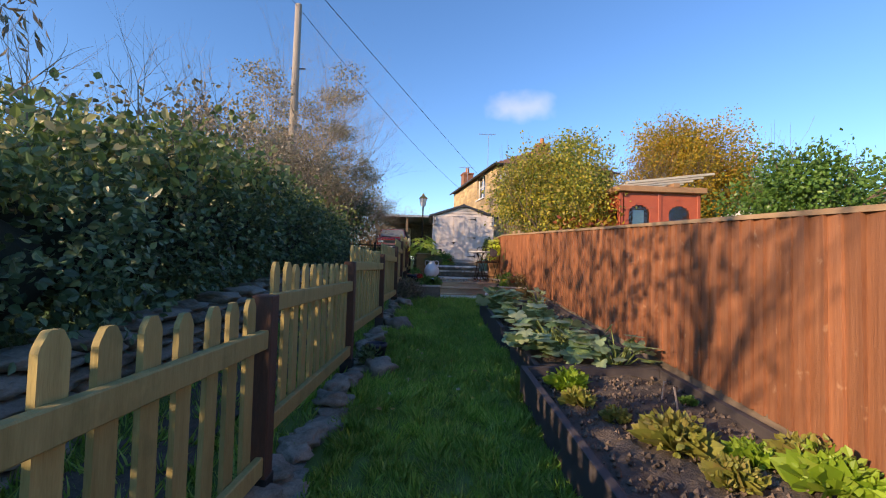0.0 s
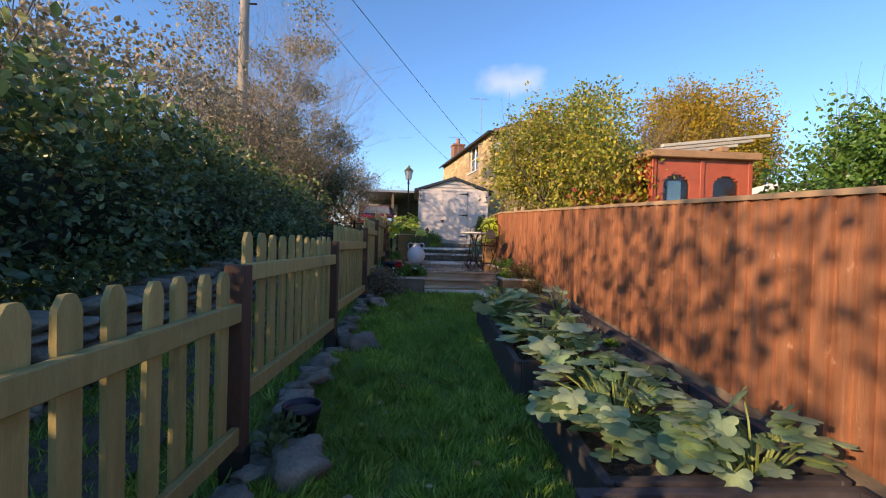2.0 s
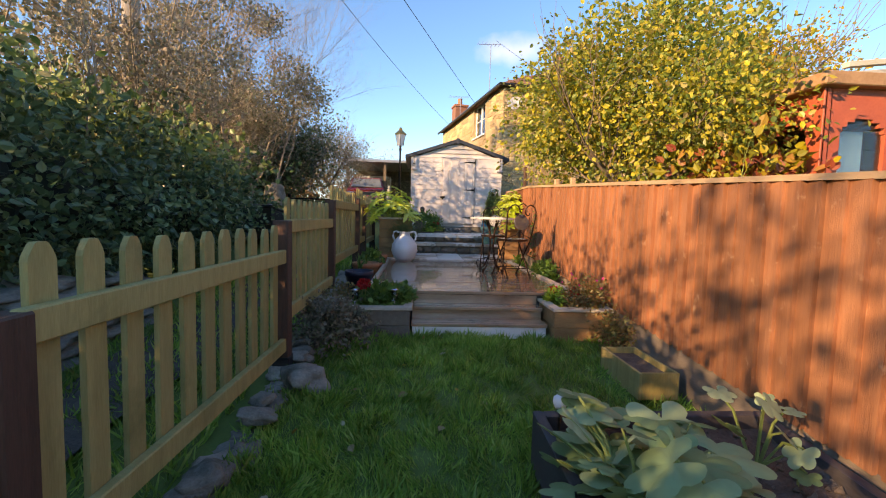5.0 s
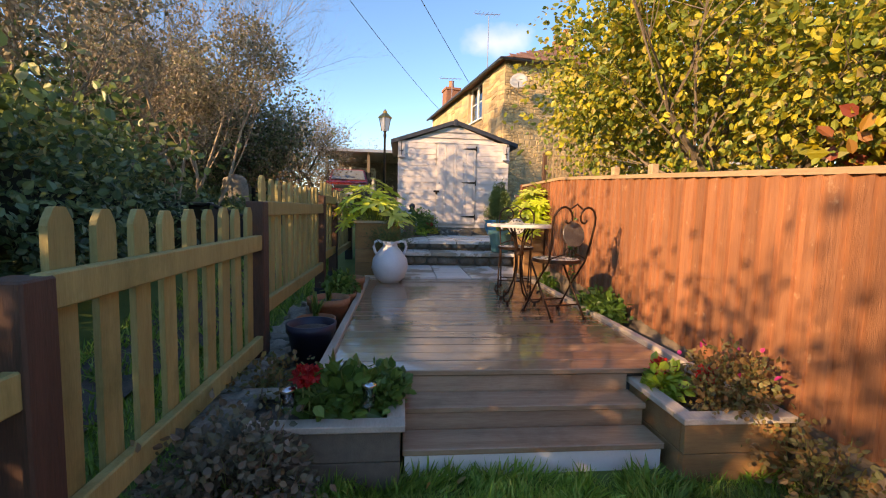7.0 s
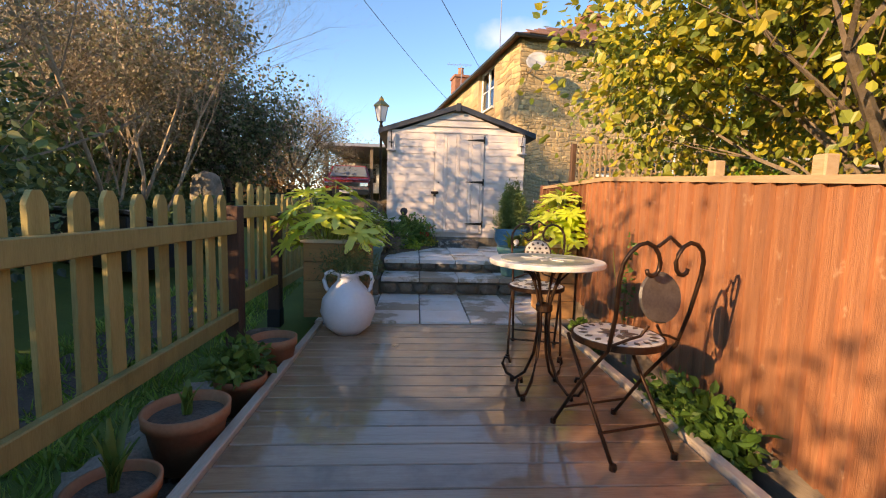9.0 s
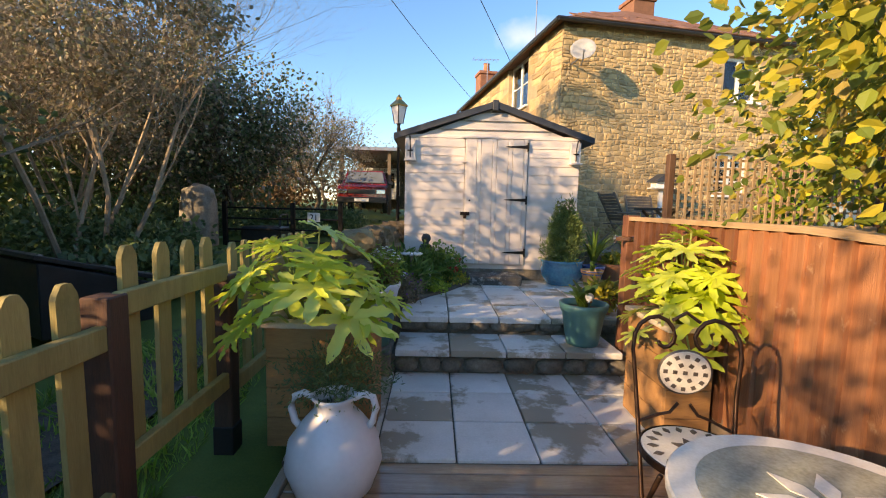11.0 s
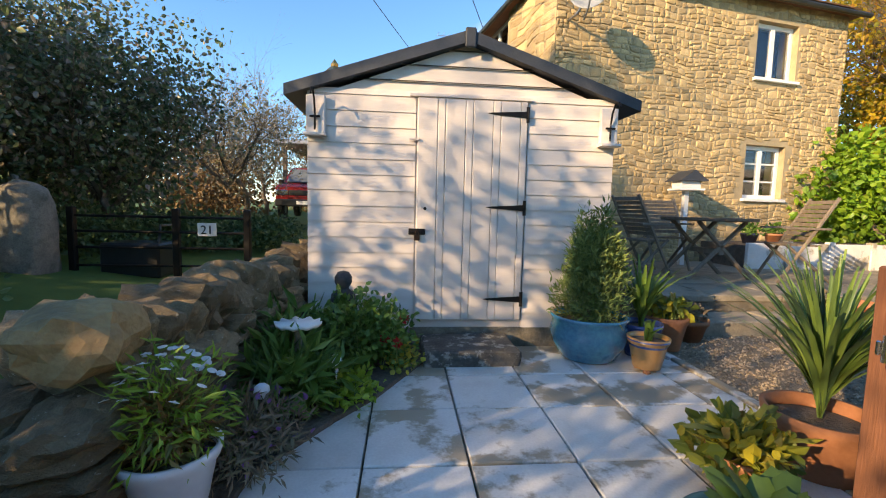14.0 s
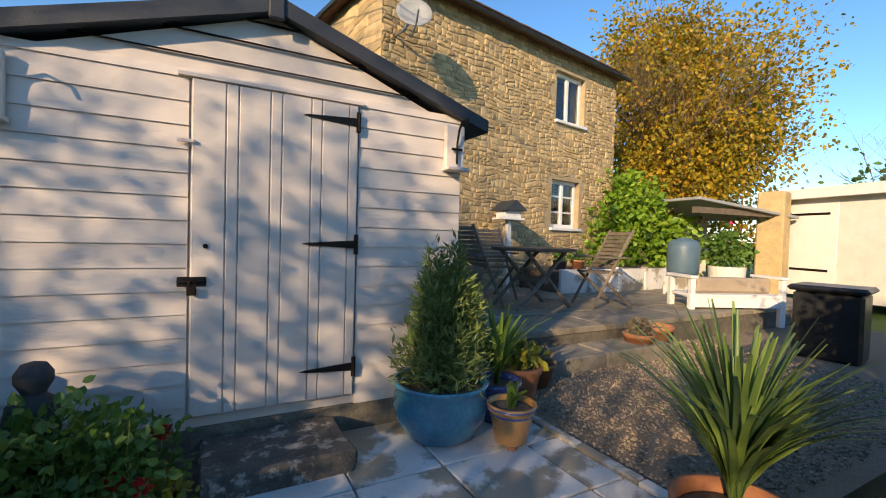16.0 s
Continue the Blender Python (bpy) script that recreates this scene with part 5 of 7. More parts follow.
def pot(name, x, y, z, r, h, mat, label, profile="flower", soil=True, category="plant pot"):
    t = thing(name, pose(x, y, z), label, category)
    if profile == "flower":
        pr = [(0, 0), (r * 0.68, 0), (r * 0.94, h * 0.8), (r, h * 0.8), (r * 1.02, h), (r * 0.93, h), (r * 0.9, h * 0.85), (r * 0.85, h * 0.8)]
        rim = r * 0.86
    elif profile == "bowl":
        pr = [(0, 0), (r * 0.62, 0), (r * 0.72, h * 0.06), (r * 0.95, h * 0.4), (r * 0.99, h * 0.62), (r * 0.92, h * 0.86), (r * 0.98, h * 0.93), (r * 1.0, h), (r * 0.9, h), (r * 0.87, h * 0.84)]
        rim = r * 0.88
    else:
        pr = [(0, 0), (r * 0.66, 0), (r * 0.68, h * 0.05), (r * 0.88, h * 0.74), (r * 0.96, h * 0.82), (r * 1.0, h * 0.9), (r * 1.02, h), (r * 0.92, h), (r * 0.88, h * 0.85)]
        rim = r * 0.88
    smooth(part("body", lathe(pr, 36), mat, t))
    if soil:
        part("soil", lathe([(0, h * 0.86), (rim * 0.6, h * 0.87), (rim + 0.004, h * 0.83)], 24), M["soil"], t)
    return t


M["bluebucket"] = material("dark_blue_plastic", (0.012, 0.015, 0.035), (0.02, 0.025, 0.05), 5, 0.45, 0.1)
pot("terracotta_pot", -0.25, 11.36, 0.88, 0.14, 0.27, M["terracotta"], "terracotta pot of bare soil beside the deck")
pot("terracotta_pot", -0.28, 10.92, 0.88, 0.13, 0.2, M["terracotta"], "terracotta pot with leafy geranium beside the deck")
mound("geranium", -0.3, 10.92, 1.05, 0.15, 0.19, 0.2, 380, 0.055, M["green"], "bushy green geranium in a terracotta pot")
pot("terracotta_pot", -0.315, 10.45, 0.88, 0.165, 0.25, M["terracotta"], "large terracotta pot with one small shoot")
pot("terracotta_pot", -0.335, 10.03, 0.87, 0.135, 0.2, M["terracotta"], "terracotta pot with a few shoots")
pot("bucket", -0.3, 9.72, 0.86, 0.15, 0.26, M["bluebucket"], "dark blue plastic bucket beside the deck", category="bucket")
pot("plastic_pot", -0.45, 11.75, 0.86, 0.12, 0.2, M["mossy"], "grey-green plastic pot by the fence post")


def shoots(name, x, y, z, n, h, mat, label, width=1.0, lean=0.5, category="plant", group=""):
    """Strap leaves rising from one crown and bending outwards."""
    t = thing(name, pose(x, y, z), label, category, group)
    r = random.Random(int(abs(x * 731 + y * 57)))
    for k in range(n):
        a = 2.399 * k + r.uniform(-0.4, 0.4)
        ln = h * r.uniform(0.65, 1.1)
        out = lean * r.uniform(0.15, 1.0)
        bm = bmesh.new()
        prev = None
        for i in range(6):
            f = i / 5
            c = Vector((math.cos(a) * out * ln * f ** 1.6, math.sin(a) * out * ln * f ** 1.6, ln * (f - 0.35 * out * f ** 3)))
            w = width * 0.022 * (1.1 - f) ** 0.6 * (0.6 + f if f < 0.4 else 1)
            s = Vector((-math.sin(a), math.cos(a), 0)) * w
            up = Vector((math.cos(a), math.sin(a), 0)) * -w * 0.5
            row = [bm.verts.new(c - s), bm.verts.new(c + up), bm.verts.new(c + s)]
            if prev:
                bm.faces.new((prev[0], prev[1], row[1], row[0]))
                bm.faces.new((prev[1], prev[2], row[2], row[1]))
            prev = row
        smooth(part("leaf", bm, mat, t))
    return t


M["strap"] = tinted("strap_leaf", [(0.06, 0.13, 0.03), (0.12, 0.22, 0.045), (0.2, 0.33, 0.07)], 0.45, 0.35)
M["yucca"] = tinted("yucca_leaf", [(0.05, 0.10, 0.05), (0.1, 0.17, 0.075), (0.2, 0.32, 0.08), (0.28, 0.4, 0.1)], 0.4, 0.35)
shoots("lily", -0.315, 10.45, 1.08, 7, 0.16, M["strap"], "young green shoot in a terracotta pot", 1.2)
shoots("lily", -0.335, 10.03, 1.03, 9, 0.24, M["strap"], "young green shoots in a terracotta pot", 1.0)

# white handled jar with a heathery plant in it
jar = thing("jar", pose(0.12, 11.97, 1.0), "white glazed two-handled jar standing on the deck", "jar")
smooth(part("body", lathe([(0, 0), (0.1, 0), (0.17, 0.06), (0.21, 0.17), (0.195, 0.27), (0.13, 0.36), (0.085, 0.41), (0.08, 0.44), (0.1, 0.47), (0.085, 0.47), (0.068, 0.43)], 40), M["whiteglaze"], jar))
for s in (-1, 1):
    bm = bmesh.new()
    add_tube(bm, [(s * 0.085, 0, 0.455), (s * 0.13, 0, 0.475), (s * 0.17, 0, 0.46), (s * 0.185, 0, 0.41), (s * 0.17, 0, 0.35), (s * 0.15, 0, 0.325)], 0.016, 8)
    smooth(part("handle", bm, M["whiteglaze"], jar))
mound("heather", 0.12, 12.08, 1.36, 0.26, 0.22, 0.3, 2600, 0.03, M["darkgreen"], "dense dark green heather behind the white jar", shape="narrow")

# ---- bistro set ----
M["tiletop"] = material("mosaic_grey", (0.2, 0.21, 0.16), (0.36, 0.37, 0.3), 30, 0.35, 0.15, 120)
M["ivory"] = material("ivory_mosaic", (0.62, 0.58, 0.5), (0.75, 0.71, 0.63), 30, 0.35, 0.1, 120)
M["charcoal"] = material("dark_mosaic", (0.05, 0.04, 0.035), (0.12, 0.1, 0.085), 20, 0.4, 0.1, 90)


def diamonds(parent, z, r0, r1, n, half, mat, name="tile", flat=None):
    """Raised mosaic tiles laid as a star."""
    me = bpy.data.meshes.new(name)
    v = [(r0, 0), ((r0 + r1) / 2, half), (r1, 0), ((r0 + r1) / 2, -half)]
    me.from_pydata([(a, b, 0.003) for a, b in v] + [(a, b, 0) for a, b in v], [], [(0, 3, 2, 1), (0, 1, 5, 4), (1, 2, 6, 5), (2, 3, 7, 6), (3, 0, 4, 7)])
    me.flip_normals()
    me.materials.append(mat)
    for k in range(n):
        ob = new(name, me)
        ob.parent = parent
        ob.matrix_basis = pose(0, 0, z, 0, 0, 360 * k / n + 20)


table = thing("bistro_table", pose(1.33, 10.9, 1.0), "round mosaic bistro table on scrolled bronze iron legs", "table")
top = part("tabletop", lathe([(0, 0.70), (0.298, 0.70), (0.302, 0.705), (0.302, 0.722), (0.298, 0.727), (0.245, 0.727), (0.244, 0.7255), (0, 0.7255)], 48), M["ivory"], table, "cream rim round a grey mosaic top")
part("mosaic", lathe([(0, 0.7295), (0.243, 0.7295), (0.243, 0.7262)], 48), M["tiletop"], top)
diamonds(top, 0.7305, 0.02, 0.14, 8, 0.022, M["ivory"])
for k in range(4):
    a = math.pi / 4 + k * math.pi / 2
    c, s = math.cos(a), math.sin(a)
    prof = [(0.10, 0.69), (0.07, 0.62), (0.035, 0.5), (0.03, 0.35), (0.05, 0.2), (0.10, 0.08), (0.16, 0.025), (0.22, 0.04), (0.25, 0.09), (0.235, 0.13), (0.205, 0.13), (0.2, 0.105)]
    bm = bmesh.new()
    add_tube(bm, [(c * r, s * r, z) for r, z in prof], 0.009, 6)
    add_rod(bm, (c * 0.18, s * 0.18, 0), (c * 0.18, s * 0.18, 0.03), 0.014)
    smooth(part("leg", bm, M["rusty"], table))
    bm = bmesh.new()
    add_tube(bm, [(c * 0.03, s * 0.03, 0.5), (c * 0.08, s * 0.08, 0.62), (c * 0.15, s * 0.15, 0.69)], 0.006, 6)
    part("brace", bm, M["rusty"], table)
part("collar", lathe([(0.03, 0.44), (0.045, 0.45), (0.045, 0.48), (0.03, 0.49)], 16), M["rusty"], table)


def bistro_chair(m):
    t = thing("bistro_chair", m, "folding bronze iron chair with round mosaic seat", "chair", "bistro chairs at the table")
    seat = part("seat", lathe([(0, 0.447), (0.176, 0.447), (0.182, 0.455), (0.182, 0.468), (0.176, 0.472), (0, 0.472)], 36), M["ivory"], t, "cream and brown mosaic seat")
    diamonds(seat, 0.4725, 0.02, 0.085, 8, 0.018, M["charcoal"])
    diamonds(seat, 0.4725, 0.125, 0.165, 18, 0.012, M["charcoal"])
    part("seat_ring", lathe([(0.178, 0.44), (0.19, 0.445), (0.19, 0.47), (0.184, 0.472)], 36), M["rusty"], t)
    for s in (-1, 1):
        bm = bmesh.new()
        add_tube(bm, [(s * 0.17, 0.19, 0.008), (s * 0.17, 0.0, 0.28), (s * 0.165, -0.15, 0.46), (s * 0.175, -0.19, 0.6), (s * 0.19, -0.215, 0.75), (s * 0.185, -0.226, 0.81), (s * 0.165, -0.235, 0.85), (s * 0.135, -0.238, 0.875), (s * 0.10, -0.24, 0.883), (s * 0.066, -0.24, 0.868), (s * 0.045, -0.24, 0.84), (s * 0.036, -0.24, 0.81), (s * 0.041, -0.24, 0.783), (s * 0.055, -0.24, 0.766), (s * 0.073, -0.24, 0.761), (s * 0.089, -0.24, 0.77), (s * 0.095, -0.24, 0.785)], 0.0085, 6)
        smooth(part("back_leg", bm, M["rusty"], t))
        bm = bmesh.new()
        add_tube(bm, [(s * 0.15, -0.2, 0.008), (s * 0.15, 0.0, 0.26), (s * 0.15, 0.14, 0.445)], 0.0085, 6)
        smooth(part("front_leg", bm, M["rusty"], t))
        bm = bmesh.new()
        add_tube(bm, [(s * 0.02, -0.19, 0.56), (s * 0.05, -0.185, 0.52), (s * 0.09, -0.18, 0.51), (s * 0.165, -0.16, 0.48)], 0.006, 6)
        part("scroll", bm, M["rusty"], t)
        for yy in (0.19, -0.2):
            part("foot", rod((s * (0.17 if yy > 0 else 0.15), yy, 0), (s * (0.17 if yy > 0 else 0.15), yy, 0.025), 0.014), M["rusty"], t)
    bm = bmesh.new()
    add_tube(bm, [(-0.05, -0.24, 0.87), (0, -0.242, 0.905), (0.05, -0.24, 0.87)], 0.007, 6)
    part("crest", bm, M["rusty"], t)
    part("crossbar", rod((-0.16, -0.12, 0.11), (0.16, -0.12, 0.11), 0.006), M["rusty"], t)
    part("crossbar", rod((-0.17, 0.12, 0.11), (0.17, 0.12, 0.11), 0.006), M["rusty"], t)
    disc = lathe([(0, -0.008), (0.092, -0.008), (0.098, 0), (0.092, 0.008), (0, 0.008)], 28)
    bmesh.ops.transform(disc, matrix=pose(0, -0.215, 0.675, 80, 0, 0), verts=disc.verts)
    back = part("backrest", disc, M["charcoal"], t, "round medallion, plain dark behind")
    face = lathe([(0, 0.003), (0.088, 0.003), (0.09, 0)], 28)
    bmesh.ops.transform(face, matrix=pose(0, -0.2065, 0.6765, -100, 0, 0), verts=face.verts)
    part("mosaic", face, M["ivory"], back, "cream mosaic face")
    for ring, count in ((0.0, 1), (0.036, 6), (0.07, 12)):
        for k in range(count):
            a = 2 * math.pi * k / count
            dot = box(-0.008, 0.008, -0.008, 0.008, 0.0, 0.0015)
            bmesh.ops.transform(dot, matrix=pose(0, -0.2065, 0.6765, -100, 0, 0) @ pose(math.cos(a) * ring, math.sin(a) * ring, 0.0032, 0, 0, math.degrees(a)), verts=dot.verts)
            part("tile", dot, M["charcoal"], back)
    return t


bistro_chair(pose(1.5, 10.4, 1.0, 0, 0, 14))
bistro_chair(pose(1.47, 11.55, 1.0, 0, 0, 165))

# ---- pots on the steps and patio ----
def teal_pot(x, y, z, r, h, label):
    return pot("teal_pot", x, y, z, r, h, M["teal"], label, "tub")


teal_pot(1.76, 13.56, 1.215, 0.19, 0.335, "teal plastic pot with leafy plant on the step")
shoots("hosta", 1.76, 13.56, 1.5, 16, 0.24, M["strap"], "broad leafy green plant in a teal pot", 3.2, 0.9)
stake_light(1.77, 13.47, 1.49, 0.1, True, "solar globe light in a teal pot")
teal_pot(0.06, 13.5, 1.202, 0.21, 0.335, "teal plastic pot with leafy plant by the stone wall")
shoots("hosta", 0.06, 13.5, 1.48, 16, 0.24, M["strap"], "broad leafy green plant in a teal pot", 3.0, 0.8)
stake_light(0.15, 13.42, 1.47, 0.11, True, "solar globe light in a teal pot")
pot("white_pot", 0.1, 13.98, 1.385, 0.15, 0.22, M["whiteglaze"], "white glazed pot of daisies by the wall", "tub")
daisy = mound("daisy", 0.1, 13.98, 1.57, 0.17, 0.17, 0.36, 650, 0.055, M["lime"], "white daisies with reddish feathery stems in a pot", shape="narrow")
foliage("lower_leaves", [(0, 0, 0.1, 0.12, 0.12, 0.13)], 900, 0.06, M["rustleaf"], daisy, "narrow", 0.2, 0.2, 0)
for k in range(34):
    a, f = 2.4 * k, math.sqrt((k + 0.5) / 34)
    bm = lathe([(0, 0.005), (0.006, 0.002), (0.0155, 0.0), (0.015, -0.001), (0, -0.001)], 9)
    ob = part("flower", bm, M["petal"], daisy, "white daisy flower")
    ob.matrix_basis = pose(math.cos(a) * 0.16 * f, math.sin(a) * 0.16 * f, 0.36 - 0.13 * f * f, math.sin(a) * 30 * f, math.cos(a) * 30 * f, 0)

pot("glazed_pot", 2.14, 15.48, 1.36, 0.27, 0.31, M["blueglaze"], "large turquoise glazed pot with a conifer", "bowl")
con = thing("conifer", pose(2.14, 15.48, 1.6), "small dense green conifer with pointed tips", "conifer")
part("trunk", rod((0, 0, -0.05), (0, 0, 0.6), 0.02, 0.008), M["bark"], con)
foliage("crown", [(0, 0, 0.2, 0.24, 0.24, 0.24), (0.02, 0, 0.42, 0.17, 0.17, 0.26), (0.14, -0.04, 0.42, 0.08, 0.08, 0.2), (-0.05, 0.02, 0.62, 0.06, 0.06, 0.2), (0.06, -0.02, 0.66, 0.05, 0.05, 0.18), (0.12, 0.05, 0.5, 0.06, 0.06, 0.18), (-0.12, -0.03, 0.45, 0.06, 0.06, 0.16)], 6500, 0.055, M["conifer"], con, "narrow", 0.2, 0.2, -0.9)
small = pot("glazed_pot", 2.42, 15.2, 1.39, 0.13, 0.2, M["blueglaze"], "small blue and terracotta glazed pot on feet", "tub")
M["ochreglaze"] = material("ochre_glaze", (0.4, 0.2, 0.07), (0.52, 0.28, 0.1), 9, 0.3, 0.2, coat=0.3)
M["navyglaze"] = material("navy_glaze", (0.02, 0.05, 0.2), (0.05, 0.1, 0.3), 9, 0.25, 0.1, coat=0.4)
small.children[0].data.materials[0] = M["ochreglaze"]
smooth(part("band", lathe([(0.102, 0.12), (0.122, 0.16), (0.134, 0.19), (0.13, 0.19), (0.112, 0.155), (0.098, 0.12)], 36), M["navyglaze"], small, "deep blue glazed band"))
for k in range(3):
    a = k * 2.09
    part("foot", rock((0.05, 0.05, 0.05), k, 0.1, 1), M["terracotta"], small).matrix_basis = pose(math.cos(a) * 0.06, math.sin(a) * 0.06, -0.012)
shoots("lily", 2.42, 15.2, 1.56, 9, 0.14, M["strap"], "short green shoots in a small pot", 1.6, 0.8)
pot("glazed_pot", 2.55, 15.52, 1.36, 0.15, 0.24, M["navyglaze"], "dark blue glazed pot of strap-leaved lily", "tub")
shoots("lily", 2.55, 15.52, 1.57, 34, 0.5, M["strap"], "clump of arching strap-leaved lily", 1.1, 0.75)
pot("terracotta_pot", 2.85, 15.7, 1.35, 0.17, 0.26, M["terracotta"], "pale terracotta pot beside the gravel", "tub")
mound("yellowing_plant", 2.85, 15.7, 1.6, 0.14, 0.14, 0.14, 120, 0.08, M["yellowgreen"], "low yellowing plant in a terracotta pot")
pot("woven_pot", 3.2, 15.95, 1.34, 0.17, 0.18, M["terracotta"], "brown ribbed basket pot on the gravel")
mound("grey_herb", 3.2, 15.95, 1.5, 0.14, 0.14, 0.16, 400, 0.04, M["greyleaf"], "dull grey herb in a basket pot")
pot("terracotta_pot", 2.53, 14.14, 1.28, 0.2, 0.32, M["terracotta"], "large terracotta pot holding a yucca", "tub")
shoots("yucca", 2.55, 14.16, 1.56, 150, 0.7, M["yucca"], "spiky green yucca in a large terracotta pot", 0.68, 0.78, "yucca")
pot("terracotta_trough", 2.08, 14.0, 1.36, 0.12, 0.16, M["terracotta"], "terracotta bowl of yellowing fern", "tub")
mound("yellowing_plant", 2.08, 14.0, 1.44, 0.17, 0.17, 0.2, 420, 0.065, M["yellowgreen"], "yellowing leafy plant spilling over a terracotta bowl")
shoots("hart_fern", 2.08, 14.0, 1.47, 22, 0.24, M["fernleaf"], "yellow-green crinkled fern in a terracotta bowl", 2.2, 1.1)

# ---- raised flower bed and its stone wall ----
bed_soil = bmesh.new()
pts = [(-0.3, 13.75), (0.24, 13.78), (0.28, 14.2), (0.52, 14.6), (0.7, 14.85), (0.98, 15.4), (0.98, 15.74), (-0.02, 15.74), (-0.25, 15.74)]
lo = [bed_soil.verts.new((x, y, 1.0)) for x, y in pts]
hi = [bed_soil.verts.new((x, y, 1.385)) for x, y in pts]
bed_soil.faces.new(hi)
for i in range(len(pts)):
    j = (i + 1) % len(pts)
    bed_soil.faces.new((lo[i], lo[j], hi[j], hi[i]))
bmesh.ops.recalc_face_normals(bed_soil, faces=bed_soil.faces)
tagged(part("flower_bed", bed_soil, M["soil"]), "dark soil of the raised flower bed", "flower bed", kind="structure")

M["lichen"] = material("lichen_stone", (0.13, 0.09, 0.05), (0.27, 0.2, 0.12), 8, 0.92, 0.9, 50, spread=0.3, c3=(0.42, 0.4, 0.34), spots=(0.63, 0.68), spot_scale=11, bump_dist=0.02)
drystone = thing("stone_wall", pose(-0.2, 13.75, 1.0), "low dry stone wall with upright lichened coping stones", "stone wall")
wall_rock = []
for s in range(6):
    o = part("stone", rock((1, 1, 1), s + 20, 0.5, 3), M["lichen"])
    wall_rock.append(o.data)
    bpy.data.objects.remove(o)
wr = random.Random(17)


def wall_x(y):
    return np.interp(y, [13.7, 15, 16.8], [-0.22, -0.16, 0.0])


def put_stone(x, y, z, sx, sy, sz, turn=0, tilt=0):
    ob = new("stone", wr.choice(wall_rock))
    ob.parent = drystone
    ob.matrix_basis = drystone.matrix_world.inverted() @ pose(x, y, z, tilt, 0, turn) @ Matrix.Diagonal((sx, sy, sz, 1))


for course in range(6):
    y = 13.72
    z = 1.06 + course * 0.135
    while y < 17.0:
        w = wr.uniform(0.22, 0.46)
        for side in (-0.09, 0.1):
            put_stone(wall_x(y) + side + wr.uniform(-0.02, 0.02), y + w / 2, z, 0.26, w * 1.08, 0.155, wr.uniform(-5, 5), wr.uniform(-4, 4))
        y += w
y = 13.95
while y < 16.9:
    w = wr.uniform(0.13, 0.26)
    put_stone(wall_x(y), y + w / 2, 1.86 + wr.uniform(0.0, 0.06), 0.36, w, wr.uniform(0.2, 0.32), wr.uniform(-14, 14), wr.uniform(-20, 10))
    y += w * 0.9
M["ochrestone"] = material("ochre_stone", (0.24, 0.14, 0.06), (0.4, 0.255, 0.12), 8, 0.9, 0.9, 50, c3=(0.17, 0.12, 0.07), spots=(0.5, 0.7), bump_dist=0.02)
big = tagged(part("boulder", rock((0.28, 0.27, 0.22), 44, 0.3, 3), M["ochrestone"]), "squarish orange-brown boulder on top of the wall", "rock")
big.matrix_world = pose(-0.12, 13.94, 1.97, 3, 0, 12)

mound("dark_clump", 0.28, 14.75, 1.38, 0.26, 0.3, 0.32, 800, 0.13, M["green"], "clump of long dark green leaves in the bed", shape="narrow")
mound("dark_clump", 0.1, 15.1, 1.38, 0.24, 0.28, 0.38, 700, 0.14, M["green"], "clump of long dark green leaves in the bed", shape="narrow")
mound("flowering_shrub", 0.55, 15.3, 1.38, 0.33, 0.28, 0.45, 3000, 0.042, M["green"], "small-leaved green shrub with a few red flowers", "shrub")
mound("lavender", 0.22, 14.25, 1.38, 0.24, 0.26, 0.26, 1600, 0.05, M["greyleaf"], "grey-green lavender with purple flower spikes", "shrub", "narrow", extra=(("bloom", 70, 0.03, M["purple"]),))
mound("ground_cover", 0.55, 14.85, 1.38, 0.16, 0.24, 0.12, 380, 0.045, M["lime"], "low green ground cover along the paving edge")
mound("ground_cover", 0.82, 15.28, 1.38, 0.13, 0.2, 0.14, 300, 0.04, M["yellowgreen"], "low yellow-green ground cover along the paving edge")
shoots("lily", 0.2, 15.6, 1.38, 8, 0.42, M["strap"], "tall narrow green leaves by the shed", 0.9, 0.4)
for k, (x, y, z) in enumerate(((0.84, 15.38, 1.66), (0.72, 15.2, 1.58), (0.8, 15.15, 1.57))):
    t = thing("red_bloom", pose(x, y, z), "bright red flower above the flower bed", "flower", "red flowers by the doorstep")
    foliage("petal_cluster", [(0, 0, 0, 0.022, 0.022, 0.02)], 60, 0.022, M["red"], t, "oval", 0.7, 0.1, 0)
    part("stalk", rod((0, 0, 1.4 - z), (0, 0, 0), 0.003, sides=5), M["stem"], t)
stake_light(0.5, 14.75, 1.38, 0.2, True, "frosted globe solar light in the flower bed")
stake_light(0.25, 14.4, 1.38, 0.2, True, "frosted globe solar light in the flower bed")
# a small dark bust and a white shell dish among the plants
M["bust"] = material("dark_bust", (0.02, 0.025, 0.03), (0.05, 0.055, 0.06), 15, 0.7, 0.3)
bm = lathe([(0, 0), (0.06, 0), (0.055, 0.25), (0.07, 0.33), (0.062, 0.38), (0.03, 0.41), (0.03, 0.42), (0.045, 0.45), (0.046, 0.48), (0.03, 0.51), (0, 0.52)], 20)
b = tagged(smooth(part("statue", bm, M["bust"])), "small dark weathered garden bust on a plinth", "statue")
b.matrix_world = pose(0.44, 15.46, 1.38) @ Matrix.Diagonal((1.25, 1.25, 1.12, 1))
dish = thing("shell_dish", pose(0.3, 14.82, 1.5), "white scalloped shell dish on a post", "bird bath")
bm = bmesh.new()
c = bm.verts.new((0, 0, 0.275))
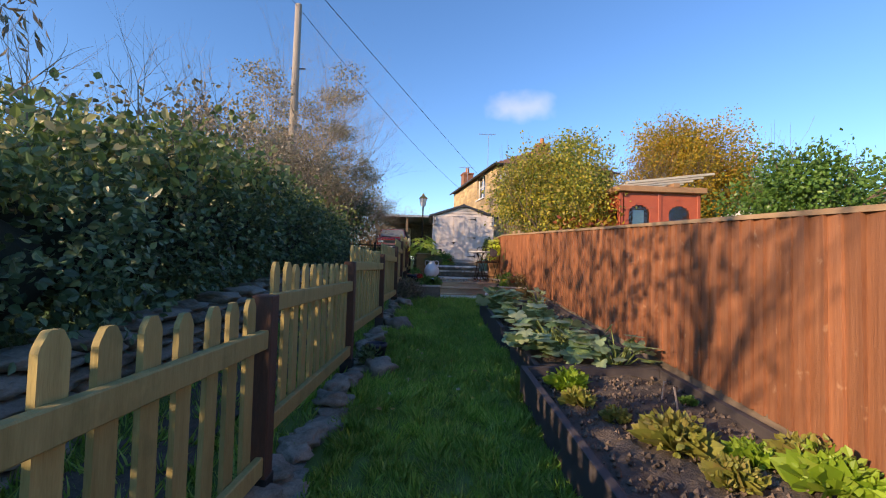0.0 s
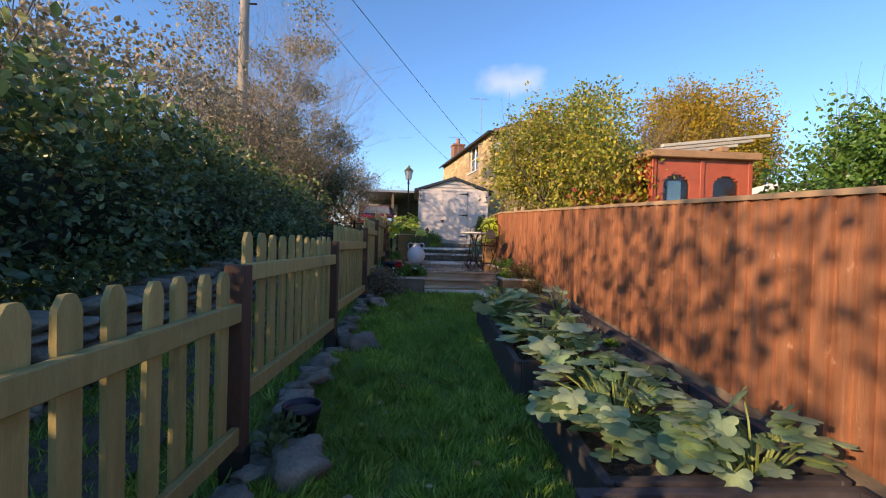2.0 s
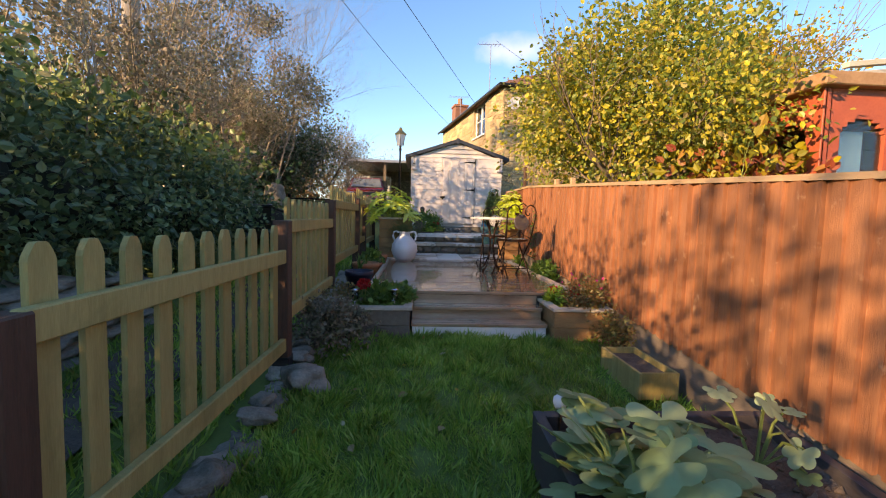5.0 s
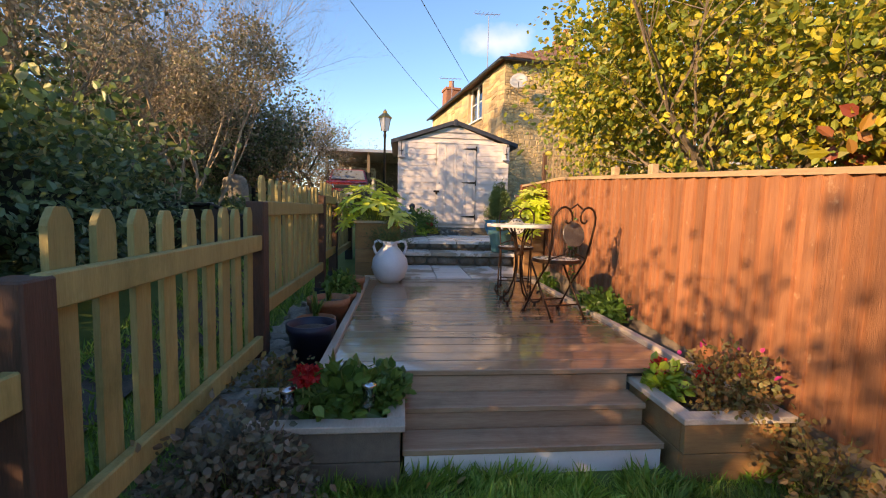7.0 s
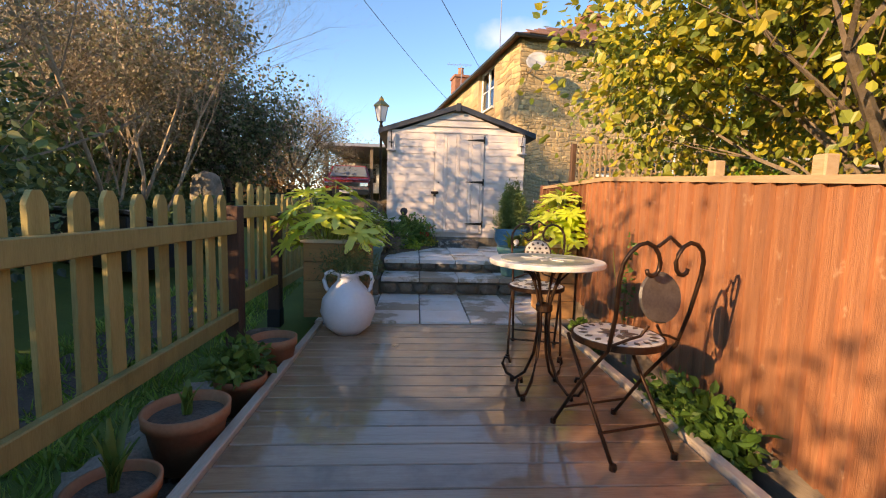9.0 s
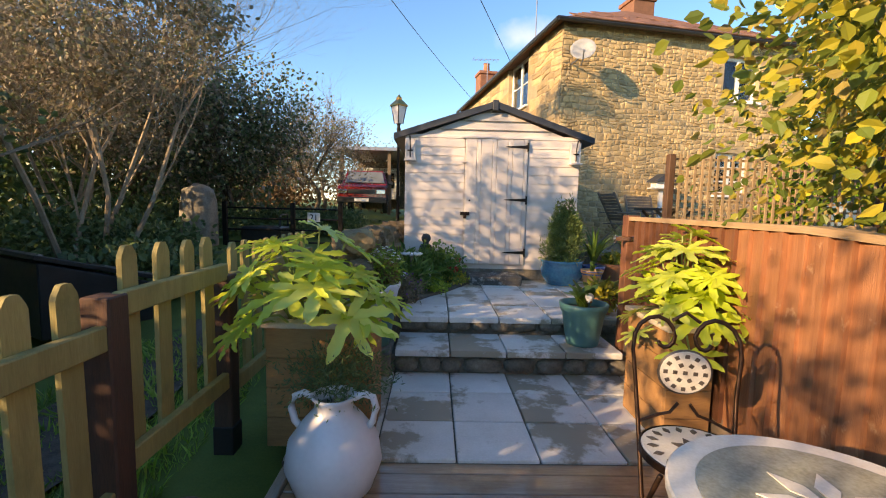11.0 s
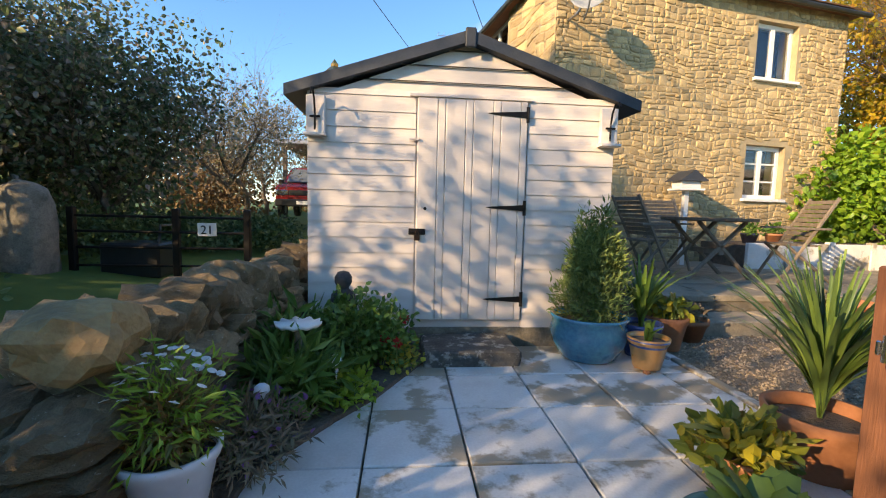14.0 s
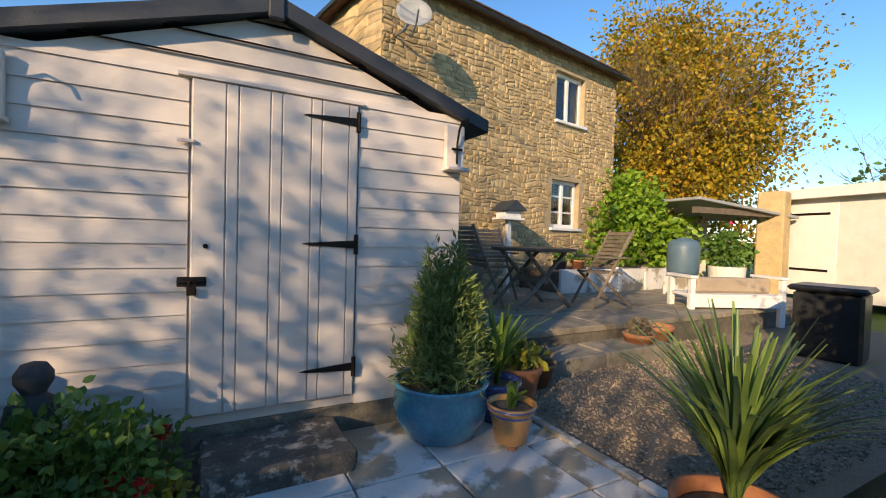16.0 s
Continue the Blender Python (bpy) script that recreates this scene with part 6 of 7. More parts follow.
ring = [bm.verts.new((math.cos(a) * (0.115 + 0.007 * math.cos(10 * a)), math.sin(a) * (0.1 + 0.006 * math.cos(10 * a)), 0.285 + 0.006 * math.cos(10 * a))) for a in [2 * math.pi * k / 64 for k in range(64)]]
low = [bm.verts.new((v.co.x * 0.95, v.co.y * 0.95, v.co.z - 0.018)) for v in ring]
c2 = bm.verts.new((0, 0, 0.25))
for k in range(64):
    j = (k + 1) % 64
    bm.faces.new((c, ring[k], ring[j]))
    bm.faces.new((ring[k], low[k], low[j], ring[j]))
    bm.faces.new((c2, low[j], low[k]))
smooth(part("bowl", bm, M["white"], dish))
part("post", rod((0, 0, -0.17), (0, 0, 0.255), 0.02), M["greystone"], dish)

# ---- vegetables in the beds ----
def bed_z(y):
    return float(np.interp(y, [0.9, 3.63, 4.75, 5.0, 7.05], [0.27, 0.44, 0.52, 0.57, 0.74]))


def squash_patch(x, y, rx, ry, n, size, seed, label):
    r = random.Random(seed)
    pl = []
    for k in range(n):
        a = r.uniform(0, 6.28)
        f = math.sqrt(r.random())
        px, py = math.cos(a) * rx * f, math.sin(a) * ry * f
        pz = bed_z(y + py) - bed_z(y) + r.uniform(0.1, 0.36) * (1.1 - 0.4 * f)
        pl.append(((px, py, pz), r.uniform(0, 360), r.uniform(-55, 10), size * r.uniform(0.5, 1.15)))
    return leaf_plant("squash_plant", pose(x, y, bed_z(y)), label, "squash plant", SQUASH, pl, True, "squash plants in the beds")


squash_patch(1.25, 4.2, 0.44, 0.58, 92, 0.145, 1, "sprawling squash plant with broad grey-green leaves")
squash_patch(1.7, 3.8, 0.32, 0.24, 34, 0.13, 2, "sprawling squash plant with broad grey-green leaves")
squash_patch(1.3, 4.95, 0.38, 0.26, 24, 0.16, 3, "sprawling squash plant with broad grey-green leaves")
squash_patch(1.08, 6.4, 0.3, 0.5, 62, 0.19, 4, "sprawling squash plant with broad grey-green leaves")
squash_patch(1.2, 5.45, 0.36, 0.36, 26, 0.19, 5, "sprawling squash plant with broad grey-green leaves")
squash_patch(1.75, 6.75, 0.14, 0.2, 8, 0.1, 6, "small squash plant with an orange bloom")
M["orange"] = leafy("orange_petal", [(0.7, 0.3, 0.02), (0.8, 0.38, 0.03)], 0.5, 0.3)
for x, y in ((1.1, 6.2), (1.8, 6.6)):
    t = thing("squash_bloom", pose(x, y, bed_z(y) + 0.12), "orange-yellow squash flower among the leaves", "flower", "squash flowers")
    foliage("petal_cluster", [(0, 0, 0, 0.015, 0.015, 0.025)], 12, 0.035, M["orange"], t, "oval", 0.5, 0.1, -0.5)
    part("stalk", rod((0, 0, -0.12), (0, 0, 0), 0.005, sides=5), M["stem"], t)


def lettuce(x, y, r, mat, label, n=60):
    t = thing("lettuce", pose(x, y, bed_z(y) - 0.01), label, "lettuce", "lettuces in the bed")
    k = np.arange(n)
    a = k * 2.399
    f = np.sqrt((k + 0.5) / n)
    p = np.column_stack([np.cos(a) * f * r * 0.35, np.sin(a) * f * r * 0.35, 0.01 + 0 * f])
    d = np.column_stack([np.cos(a) * f, np.sin(a) * f, 1.1 - 0.75 * f])
    V, F = scatter(p, d, r * 0.95 * rng.uniform(0.7, 1.1, n), "oval")
    raw("leaf_rosette", V, F, mat, t)
    foliage("frill", [(0, 0, r * 0.35, r * 0.85, r * 0.85, r * 0.55)], n * 3, r * 0.22, mat, t, "oval", 0.6, 0.2, -0.2, "", 0.0)
    return t


lettuce(1.38, 2.35, 0.2, M["fernleaf"], "loose pale yellow-green lettuce gone to seed")
lettuce(1.68, 2.2, 0.12, M["lime"], "loose lime-green lettuce in dark soil")
lettuce(1.45, 2.0, 0.13, M["fernleaf"], "loose pale yellow-green lettuce gone to seed")
lettuce(1.88, 1.95, 0.2, M["lime"], "bright lime-green lettuce catching the sun")
lettuce(1.95, 2.15, 0.18, M["fernleaf"], "loose pale yellow-green lettuce gone to seed")
lettuce(1.1, 3.3, 0.16, M["lime"], "loose lime-green lettuce at the timber edge")
lettuce(1.05, 2.95, 0.12, M["fernleaf"], "loose pale yellow-green lettuce gone to seed")
lettuce(1.2, 2.7, 0.09, M["fernleaf"], "loose pale yellow-green lettuce gone to seed")
lettuce(1.05, 5.9, 0.15, M["green"], "low parsley-like green clump in the bed")
lettuce(1.85, 3.0, 0.06, M["green"], "small green seedling in dark soil")
lettuce(1.62, 5.75, 0.06, M["green"], "small green seedling in dark soil")
lettuce(1.85, 5.6, 0.07, M["green"], "small green seedling in dark soil")
for x, y, tilt in ((1.72, 3.1, 6), (1.74, 2.95, -14)):
    ob = tagged(part("plant_label", box(-0.008, 0.008, -0.002, 0.002, -0.05, 0.12), M["trim"]), "pale wooden plant marker stuck in the soil", "plant marker", "plant markers")
    ob.matrix_world = pose(x, y, bed_z(y), tilt, 4, 20)

# clods, pebbles and fallen leaves
cl = random.Random(9)
V, F = [], []
for _ in range(2000):
    x = cl.uniform(0.9, 1.98)
    y = cl.choice((cl.uniform(1.0, 3.55), cl.uniform(5.1, 6.95)))
    s = cl.uniform(0.005, 0.022)
    k = len(V)
    z = bed_z(y) + 0.0
    V += [(x - s, y, z), (x + s, y + s * 0.3, z), (x, y + s, z), (x, y - s, z), (x + s * 0.2, y, z + s), (x, y, z - s)]
    F += [(k + a, k + b, k + c) for a, b, c in ((0, 3, 4), (3, 1, 4), (1, 2, 4), (2, 0, 4), (3, 0, 5), (1, 3, 5), (2, 1, 5), (0, 2, 5))]
tagged(raw("clods", V, F, M["clod"]), "small crumbs of soil and pebbles", "soil", kind="stuff")
n = 70
p = np.column_stack([rng.uniform(-0.4, 0.85, n), rng.uniform(3, 8.8, n), np.zeros(n)])
p[:, 2] = ground_z(p[:, 1]) + 0.04
V, F = scatter(p, np.column_stack([rng.normal(size=n), rng.normal(size=n), rng.normal(size=n) * 0.2]), rng.uniform(0.03, 0.07, n), "oval", (0, 0, 1))
tagged(raw("fallen_leaves", V, F, M["fallen"]), "pale and brown fallen leaves on the lawn", "leaves", kind="stuff")
pot("plastic_pot", -0.5, 4.5, float(ground_z(4.5)), 0.11, 0.2, M["bluebucket"], "dark plastic pot by the fence post")
mound("ivy_clump", -0.55, 4.3, float(ground_z(4.3)), 0.12, 0.16, 0.22, 240, 0.05, M["darkgreen"], "dark ivy growing up the fence post")

# ---- stone wall under the hedge ----
hw = thing("stone_wall", pose(-2.3, 3.0, float(ground_z(3))), "old grey dry stone wall below the hedge", "stone wall")
for course in range(7):
    y = -1.0
    while y < 13.5:
        w = wr.uniform(0.18, 0.5)
        if course < 6 or wr.random() < 0.7:
            ob = new("stone", wr.choice(stone_data)) if 1.0 < y < 9.0 else None
            zz = float(ground_z(y)) + 0.03 + course * 0.095
            if ob:
                ob.parent = hw
                ob.matrix_basis = hw.matrix_world.inverted() @ pose(-2.25 + wr.uniform(-0.04, 0.04), y + w / 2, zz, 0, 0, wr.uniform(-8, 8)) @ Matrix.Diagonal((1.3, w * 3.6, 0.6, 1))
        y += w

# ---- telegraph-side lane things ----
M["blackplastic"] = material("black_plastic", (0.012, 0.013, 0.014), (0.025, 0.026, 0.028), 8, 0.35, 0.1)
M["zinc"] = material("grey_metal", (0.3, 0.31, 0.33), (0.42, 0.43, 0.45), 8, 0.4, 0.2, metal=0.7)
frame_t = thing("cold_frame", pose(-3.0, 14.2, 1.2, 0, 0, 60), "dark cold frame with tilted grey-edged glass lids", "cold frame")
bm = box(-0.4, 0.4, -0.9, 0.9, 0, 0.6, 0.01)
for v in bm.verts:
    if v.co.z > 0.3 and v.co.x > 0:
        v.co.z -= 0.25
part("body", bm, M["blackplastic"], frame_t)
for k in range(2):
    lid = box(-0.44, 0.46, -0.9 + k * 0.92, -0.02 + k * 0.92, 0.0, 0.035, 0.004)
    bmesh.ops.transform(lid, matrix=pose(0, 0, 0.5, 0, 17, 0), verts=lid.verts)
    l = part("lid", lid, M["blackplastic"], frame_t)
    for a in (-0.42, 0.43):
        edge = box(a, a + 0.03, -0.9 + k * 0.92, -0.02 + k * 0.92, 0.037, 0.05)
        bmesh.ops.transform(edge, matrix=pose(0, 0, 0.5, 0, 17, 0), verts=edge.verts)
        part("edge_strip", edge, M["zinc"], l, "pale metal edge")

gatepost = tagged(smooth(part("gatepost", rock((0.62, 0.5, 1.75), 61, 0.08, 3), M["greystone"])), "tall rounded old stone gatepost by the lane", "gatepost")
gatepost.matrix_world = pose(-4.0, 18.6, 1.75)
gate = thing("gate", pose(-3.7, 18.9, 1.25), "black metal field gate with a number plate", "gate")
for x in (0.0, 1.35, 2.3):
    part("post", box(x, x + 0.09, -0.04, 0.04, 0, 1.05, 0.01), M["iron"], gate)
for z in (0.25, 0.5, 0.72, 0.93):
    part("rail", rod((0, 0, z), (2.35, 0, z), 0.018), M["iron"], gate)
plate = part("number_plate", box(1.7, 1.95, -0.06, -0.05, 0.68, 0.86, 0.003), M["white"], gate, "white number plate")
txt = bpy.data.curves.new("number", "FONT")
txt.body = "21"
txt.size = 0.17
txt.align_x = "CENTER"
txt.extrude = 0.001
tx = new("number", txt)
dg = bpy.context.evaluated_depsgraph_get()
tme = bpy.data.meshes.new_from_object(tx.evaluated_get(dg))
bpy.data.objects.remove(tx)
tme.materials.clear()
tme.materials.append(M["iron"])
num = new("number", tme)
num.parent = plate
num.matrix_basis = pose(1.825, -0.063, 0.71, 90, 0, 0)

# red car on the lane
M["carred"] = material("red_car_paint", (0.16, 0.012, 0.014), (0.2, 0.018, 0.018), 3, 0.25, 0.0, coat=0.8, spread=0.0)
M["tyre"] = material("tyre", (0.012, 0.012, 0.012), (0.02, 0.02, 0.02), 20, 0.8, 0.2)
car = thing("car", pose(-2.35, 28.6, 1.98, 0, 0, 4), "dark red off-road estate car facing down the lane", "car")
prof = [(-2.2, 0.4), (-2.2, 0.95), (-2.05, 1.05), (-0.95, 1.12), (-0.45, 1.7), (2.0, 1.72), (2.2, 1.1), (2.2, 0.4)]
bm = bmesh.new()
a = [bm.verts.new((-0.9 if z < 1.2 else -0.74, y, z)) for y, z in prof]
b = [bm.verts.new((0.9 if z < 1.2 else 0.74, y, z)) for y, z in prof]
bm.faces.new(a)
bm.faces.new(b[::-1])
for i in range(len(prof)):
    j = (i + 1) % len(prof)
    bm.faces.new((a[i], b[i], b[j], a[j]))
bmesh.ops.recalc_face_normals(bm, faces=bm.faces)
bmesh.ops.bevel(bm, geom=list(bm.edges), offset=0.05, segments=2, affect="EDGES")
part("body", bm, M["carred"], car)
ws = bmesh.new()
q = [ws.verts.new(p) for p in ((-0.78, -0.96, 1.17), (0.78, -0.96, 1.17), (0.66, -0.53, 1.62), (-0.66, -0.53, 1.62))]
ws.faces.new(q)
ext = bmesh.ops.extrude_face_region(ws, geom=list(ws.faces))
bmesh.ops.translate(ws, vec=(0, -0.03, 0.03), verts=[v for v in ext["geom"] if isinstance(v, bmesh.types.BMVert)])
part("windscreen", ws, M["pane_dark"], car, "grey reflecting windscreen")
part("grille", box(-0.5, 0.5, -2.225, -2.2, 0.72, 0.88, 0.01), M["blackplastic"], car)
part("bumper", box(-0.9, 0.9, -2.3, -2.15, 0.38, 0.6, 0.03), M["blackplastic"], car)
part("number_plate", box(-0.26, 0.26, -2.32, -2.3, 0.44, 0.55), M["white"], car, "white number plate")
for s in (-0.7, 0.7):
    part("headlight", box(s - 0.17, s + 0.17, -2.23, -2.19, 0.72, 0.88, 0.02), M["chrome"], car, "clear headlight")
    part("mirror", box(s * 1.43 - 0.09, s * 1.43 + 0.09, -0.8, -0.7, 1.14, 1.28, 0.02), M["blackplastic"], car)
    for y in (-1.4, 1.45):
        w = new("wheel")
        w.parent = car
        w.matrix_basis = pose(s * 1.2, y, 0.36, 0, 90, 0)
        part("tyre", lathe([(0.2, -0.1), (0.34, -0.1), (0.36, -0.05), (0.36, 0.05), (0.34, 0.1), (0.2, 0.1)], 24), M["tyre"], w)
        part("rim", lathe([(0, -0.09), (0.2, -0.09), (0.21, 0.09), (0, 0.09)], 24), M["zinc"], w)
van = thing("trailer", pose(-2.3, 33, 2.15), "white box trailer with open dark frame", "trailer")
part("box_body", box(-0.95, 0.95, -0.8, 0.8, 0.45, 2.0, 0.03), M["white"], van)
# the body is solid; a near-black sheet paints the shade of an opening
part("front_opening", box(-0.75, 0.75, -0.82, -0.803, 1.0, 1.75), M["opening_shade"], van, "near-black panel painted as a shaded opening")
for s in (-0.9, 0.9):
    part("wheel", rod((s - 0.08, 0, 0.3), (s + 0.08, 0, 0.3), 0.32, 0.32, 20), M["tyre"], van)

# flat-roofed carport beyond the lane
cp = thing("carport", pose(-0.5, 31, 2.1), "dark timber carport with flat pale-edged roof", "carport")
part("roof", box(-3.2, 3.0, -2.5, 2.5, 2.45, 2.6, 0.02), M["zinc"], cp, "flat grey metal roof")
part("back_wall", box(-3.0, 2.9, 2.3, 2.4, 0, 2.45), M["bark"], cp)
for x in (-3.0, -1.0, 1.0, 2.8):
    part("post", box(x, x + 0.14, -2.3, -2.16, -0.2, 2.45, 0.01), M["bark"], cp)

# lantern on a post behind the shed
M["brass"] = material("brass", (0.45, 0.24, 0.07), (0.6, 0.36, 0.12), 12, 0.35, 0.1, metal=1.0)
lamp = thing("street_lamp", pose(-0.28, 19.7, 1.25), "black lamp post with brass-topped glass lantern", "lamp post")
smooth(part("post", lathe([(0, -0.1), (0.09, -0.1), (0.09, 0.3), (0.05, 0.4), (0.035, 0.9), (0.03, 2.6), (0.05, 2.68), (0.03, 2.74), (0.05, 2.8), (0, 2.8)], 16), M["iron"], lamp))
lan = part("lantern", lathe([(0.09, 2.8), (0.16, 3.16), (0.15, 3.16), (0.08, 2.81)], 4), M["whiteglaze"], lamp, "pale frosted glass lantern")
for k in range(4):
    a = k * math.pi / 2
    part("bar", rod((math.cos(a) * 0.092, math.sin(a) * 0.092, 2.8), (math.cos(a) * 0.162, math.sin(a) * 0.162, 3.17), 0.01), M["iron"], lan)
part("lid", lathe([(0.2, 3.16), (0.19, 3.19), (0.09, 3.28), (0.06, 3.3), (0.06, 3.34), (0, 3.42)], 4), M["brass"], lamp, "brass lantern top")

# ---- cottage details ----
def on_house(x, y, z):
    return HM @ pose(x, y, z)


dish2 = thing("satellite_dish", on_house(0.2, -0.45, 4.05), "grey satellite dish on the cottage corner", "satellite dish")
bm = lathe([(0, 0), (0.09, 0.01), (0.17, 0.035), (0.23, 0.065), (0.225, 0.071), (0.165, 0.041), (0.08, 0.016), (0, 0.008)], 32)
bmesh.ops.transform(bm, matrix=pose(0, 0, 0, 68, 0, -28), verts=bm.verts)
smooth(part("reflector", bm, M["zinc2"], dish2))
bm = bmesh.new()
add_tube(bm, [(0, 0.03, -0.02), (0, 0.25, -0.1), (0, 0.45, -0.1)], 0.018)
part("arm", bm, M["zinc"], dish2)
bm = bmesh.new()
add_tube(bm, [(0, 0.05, -0.25), (-0.1, -0.2, -0.22), (-0.16, -0.34, -0.1)], 0.012)
part("feed_arm", bm, M["zinc"], dish2)
for x, y, h, w in ((0.0, 1.4, 1.7, 0.45), (0.3, 6.2, 1.2, 0.5)):
    t = thing("tv_aerial", on_house(x, y, 4.75), "thin metal television aerial on the roof edge", "aerial", "roof aerials")
    part("mast", rod((0, 0, -0.2), (0, 0, h), 0.014), M["zinc"], t)
    part("boom", rod((-w, 0, h), (w * 0.8, 0.0, h + 0.08), 0.009), M["zinc"], t)
    for k in range(7):
        xx = -w + k * w * 0.28
        part("element", rod((xx, -0.16, h + 0.04), (xx, 0.16, h + 0.04), 0.005, sides=5), M["zinc"], t)
for x, y, h in ((0.5, 7.0, 1.1), (3.3, 2.6, 1.9)):
    t = thing("chimney", on_house(x, y, 4.6), "brick chimney stack with clay pot", "chimney", "cottage chimneys")
    part("shaft", box(-0.3, 0.3, -0.3, 0.3, 0, h, 0.01), M["tile_roof"], t)
    part("cap", box(-0.34, 0.34, -0.34, 0.34, h, h + 0.1, 0.01), M["tile_roof"], t)
    part("chimney_pot", lathe([(0.12, h + 0.1), (0.1, h + 0.4), (0.12, h + 0.42), (0.09, h + 0.42), (0.08, h + 0.12)], 16), M["terracotta"], t)
gut = bmesh.new()
add_rod(gut, (-0.2, -0.2, HE - 0.03), (HL + 0.2, -0.2, HE - 0.03), 0.045)
part("gutter", gut, M["blackplastic"], house, "dark eaves gutter")
part("gutter", rod((-0.2, -0.2, HE - 0.03), (-0.2, HD + 0.2, HE - 0.03), 0.045), M["blackplastic"], house)
tl = random.Random(6)
tile = bmesh.new()
add_box(tile, -0.13, 0.13, 0, 0.3, 0, 0.018, 0.0)
tile_me = bpy.data.meshes.new("roof_tile")
tile.to_mesh(tile_me)
tile.free()
tile_me.materials.append(M["tile_roof"])
for row in range(5):
    f = row * 0.1
    for k in range(24):
        x = -0.15 + (HL + 0.3) * (k + 0.5) / 24
        if f * 3 < x < HL - f * 3:
            ob = new("roof_tile", tile_me)
            ob.parent = roof
            slope = math.degrees(math.atan2(1.5, 2.58))
            ob.matrix_basis = pose(x + (row % 2) * 0.06, -0.24 + row * 0.22, HE - 0.02 + row * 0.22 * 1.5 / 2.58 + 0.03, slope + tl.uniform(-2, 2), tl.uniform(-2, 2), tl.uniform(-2, 2))

# ---- terrace and yard ----
terr = tagged(new("terrace"), "old stone slab terrace with sleeper-edged steps", "terrace", kind="structure")
part("core", box(3.1, 9.5, 16.42, 19.9, 1.0, 1.585), M["mossy"], terr)
tr2 = random.Random(14)
for i in range(9):
    for j in range(4):
        x, y = 3.1 + i * 0.7, 16.4 + j * 0.72
        part("slab", box(x + 0.006, x + 0.694, y + 0.006, y + 0.714, 1.56, 1.625 + tr2.uniform(-0.004, 0.004), 0.008), M["stepstone"], terr)
part("slab", box(3.2, 4.1, 16.02, 16.4, 1.3, 1.47, 0.012), M["stepstone"], terr)
part("slab", box(4.11, 5.0, 16.02, 16.4, 1.3, 1.475, 0.012), M["stepstone"], terr)
edge = tagged(new("edging"), "pale stone kerb between patio and gravel", "edging", kind="structure")
for k in range(5):
    part("kerb", box(2.72, 2.78, 13.9 + k * 0.38, 14.27 + k * 0.38, 1.2, 1.375, 0.006), M["slab"], edge)
gr = np.column_stack([rng.uniform(2.8, 6.0, 9000), rng.uniform(14.3, 16.4, 9000), np.full(9000, 1.345)])
o = np.array([(1, 0, 0), (-1, 0, 0), (0, 1, 0), (0, -1, 0), (0, 0, 0.7), (0, 0, -0.7)])
of = [(0, 2, 4), (2, 1, 4), (1, 3, 4), (3, 0, 4), (2, 0, 5), (1, 2, 5), (3, 1, 5), (0, 3, 5)]
sz = rng.uniform(0.006, 0.016, 9000)
V = (gr[:, None, :] + o[None] * sz[:, None, None] * rng.uniform(0.6, 1.3, (9000, 6, 1))).reshape(-1, 3)
F = [tuple(k * 6 + i for i in f) for k in range(9000) for f in of]
tagged(raw("pebbles", V, F, M["pebble"]), "loose brown and grey pea gravel stones", "gravel", kind="stuff")

M["teak"] = material("silvered_teak", (0.13, 0.1, 0.075), (0.24, 0.19, 0.145), 5, 0.8, 0.3, 50, (5, 5, 0.8))
wt = thing("garden_table", pose(4.55, 17.6, 1.625), "round slatted weathered wooden garden table", "table")
bm = lathe([(0, 0.69), (0.5, 0.69), (0.52, 0.70), (0.52, 0.73), (0, 0.73)], 32)
part("tabletop", bm, M["teakdark"], wt)
for s in (-1, 1):
    part("leg", rod((s * 0.4, -0.25, 0), (-s * 0.3, -0.25, 0.69), 0.028, sides=6), M["teak"], wt)
    part("leg", rod((s * 0.4, 0.25, 0), (-s * 0.3, 0.25, 0.69), 0.028, sides=6), M["teak"], wt)
part("stretcher", box(-0.03, 0.03, -0.27, 0.27, 0.3, 0.36), M["teak"], wt)


def folding_chair(m):
    t = thing("garden_chair", m, "folding slatted chair of silvered wood", "chair", "wooden chairs on the terrace")
    for s in (-0.24, 0.24):
        part("leg", rod((s, 0.28, 0), (s, -0.26, 0.98), 0.02, sides=6), M["teak"], t)
        part("leg", rod((s * 0.9, -0.3, 0), (s * 0.9, 0.22, 0.45), 0.02, sides=6), M["teak"], t)
        part("armrest", box(s - 0.03, s + 0.03, -0.2, 0.26, 0.62, 0.645, 0.005), M["teak"], t)
    for k in range(6):
        part("seat_slat", box(-0.22, 0.22, -0.15 + k * 0.066, -0.095 + k * 0.066, 0.43, 0.45), M["teak"], t)
    for k in range(9):
        z = 0.5 + k * 0.052
        y = 0.28 - 0.54 * z / 0.98
        part("back_slat", box(-0.22, 0.22, y - 0.012, y + 0.008, z, z + 0.042), M["teak"], t)
    return t


folding_chair(pose(5.45, 17.3, 1.625, 0, 0, 75))
folding_chair(pose(3.75, 17.7, 1.625, 0, 0, -80))
folding_chair(pose(4.5, 18.4, 1.625, 0, 0, 175))

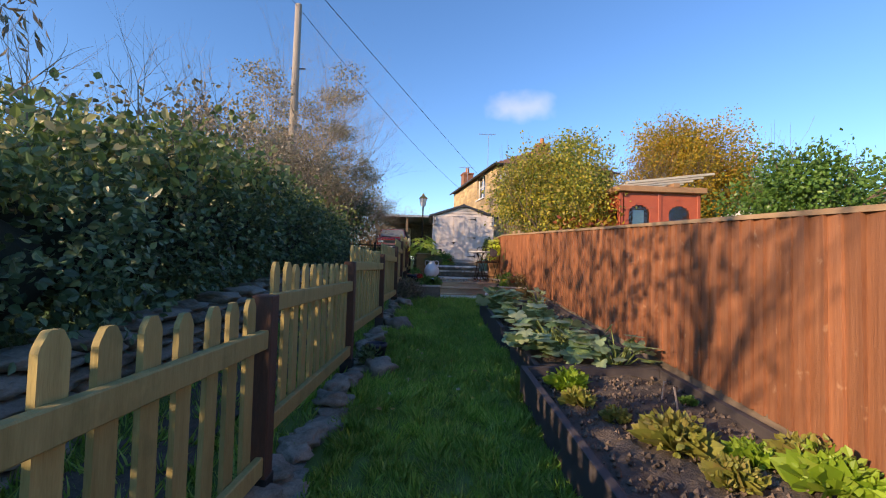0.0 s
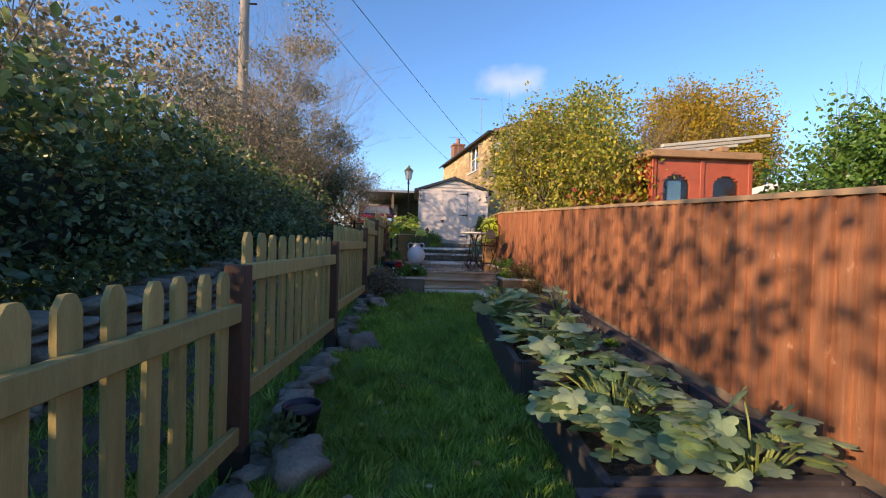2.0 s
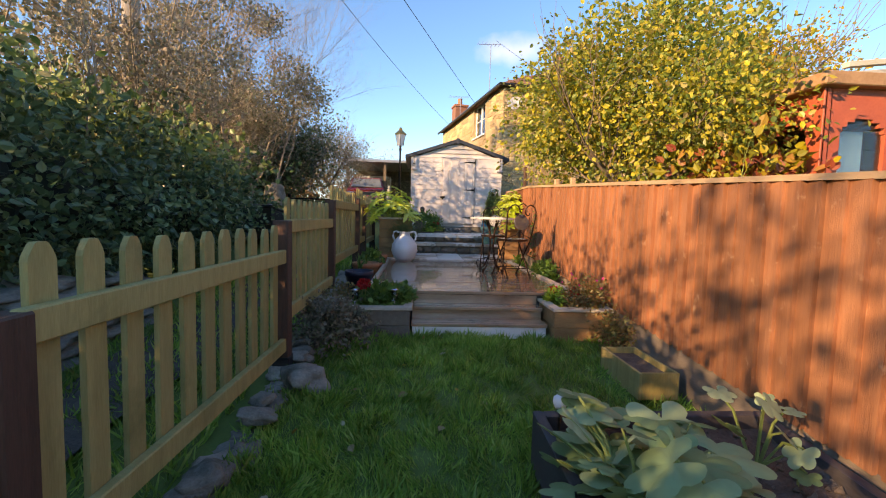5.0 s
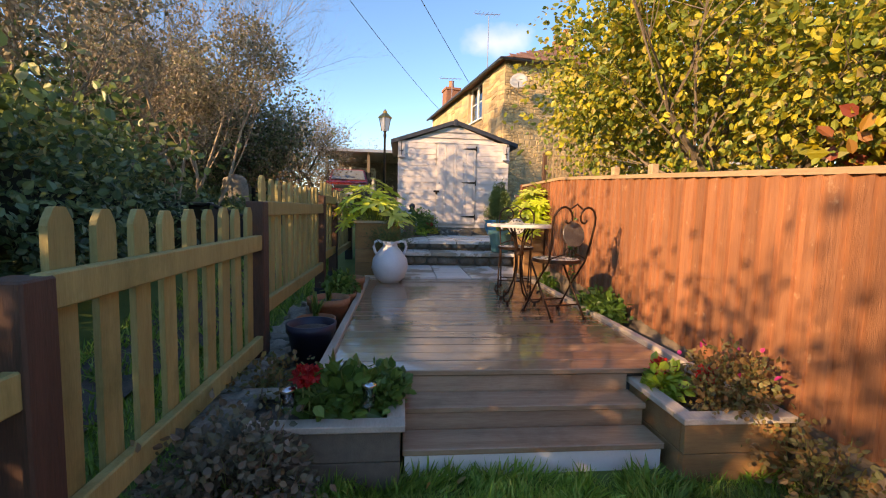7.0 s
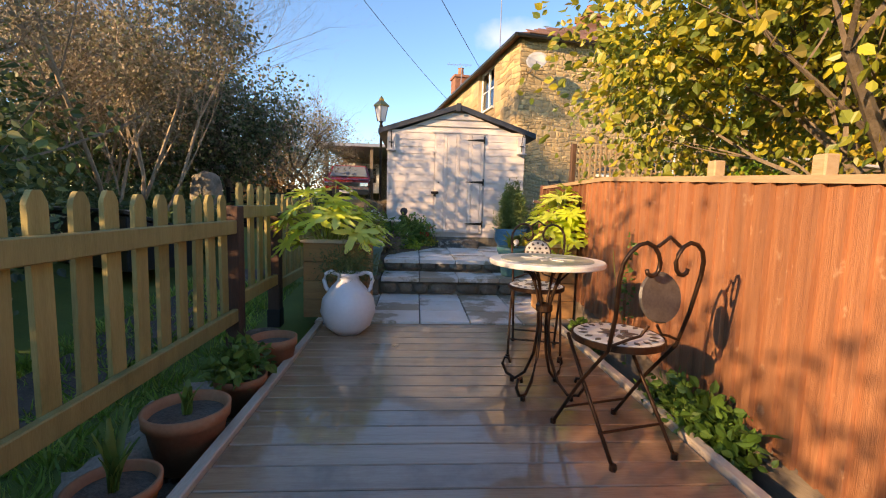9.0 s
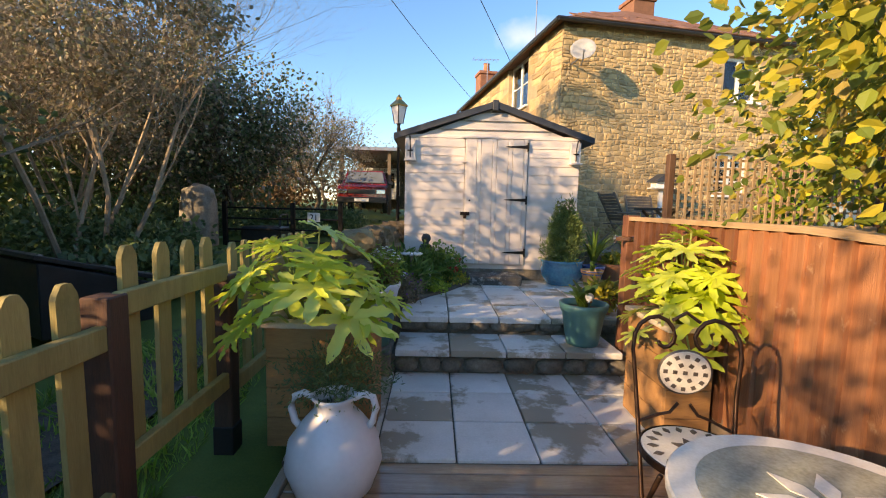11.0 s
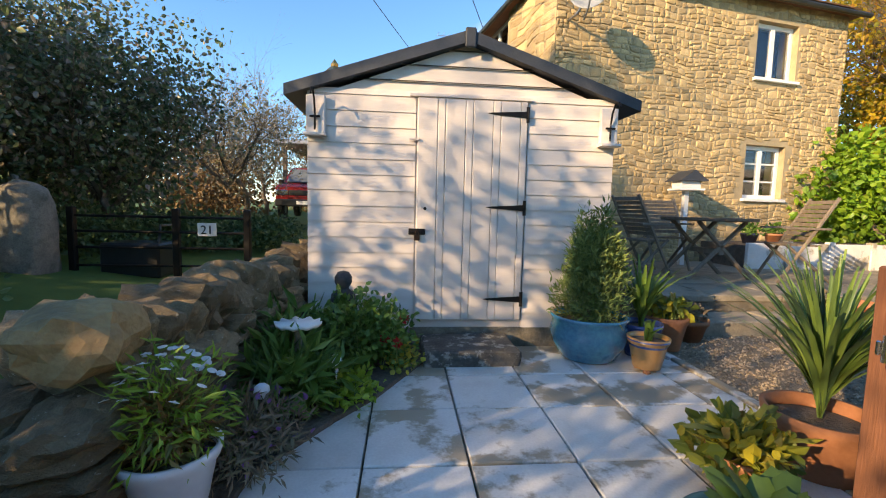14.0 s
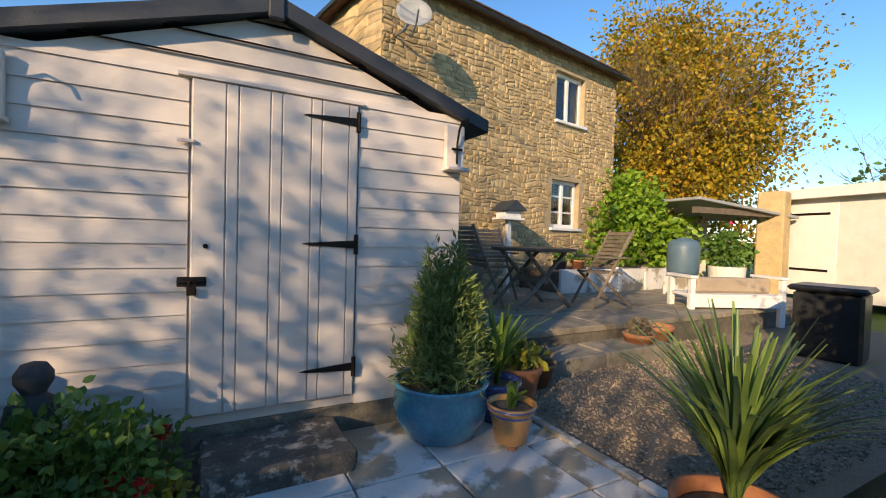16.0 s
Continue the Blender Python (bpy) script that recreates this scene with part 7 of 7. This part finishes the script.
bird = thing("bird_table", pose(5.05, 18.8, 1.625), "white bird table house with dark roof on a post", "bird table")
part("post", box(-0.035, 0.035, -0.035, 0.035, 0, 1.12, 0.004), M["white"], bird)
part("tray", box(-0.2, 0.2, -0.16, 0.16, 1.12, 1.15, 0.004), M["white"], bird)
part("house", box(-0.15, 0.15, -0.12, 0.12, 1.151, 1.27, 0.004), M["white"], bird)
bm = bmesh.new()
q = [(-0.22, 1.26), (0.22, 1.26), (0, 1.42)]
a = [bm.verts.new((x, -0.2, z)) for x, z in q]
b = [bm.verts.new((x, 0.2, z)) for x, z in q]
bm.faces.new(a)
bm.faces.new(b[::-1])
for i in range(3):
    bm.faces.new((a[i], a[(i + 1) % 3], b[(i + 1) % 3], b[i]))
bmesh.ops.recalc_face_normals(bm, faces=bm.faces)
part("roof", bm, M["roofing"], bird, "dark pitched roof")

rt = thing("retaining_planter", pose(7.4, 18.4, 1.6), "long planter wall of pale concrete panels", "planter")
for k in range(5):
    part("panel", box(-1.6 + k * 0.68, -1.0 + k * 0.68, 0, 0.06, 0, 0.4, 0.006), M["slab"], rt)
    part("post", box(-1.0 + k * 0.68, -0.92 + k * 0.68, -0.02, 0.08, 0, 0.43, 0.006), M["slab"], rt)
part("soil", box(-1.6, 1.75, 0.062, 1.3, 0, 0.36), M["soil"], rt)
for k, x in enumerate((6.1, 6.5)):
    pot("terracotta_pot", x, 18.75, 1.97, 0.12, 0.16, M["terracotta"] if k else M["bluebucket"], "small pot standing on the planter wall")
    mound("pot_plant", x, 18.75, 2.1, 0.13, 0.13, 0.18, 160, 0.06, M["green"], "leafy plant in a small pot")
for x, y, r in ((4.75, 16.2, 0.15), (5.15, 16.3, 0.17)):
    pot("terracotta_pot", x, y, 1.34, r, r * 1.5, M["terracotta"], "orange terracotta pot on the gravel", "flower")
mound("grey_herb", 4.75, 16.2, 1.54, 0.13, 0.13, 0.15, 200, 0.05, M["greyleaf"], "dull grey herb in a pot")
tree("climbing_bush", 9.2, 19.6, 1.9, 0.4, [(0, 0, 0.7, 0.95, 0.7, 0.95), (-0.9, 0.1, 0.6, 0.6, 0.5, 0.8), (0.9, 0, 0.5, 0.7, 0.6, 0.7), (-0.3, 0.2, 1.5, 0.7, 0.6, 0.6)], 5200, 0.12, M["lime2"], "bright green leafy climber beside the cottage", category="shrub", limb_len=0.7)

# white bench, blue-grey water butt, bin
bench = thing("bench", pose(7.1, 16.68, 1.4, 0, 0, -24), "white painted garden bench with brown cushion", "bench")
for s in (-0.62, 0.62):
    part("leg", box(s - 0.035, s + 0.035, -0.25, -0.18, 0, 0.42, 0.004), M["white"], bench)
    part("leg", box(s - 0.035, s + 0.035, 0.18, 0.25, 0, 0.62, 0.004), M["white"], bench)
    part("arm", box(s - 0.05, s + 0.05, -0.27, 0.27, 0.62, 0.655, 0.004), M["white"], bench)
    part("arm_post", box(s - 0.03, s + 0.03, -0.25, -0.19, 0.42, 0.62), M["white"], bench)
part("seat", box(-0.64, 0.64, -0.24, 0.24, 0.38, 0.415, 0.004), M["white"], bench)
part("apron", box(-0.6, 0.6, -0.235, -0.205, 0.25, 0.38), M["white"], bench)
cush = box(-0.45, 0.6, -0.08, 0.1, 0.42, 0.62, 0.03)
part("cushion", cush, M["teakpale"], bench, "pale brown box cushion")
butt = thing("water_butt", pose(7.75, 17.7, 1.625), "blue-grey plastic barrel on a stand", "water butt")
part("stand", box(-0.2, 0.2, -0.2, 0.2, 0, 0.3, 0.01), M["slab"], butt)
smooth(part("barrel", lathe([(0, 0.3), (0.2, 0.3), (0.235, 0.4), (0.24, 0.75), (0.22, 0.86), (0.15, 0.9), (0.1, 0.9), (0.1, 0.93), (0, 0.93)], 32), M["slateblue"], butt))
bin_ = thing("bin", pose(6.55, 15.35, 1.34, 0, 0, 10), "black plastic refuse bin with folded lid", "bin")
bm = box(-0.24, 0.24, -0.27, 0.27, 0, 0.68, 0.03)
for v in bm.verts:
    v.co.x *= 0.85 + 0.2 * v.co.z
part("body", bm, M["blackplastic"], bin_)
part("lid", box(-0.28, 0.28, -0.31, 0.31, 0.68, 0.74, 0.025), M["blackplastic"], bin_)

# white outhouse with stone pillar and lean-to
out = thing("outhouse", pose(12.58, 18.4, 1.4, 0, 0, -106), "whitewashed outhouse with timber doors", "outhouse")
part("wall", box(0, 3.6, 0, 2.5, 0, 2.15), M["limewash"], out)
part("fascia", box(-0.2, 3.7, -0.2, -0.12, 2.1, 2.32, 0.005), M["white"], out)
part("roof", box(-0.2, 3.7, -0.12, 2.6, 2.16, 2.28), M["roofing"], out)
for z in (0.55, 1.75):
    part("strap_hinge", box(0.15, 0.95, -0.02, -0.004, z, z + 0.05), M["iron"], out)
part("door_seam", box(0.12, 1.1, -0.012, -0.002, 0.05, 2.0, 0.004), M["white"], out, "white plank door")
pil = tagged(part("pillar", box(-0.25, 0.25, -0.25, 0.25, 0, 2.3, 0.03), M["hamstone"]), "square ham stone pillar carrying the lean-to", "pillar")
pil.matrix_world = pose(11.93, 18.35, 1.35, 0, 0, 10)
lean = thing("lean_to", pose(10.85, 18.95, 1.16, 0, 0, -8), "open lean-to with old weathered sheet roof", "lean-to")
rf = box(-1.4, 1.6, -0.7, 1.6, 2.05, 2.11, 0.01)
bmesh.ops.rotate(rf, cent=(0, 0, 2.1), matrix=Matrix.Rotation(radians(5), 3, "Y"), verts=rf.verts)
part("roof", rf, M["zinc2"], lean, "weathered grey roof sheet")
part("back_wall", box(-1.3, 1.5, 1.4, 1.5, 0, 2.05), M["limewash"], lean)
part("beam", box(-1.35, 1.5, -0.6, -0.5, 1.92, 2.04), M["bark"], lean)
mound("hydrangea", 10.3, 18.4, 2.0, 0.45, 0.4, 0.8, 500, 0.11, M["green"], "leafy bush with a large pink flower", "shrub", extra=(("bloom", 3, 0.1, M["pink"]),))
tb = tagged(part("flower_tub", lathe([(0, 0), (0.3, 0), (0.34, 0.62), (0.3, 0.62), (0, 0.55)], 24), M["limewash"]), "white tub below the lean-to", "planter")
tb.matrix_world = pose(10.3, 18.4, 1.4)

# ---- trellis fence beyond the gate post ----
trel = thing("trellis_fence", pose(2.45, 13.68, 1.3, 0, 0, 3), "dark brown board fence topped with square trellis", "fence")
part("post", box(-0.027, 0.027, -0.03, 0.03, 0, 1.46, 0.005), M["post2"], trel)
part("post", box(1.85, 1.95, -0.05, 0.05, 0, 1.5, 0.006), M["post2"], trel)
for k in range(18):
    part("board", box(0.05 + k * 0.1, 0.147 + k * 0.1, 0.02, 0.04, 0.02, 0.86), M["post2"], trel)
part("rail", box(0.05, 1.85, -0.03, 0.02, 0.86, 0.91, 0.004), M["fence_cap"], trel)
for k in range(28):
    part("lath", box(0.07 + k * 0.064, 0.09 + k * 0.064, -0.012, -0.002, 0.91, 1.46), M["lath"], trel)
for k in range(8):
    part("lath", box(0.05, 1.85, 0.0, 0.01, 0.94 + k * 0.068, 0.958 + k * 0.068), M["lath"], trel)
gp = tagged(new("gate_post"), "worn brown timber post at the fence end", "fence post")
part("shaft", box(FX - 0.05, FX + 0.05, FEND, FEND + 0.1, 0.95, 2.26, 0.006), M["fence_shaded"], gp)
latch = box(FX - 0.16, FX + 0.02, FEND - 0.014, FEND - 0.004, 2.06, 2.095, 0.003)
add_rod(latch, (FX - 0.15, FEND - 0.02, 2.045), (FX - 0.15, FEND - 0.02, 2.11), 0.006)
part("latch", latch, M["chrome"], gp, "grey steel gate latch bar")
for y in (10.2, 10.8):
    ob = tagged(part("post_top", box(FX + 0.03, FX + 0.09, y - 0.03, y + 0.03, fence_top(y) - 0.2, fence_top(y) + 0.11, 0.006), M["fence_cap"]), "pale sawn timber post top behind the fence", "fence post", "posts behind the fence")

# ---- red playhouse next door ----
M["redpaint"] = material("red_paint", (0.32, 0.062, 0.032), (0.42, 0.095, 0.05), 5, 0.55, 0.15, 50, c3=(0.3, 0.1, 0.07), spots=(0.6, 0.8))
ph = thing("playhouse", pose(4.88, 9.7, 0.7) @ Matrix.Diagonal((1.2, 1.1, 1.0, 1)), "red painted timber summerhouse with arched windows", "summerhouse")


def arch_wall(length, place):
    bm = bmesh.new()
    xs = [0, 0.14, 0.52, 0.86, 1.24, length]
    for i in range(5):
        if i in (1, 3):
            add_box(bm, xs[i], xs[i + 1], 0, 0.05, 0, 1.35)
            m, h = (xs[i] + xs[i + 1]) / 2, (xs[i + 1] - xs[i]) / 2
            for k in range(8):
                a0, a1 = math.pi * k / 8, math.pi * (k + 1) / 8
                xa, xb = m - h * math.cos(a0), m - h * math.cos(a1)
                za = 1.9 + 0.14 * min(math.sin(a0), math.sin(a1))
                add_box(bm, xa, xb, 0, 0.05, za, 2.3)
        else:
            add_box(bm, xs[i], xs[i + 1], 0, 0.05, 0, 2.3)
    bmesh.ops.remove_doubles(bm, verts=bm.verts, dist=0.001)
    bmesh.ops.transform(bm, matrix=place, verts=bm.verts)
    part("wall", bm, M["redpaint"], ph)
    for xa in (0.14, 0.86):
        gl = box(xa, xa + 0.38, 0.035, 0.042, 1.35, 2.04)
        bmesh.ops.transform(gl, matrix=place, verts=gl.verts)
        part("pane", gl, M["pane"], ph)
    tr_ = bmesh.new()
    for xa in (-0.03, 0.66, 1.36):
        add_box(tr_, xa, xa + 0.06, -0.02, -0.002, 0, 2.3, 0.004)
    bmesh.ops.transform(tr_, matrix=place, verts=tr_.verts)
    part("corner_trim", tr_, M["redpaint"], ph)


arch_wall(1.4, pose(-0.7, -0.7, 0))
arch_wall(1.4, pose(-0.7, 0.7, 0, 0, 0, -90))
part("wall", box(-0.65, 0.7, 0.65, 0.7, 0, 2.3), M["redpaint"], ph)
part("wall", box(0.65, 0.7, -0.64, 0.64, 0, 2.3), M["redpaint"], ph)
part("fascia", box(-0.8, 0.8, -0.8, 0.8, 2.3, 2.42, 0.01), M["ochrewood"], ph, "brown eaves board")
part("towel", box(-0.42, -0.22, -0.55, -0.53, 1.4, 1.95, 0.005), M["skyblue"], ph, "pale blue cloth in the window")
for k in range(5):
    sl = box(-0.75, 0.95, -0.03, 0.03, 0, 0.05, 0.004)
    bmesh.ops.transform(sl, matrix=pose(0.1, -0.7 + k * 0.34, 2.58, 0, -10, 6), verts=sl.verts)
    part("roof_slat", sl, M["palewood"], ph, "pale weathered roof slat")
part("ridge_board", box(0.2, 0.3, -0.8, 0.8, 2.42, 2.5), M["ochrewood"], ph)
mound("vine", 3.6, 9.3, 1.7, 0.7, 0.6, 0.9, 1100, 0.1, M["vine"], "yellow and red vine leaves beside the summerhouse", "climber")

# ---- trees out of sight that shade the garden ----
for x, y, h in ((-4.8, -7.2, 1.25), (-5.0, -0.7, 1.25), (-6.4, 1.0, 1.3)):
    tree("hedgerow_tree", x, y, float(ground_z(y)) + 0.2, 2.2, [(0, 0, 3.1 * h + 0.4, 1.5, 1.7, 1.4), (0.5, 1.5, 2.8 * h + 0.4, 1.2, 1.2, 1.1)], 1200, 0.1, M["hedge"], "sparse hedgerow tree standing behind the hedge", limb_len=1.5, limbs=7)
over = thing("overhanging_branch", pose(-2.5, 2.3, 2.2), "drooping purplish branch tips over the hedge", "branch")
branches("twig", [((0, 0, 0), (0.5, 0.3, 0.9)), ((0.1, 0.2, 0.0), (0.4, 0.5, 1))], M["twig"], over, 0.35, 0.006, 1, 2, 0.4, 0.0, 0.6, "", 5)
foliage("leaf_spray", [(0.12, 0.12, 0.5, 0.16, 0.16, 0.3)], 70, 0.1, M["greyleaf"], over, "narrow", 0.2, 0.3, 1.0)

# ivy bank under the lane trees
ivy = random.Random(12)
for x, y, w, h in ((-2.9, 15.2, 0.8, 0.6), (-3.6, 16.3, 0.9, 0.8), (-4.7, 16.2, 1.0, 1.0), (-5.3, 18.6, 1.0, 1.1), (-4.6, 20.0, 1.1, 0.9), (-3.4, 21.3, 1.0, 0.8), (-2.2, 22.2, 0.9, 0.7)):
    mound("ivy_mound", x, y, float(ground_z(y)) + 0.1, w, w * ivy.uniform(0.8, 1.1), h, 2600, 0.085, M["darkgreen"], "low dark ivy mound under the lane trees", "ivy", group="ivy under the trees")

# logs and a crate by the lane
lr = random.Random(4)
for k in range(9):
    x, y = -4.9 + lr.uniform(-0.5, 0.4), 17.6 + lr.uniform(-0.6, 0.6)
    z = float(ground_z(y)) + 0.3 + 0.16 * (k // 4)
    ob = tagged(part("log", rod((-0.35, 0, 0), (0.35, 0, 0), 0.1, 0.09, 12), M["bark"] if k else M["limewash"]), "cut log lying on the lane-side heap", "log", "logs by the lane")
    ob.matrix_world = pose(x, y, z, lr.uniform(0, 90), lr.uniform(-8, 8), lr.uniform(-40, 40))
crate = thing("crate", pose(-3.0, 19.3, 1.3), "black plastic crate with handle behind the gate", "crate")
part("body", box(-0.4, 0.4, -0.3, 0.3, 0, 0.5, 0.03), M["blackplastic"], crate)
bm = bmesh.new()
add_tube(bm, [(0.38, -0.25, 0.5), (0.38, -0.2, 0.75), (0.38, 0.2, 0.75), (0.38, 0.25, 0.5)], 0.02)
part("handle", bm, M["blackplastic"], crate)
rubble(wall_r, RIGHT, HL, HE, WR, (0.06, 0.21), (0.065, 0.125), 4, 290)
rubble(wall_l, LEFT, HD, HE, WLX, (0.3, 0.6), (0.2, 0.3), 5, 0)
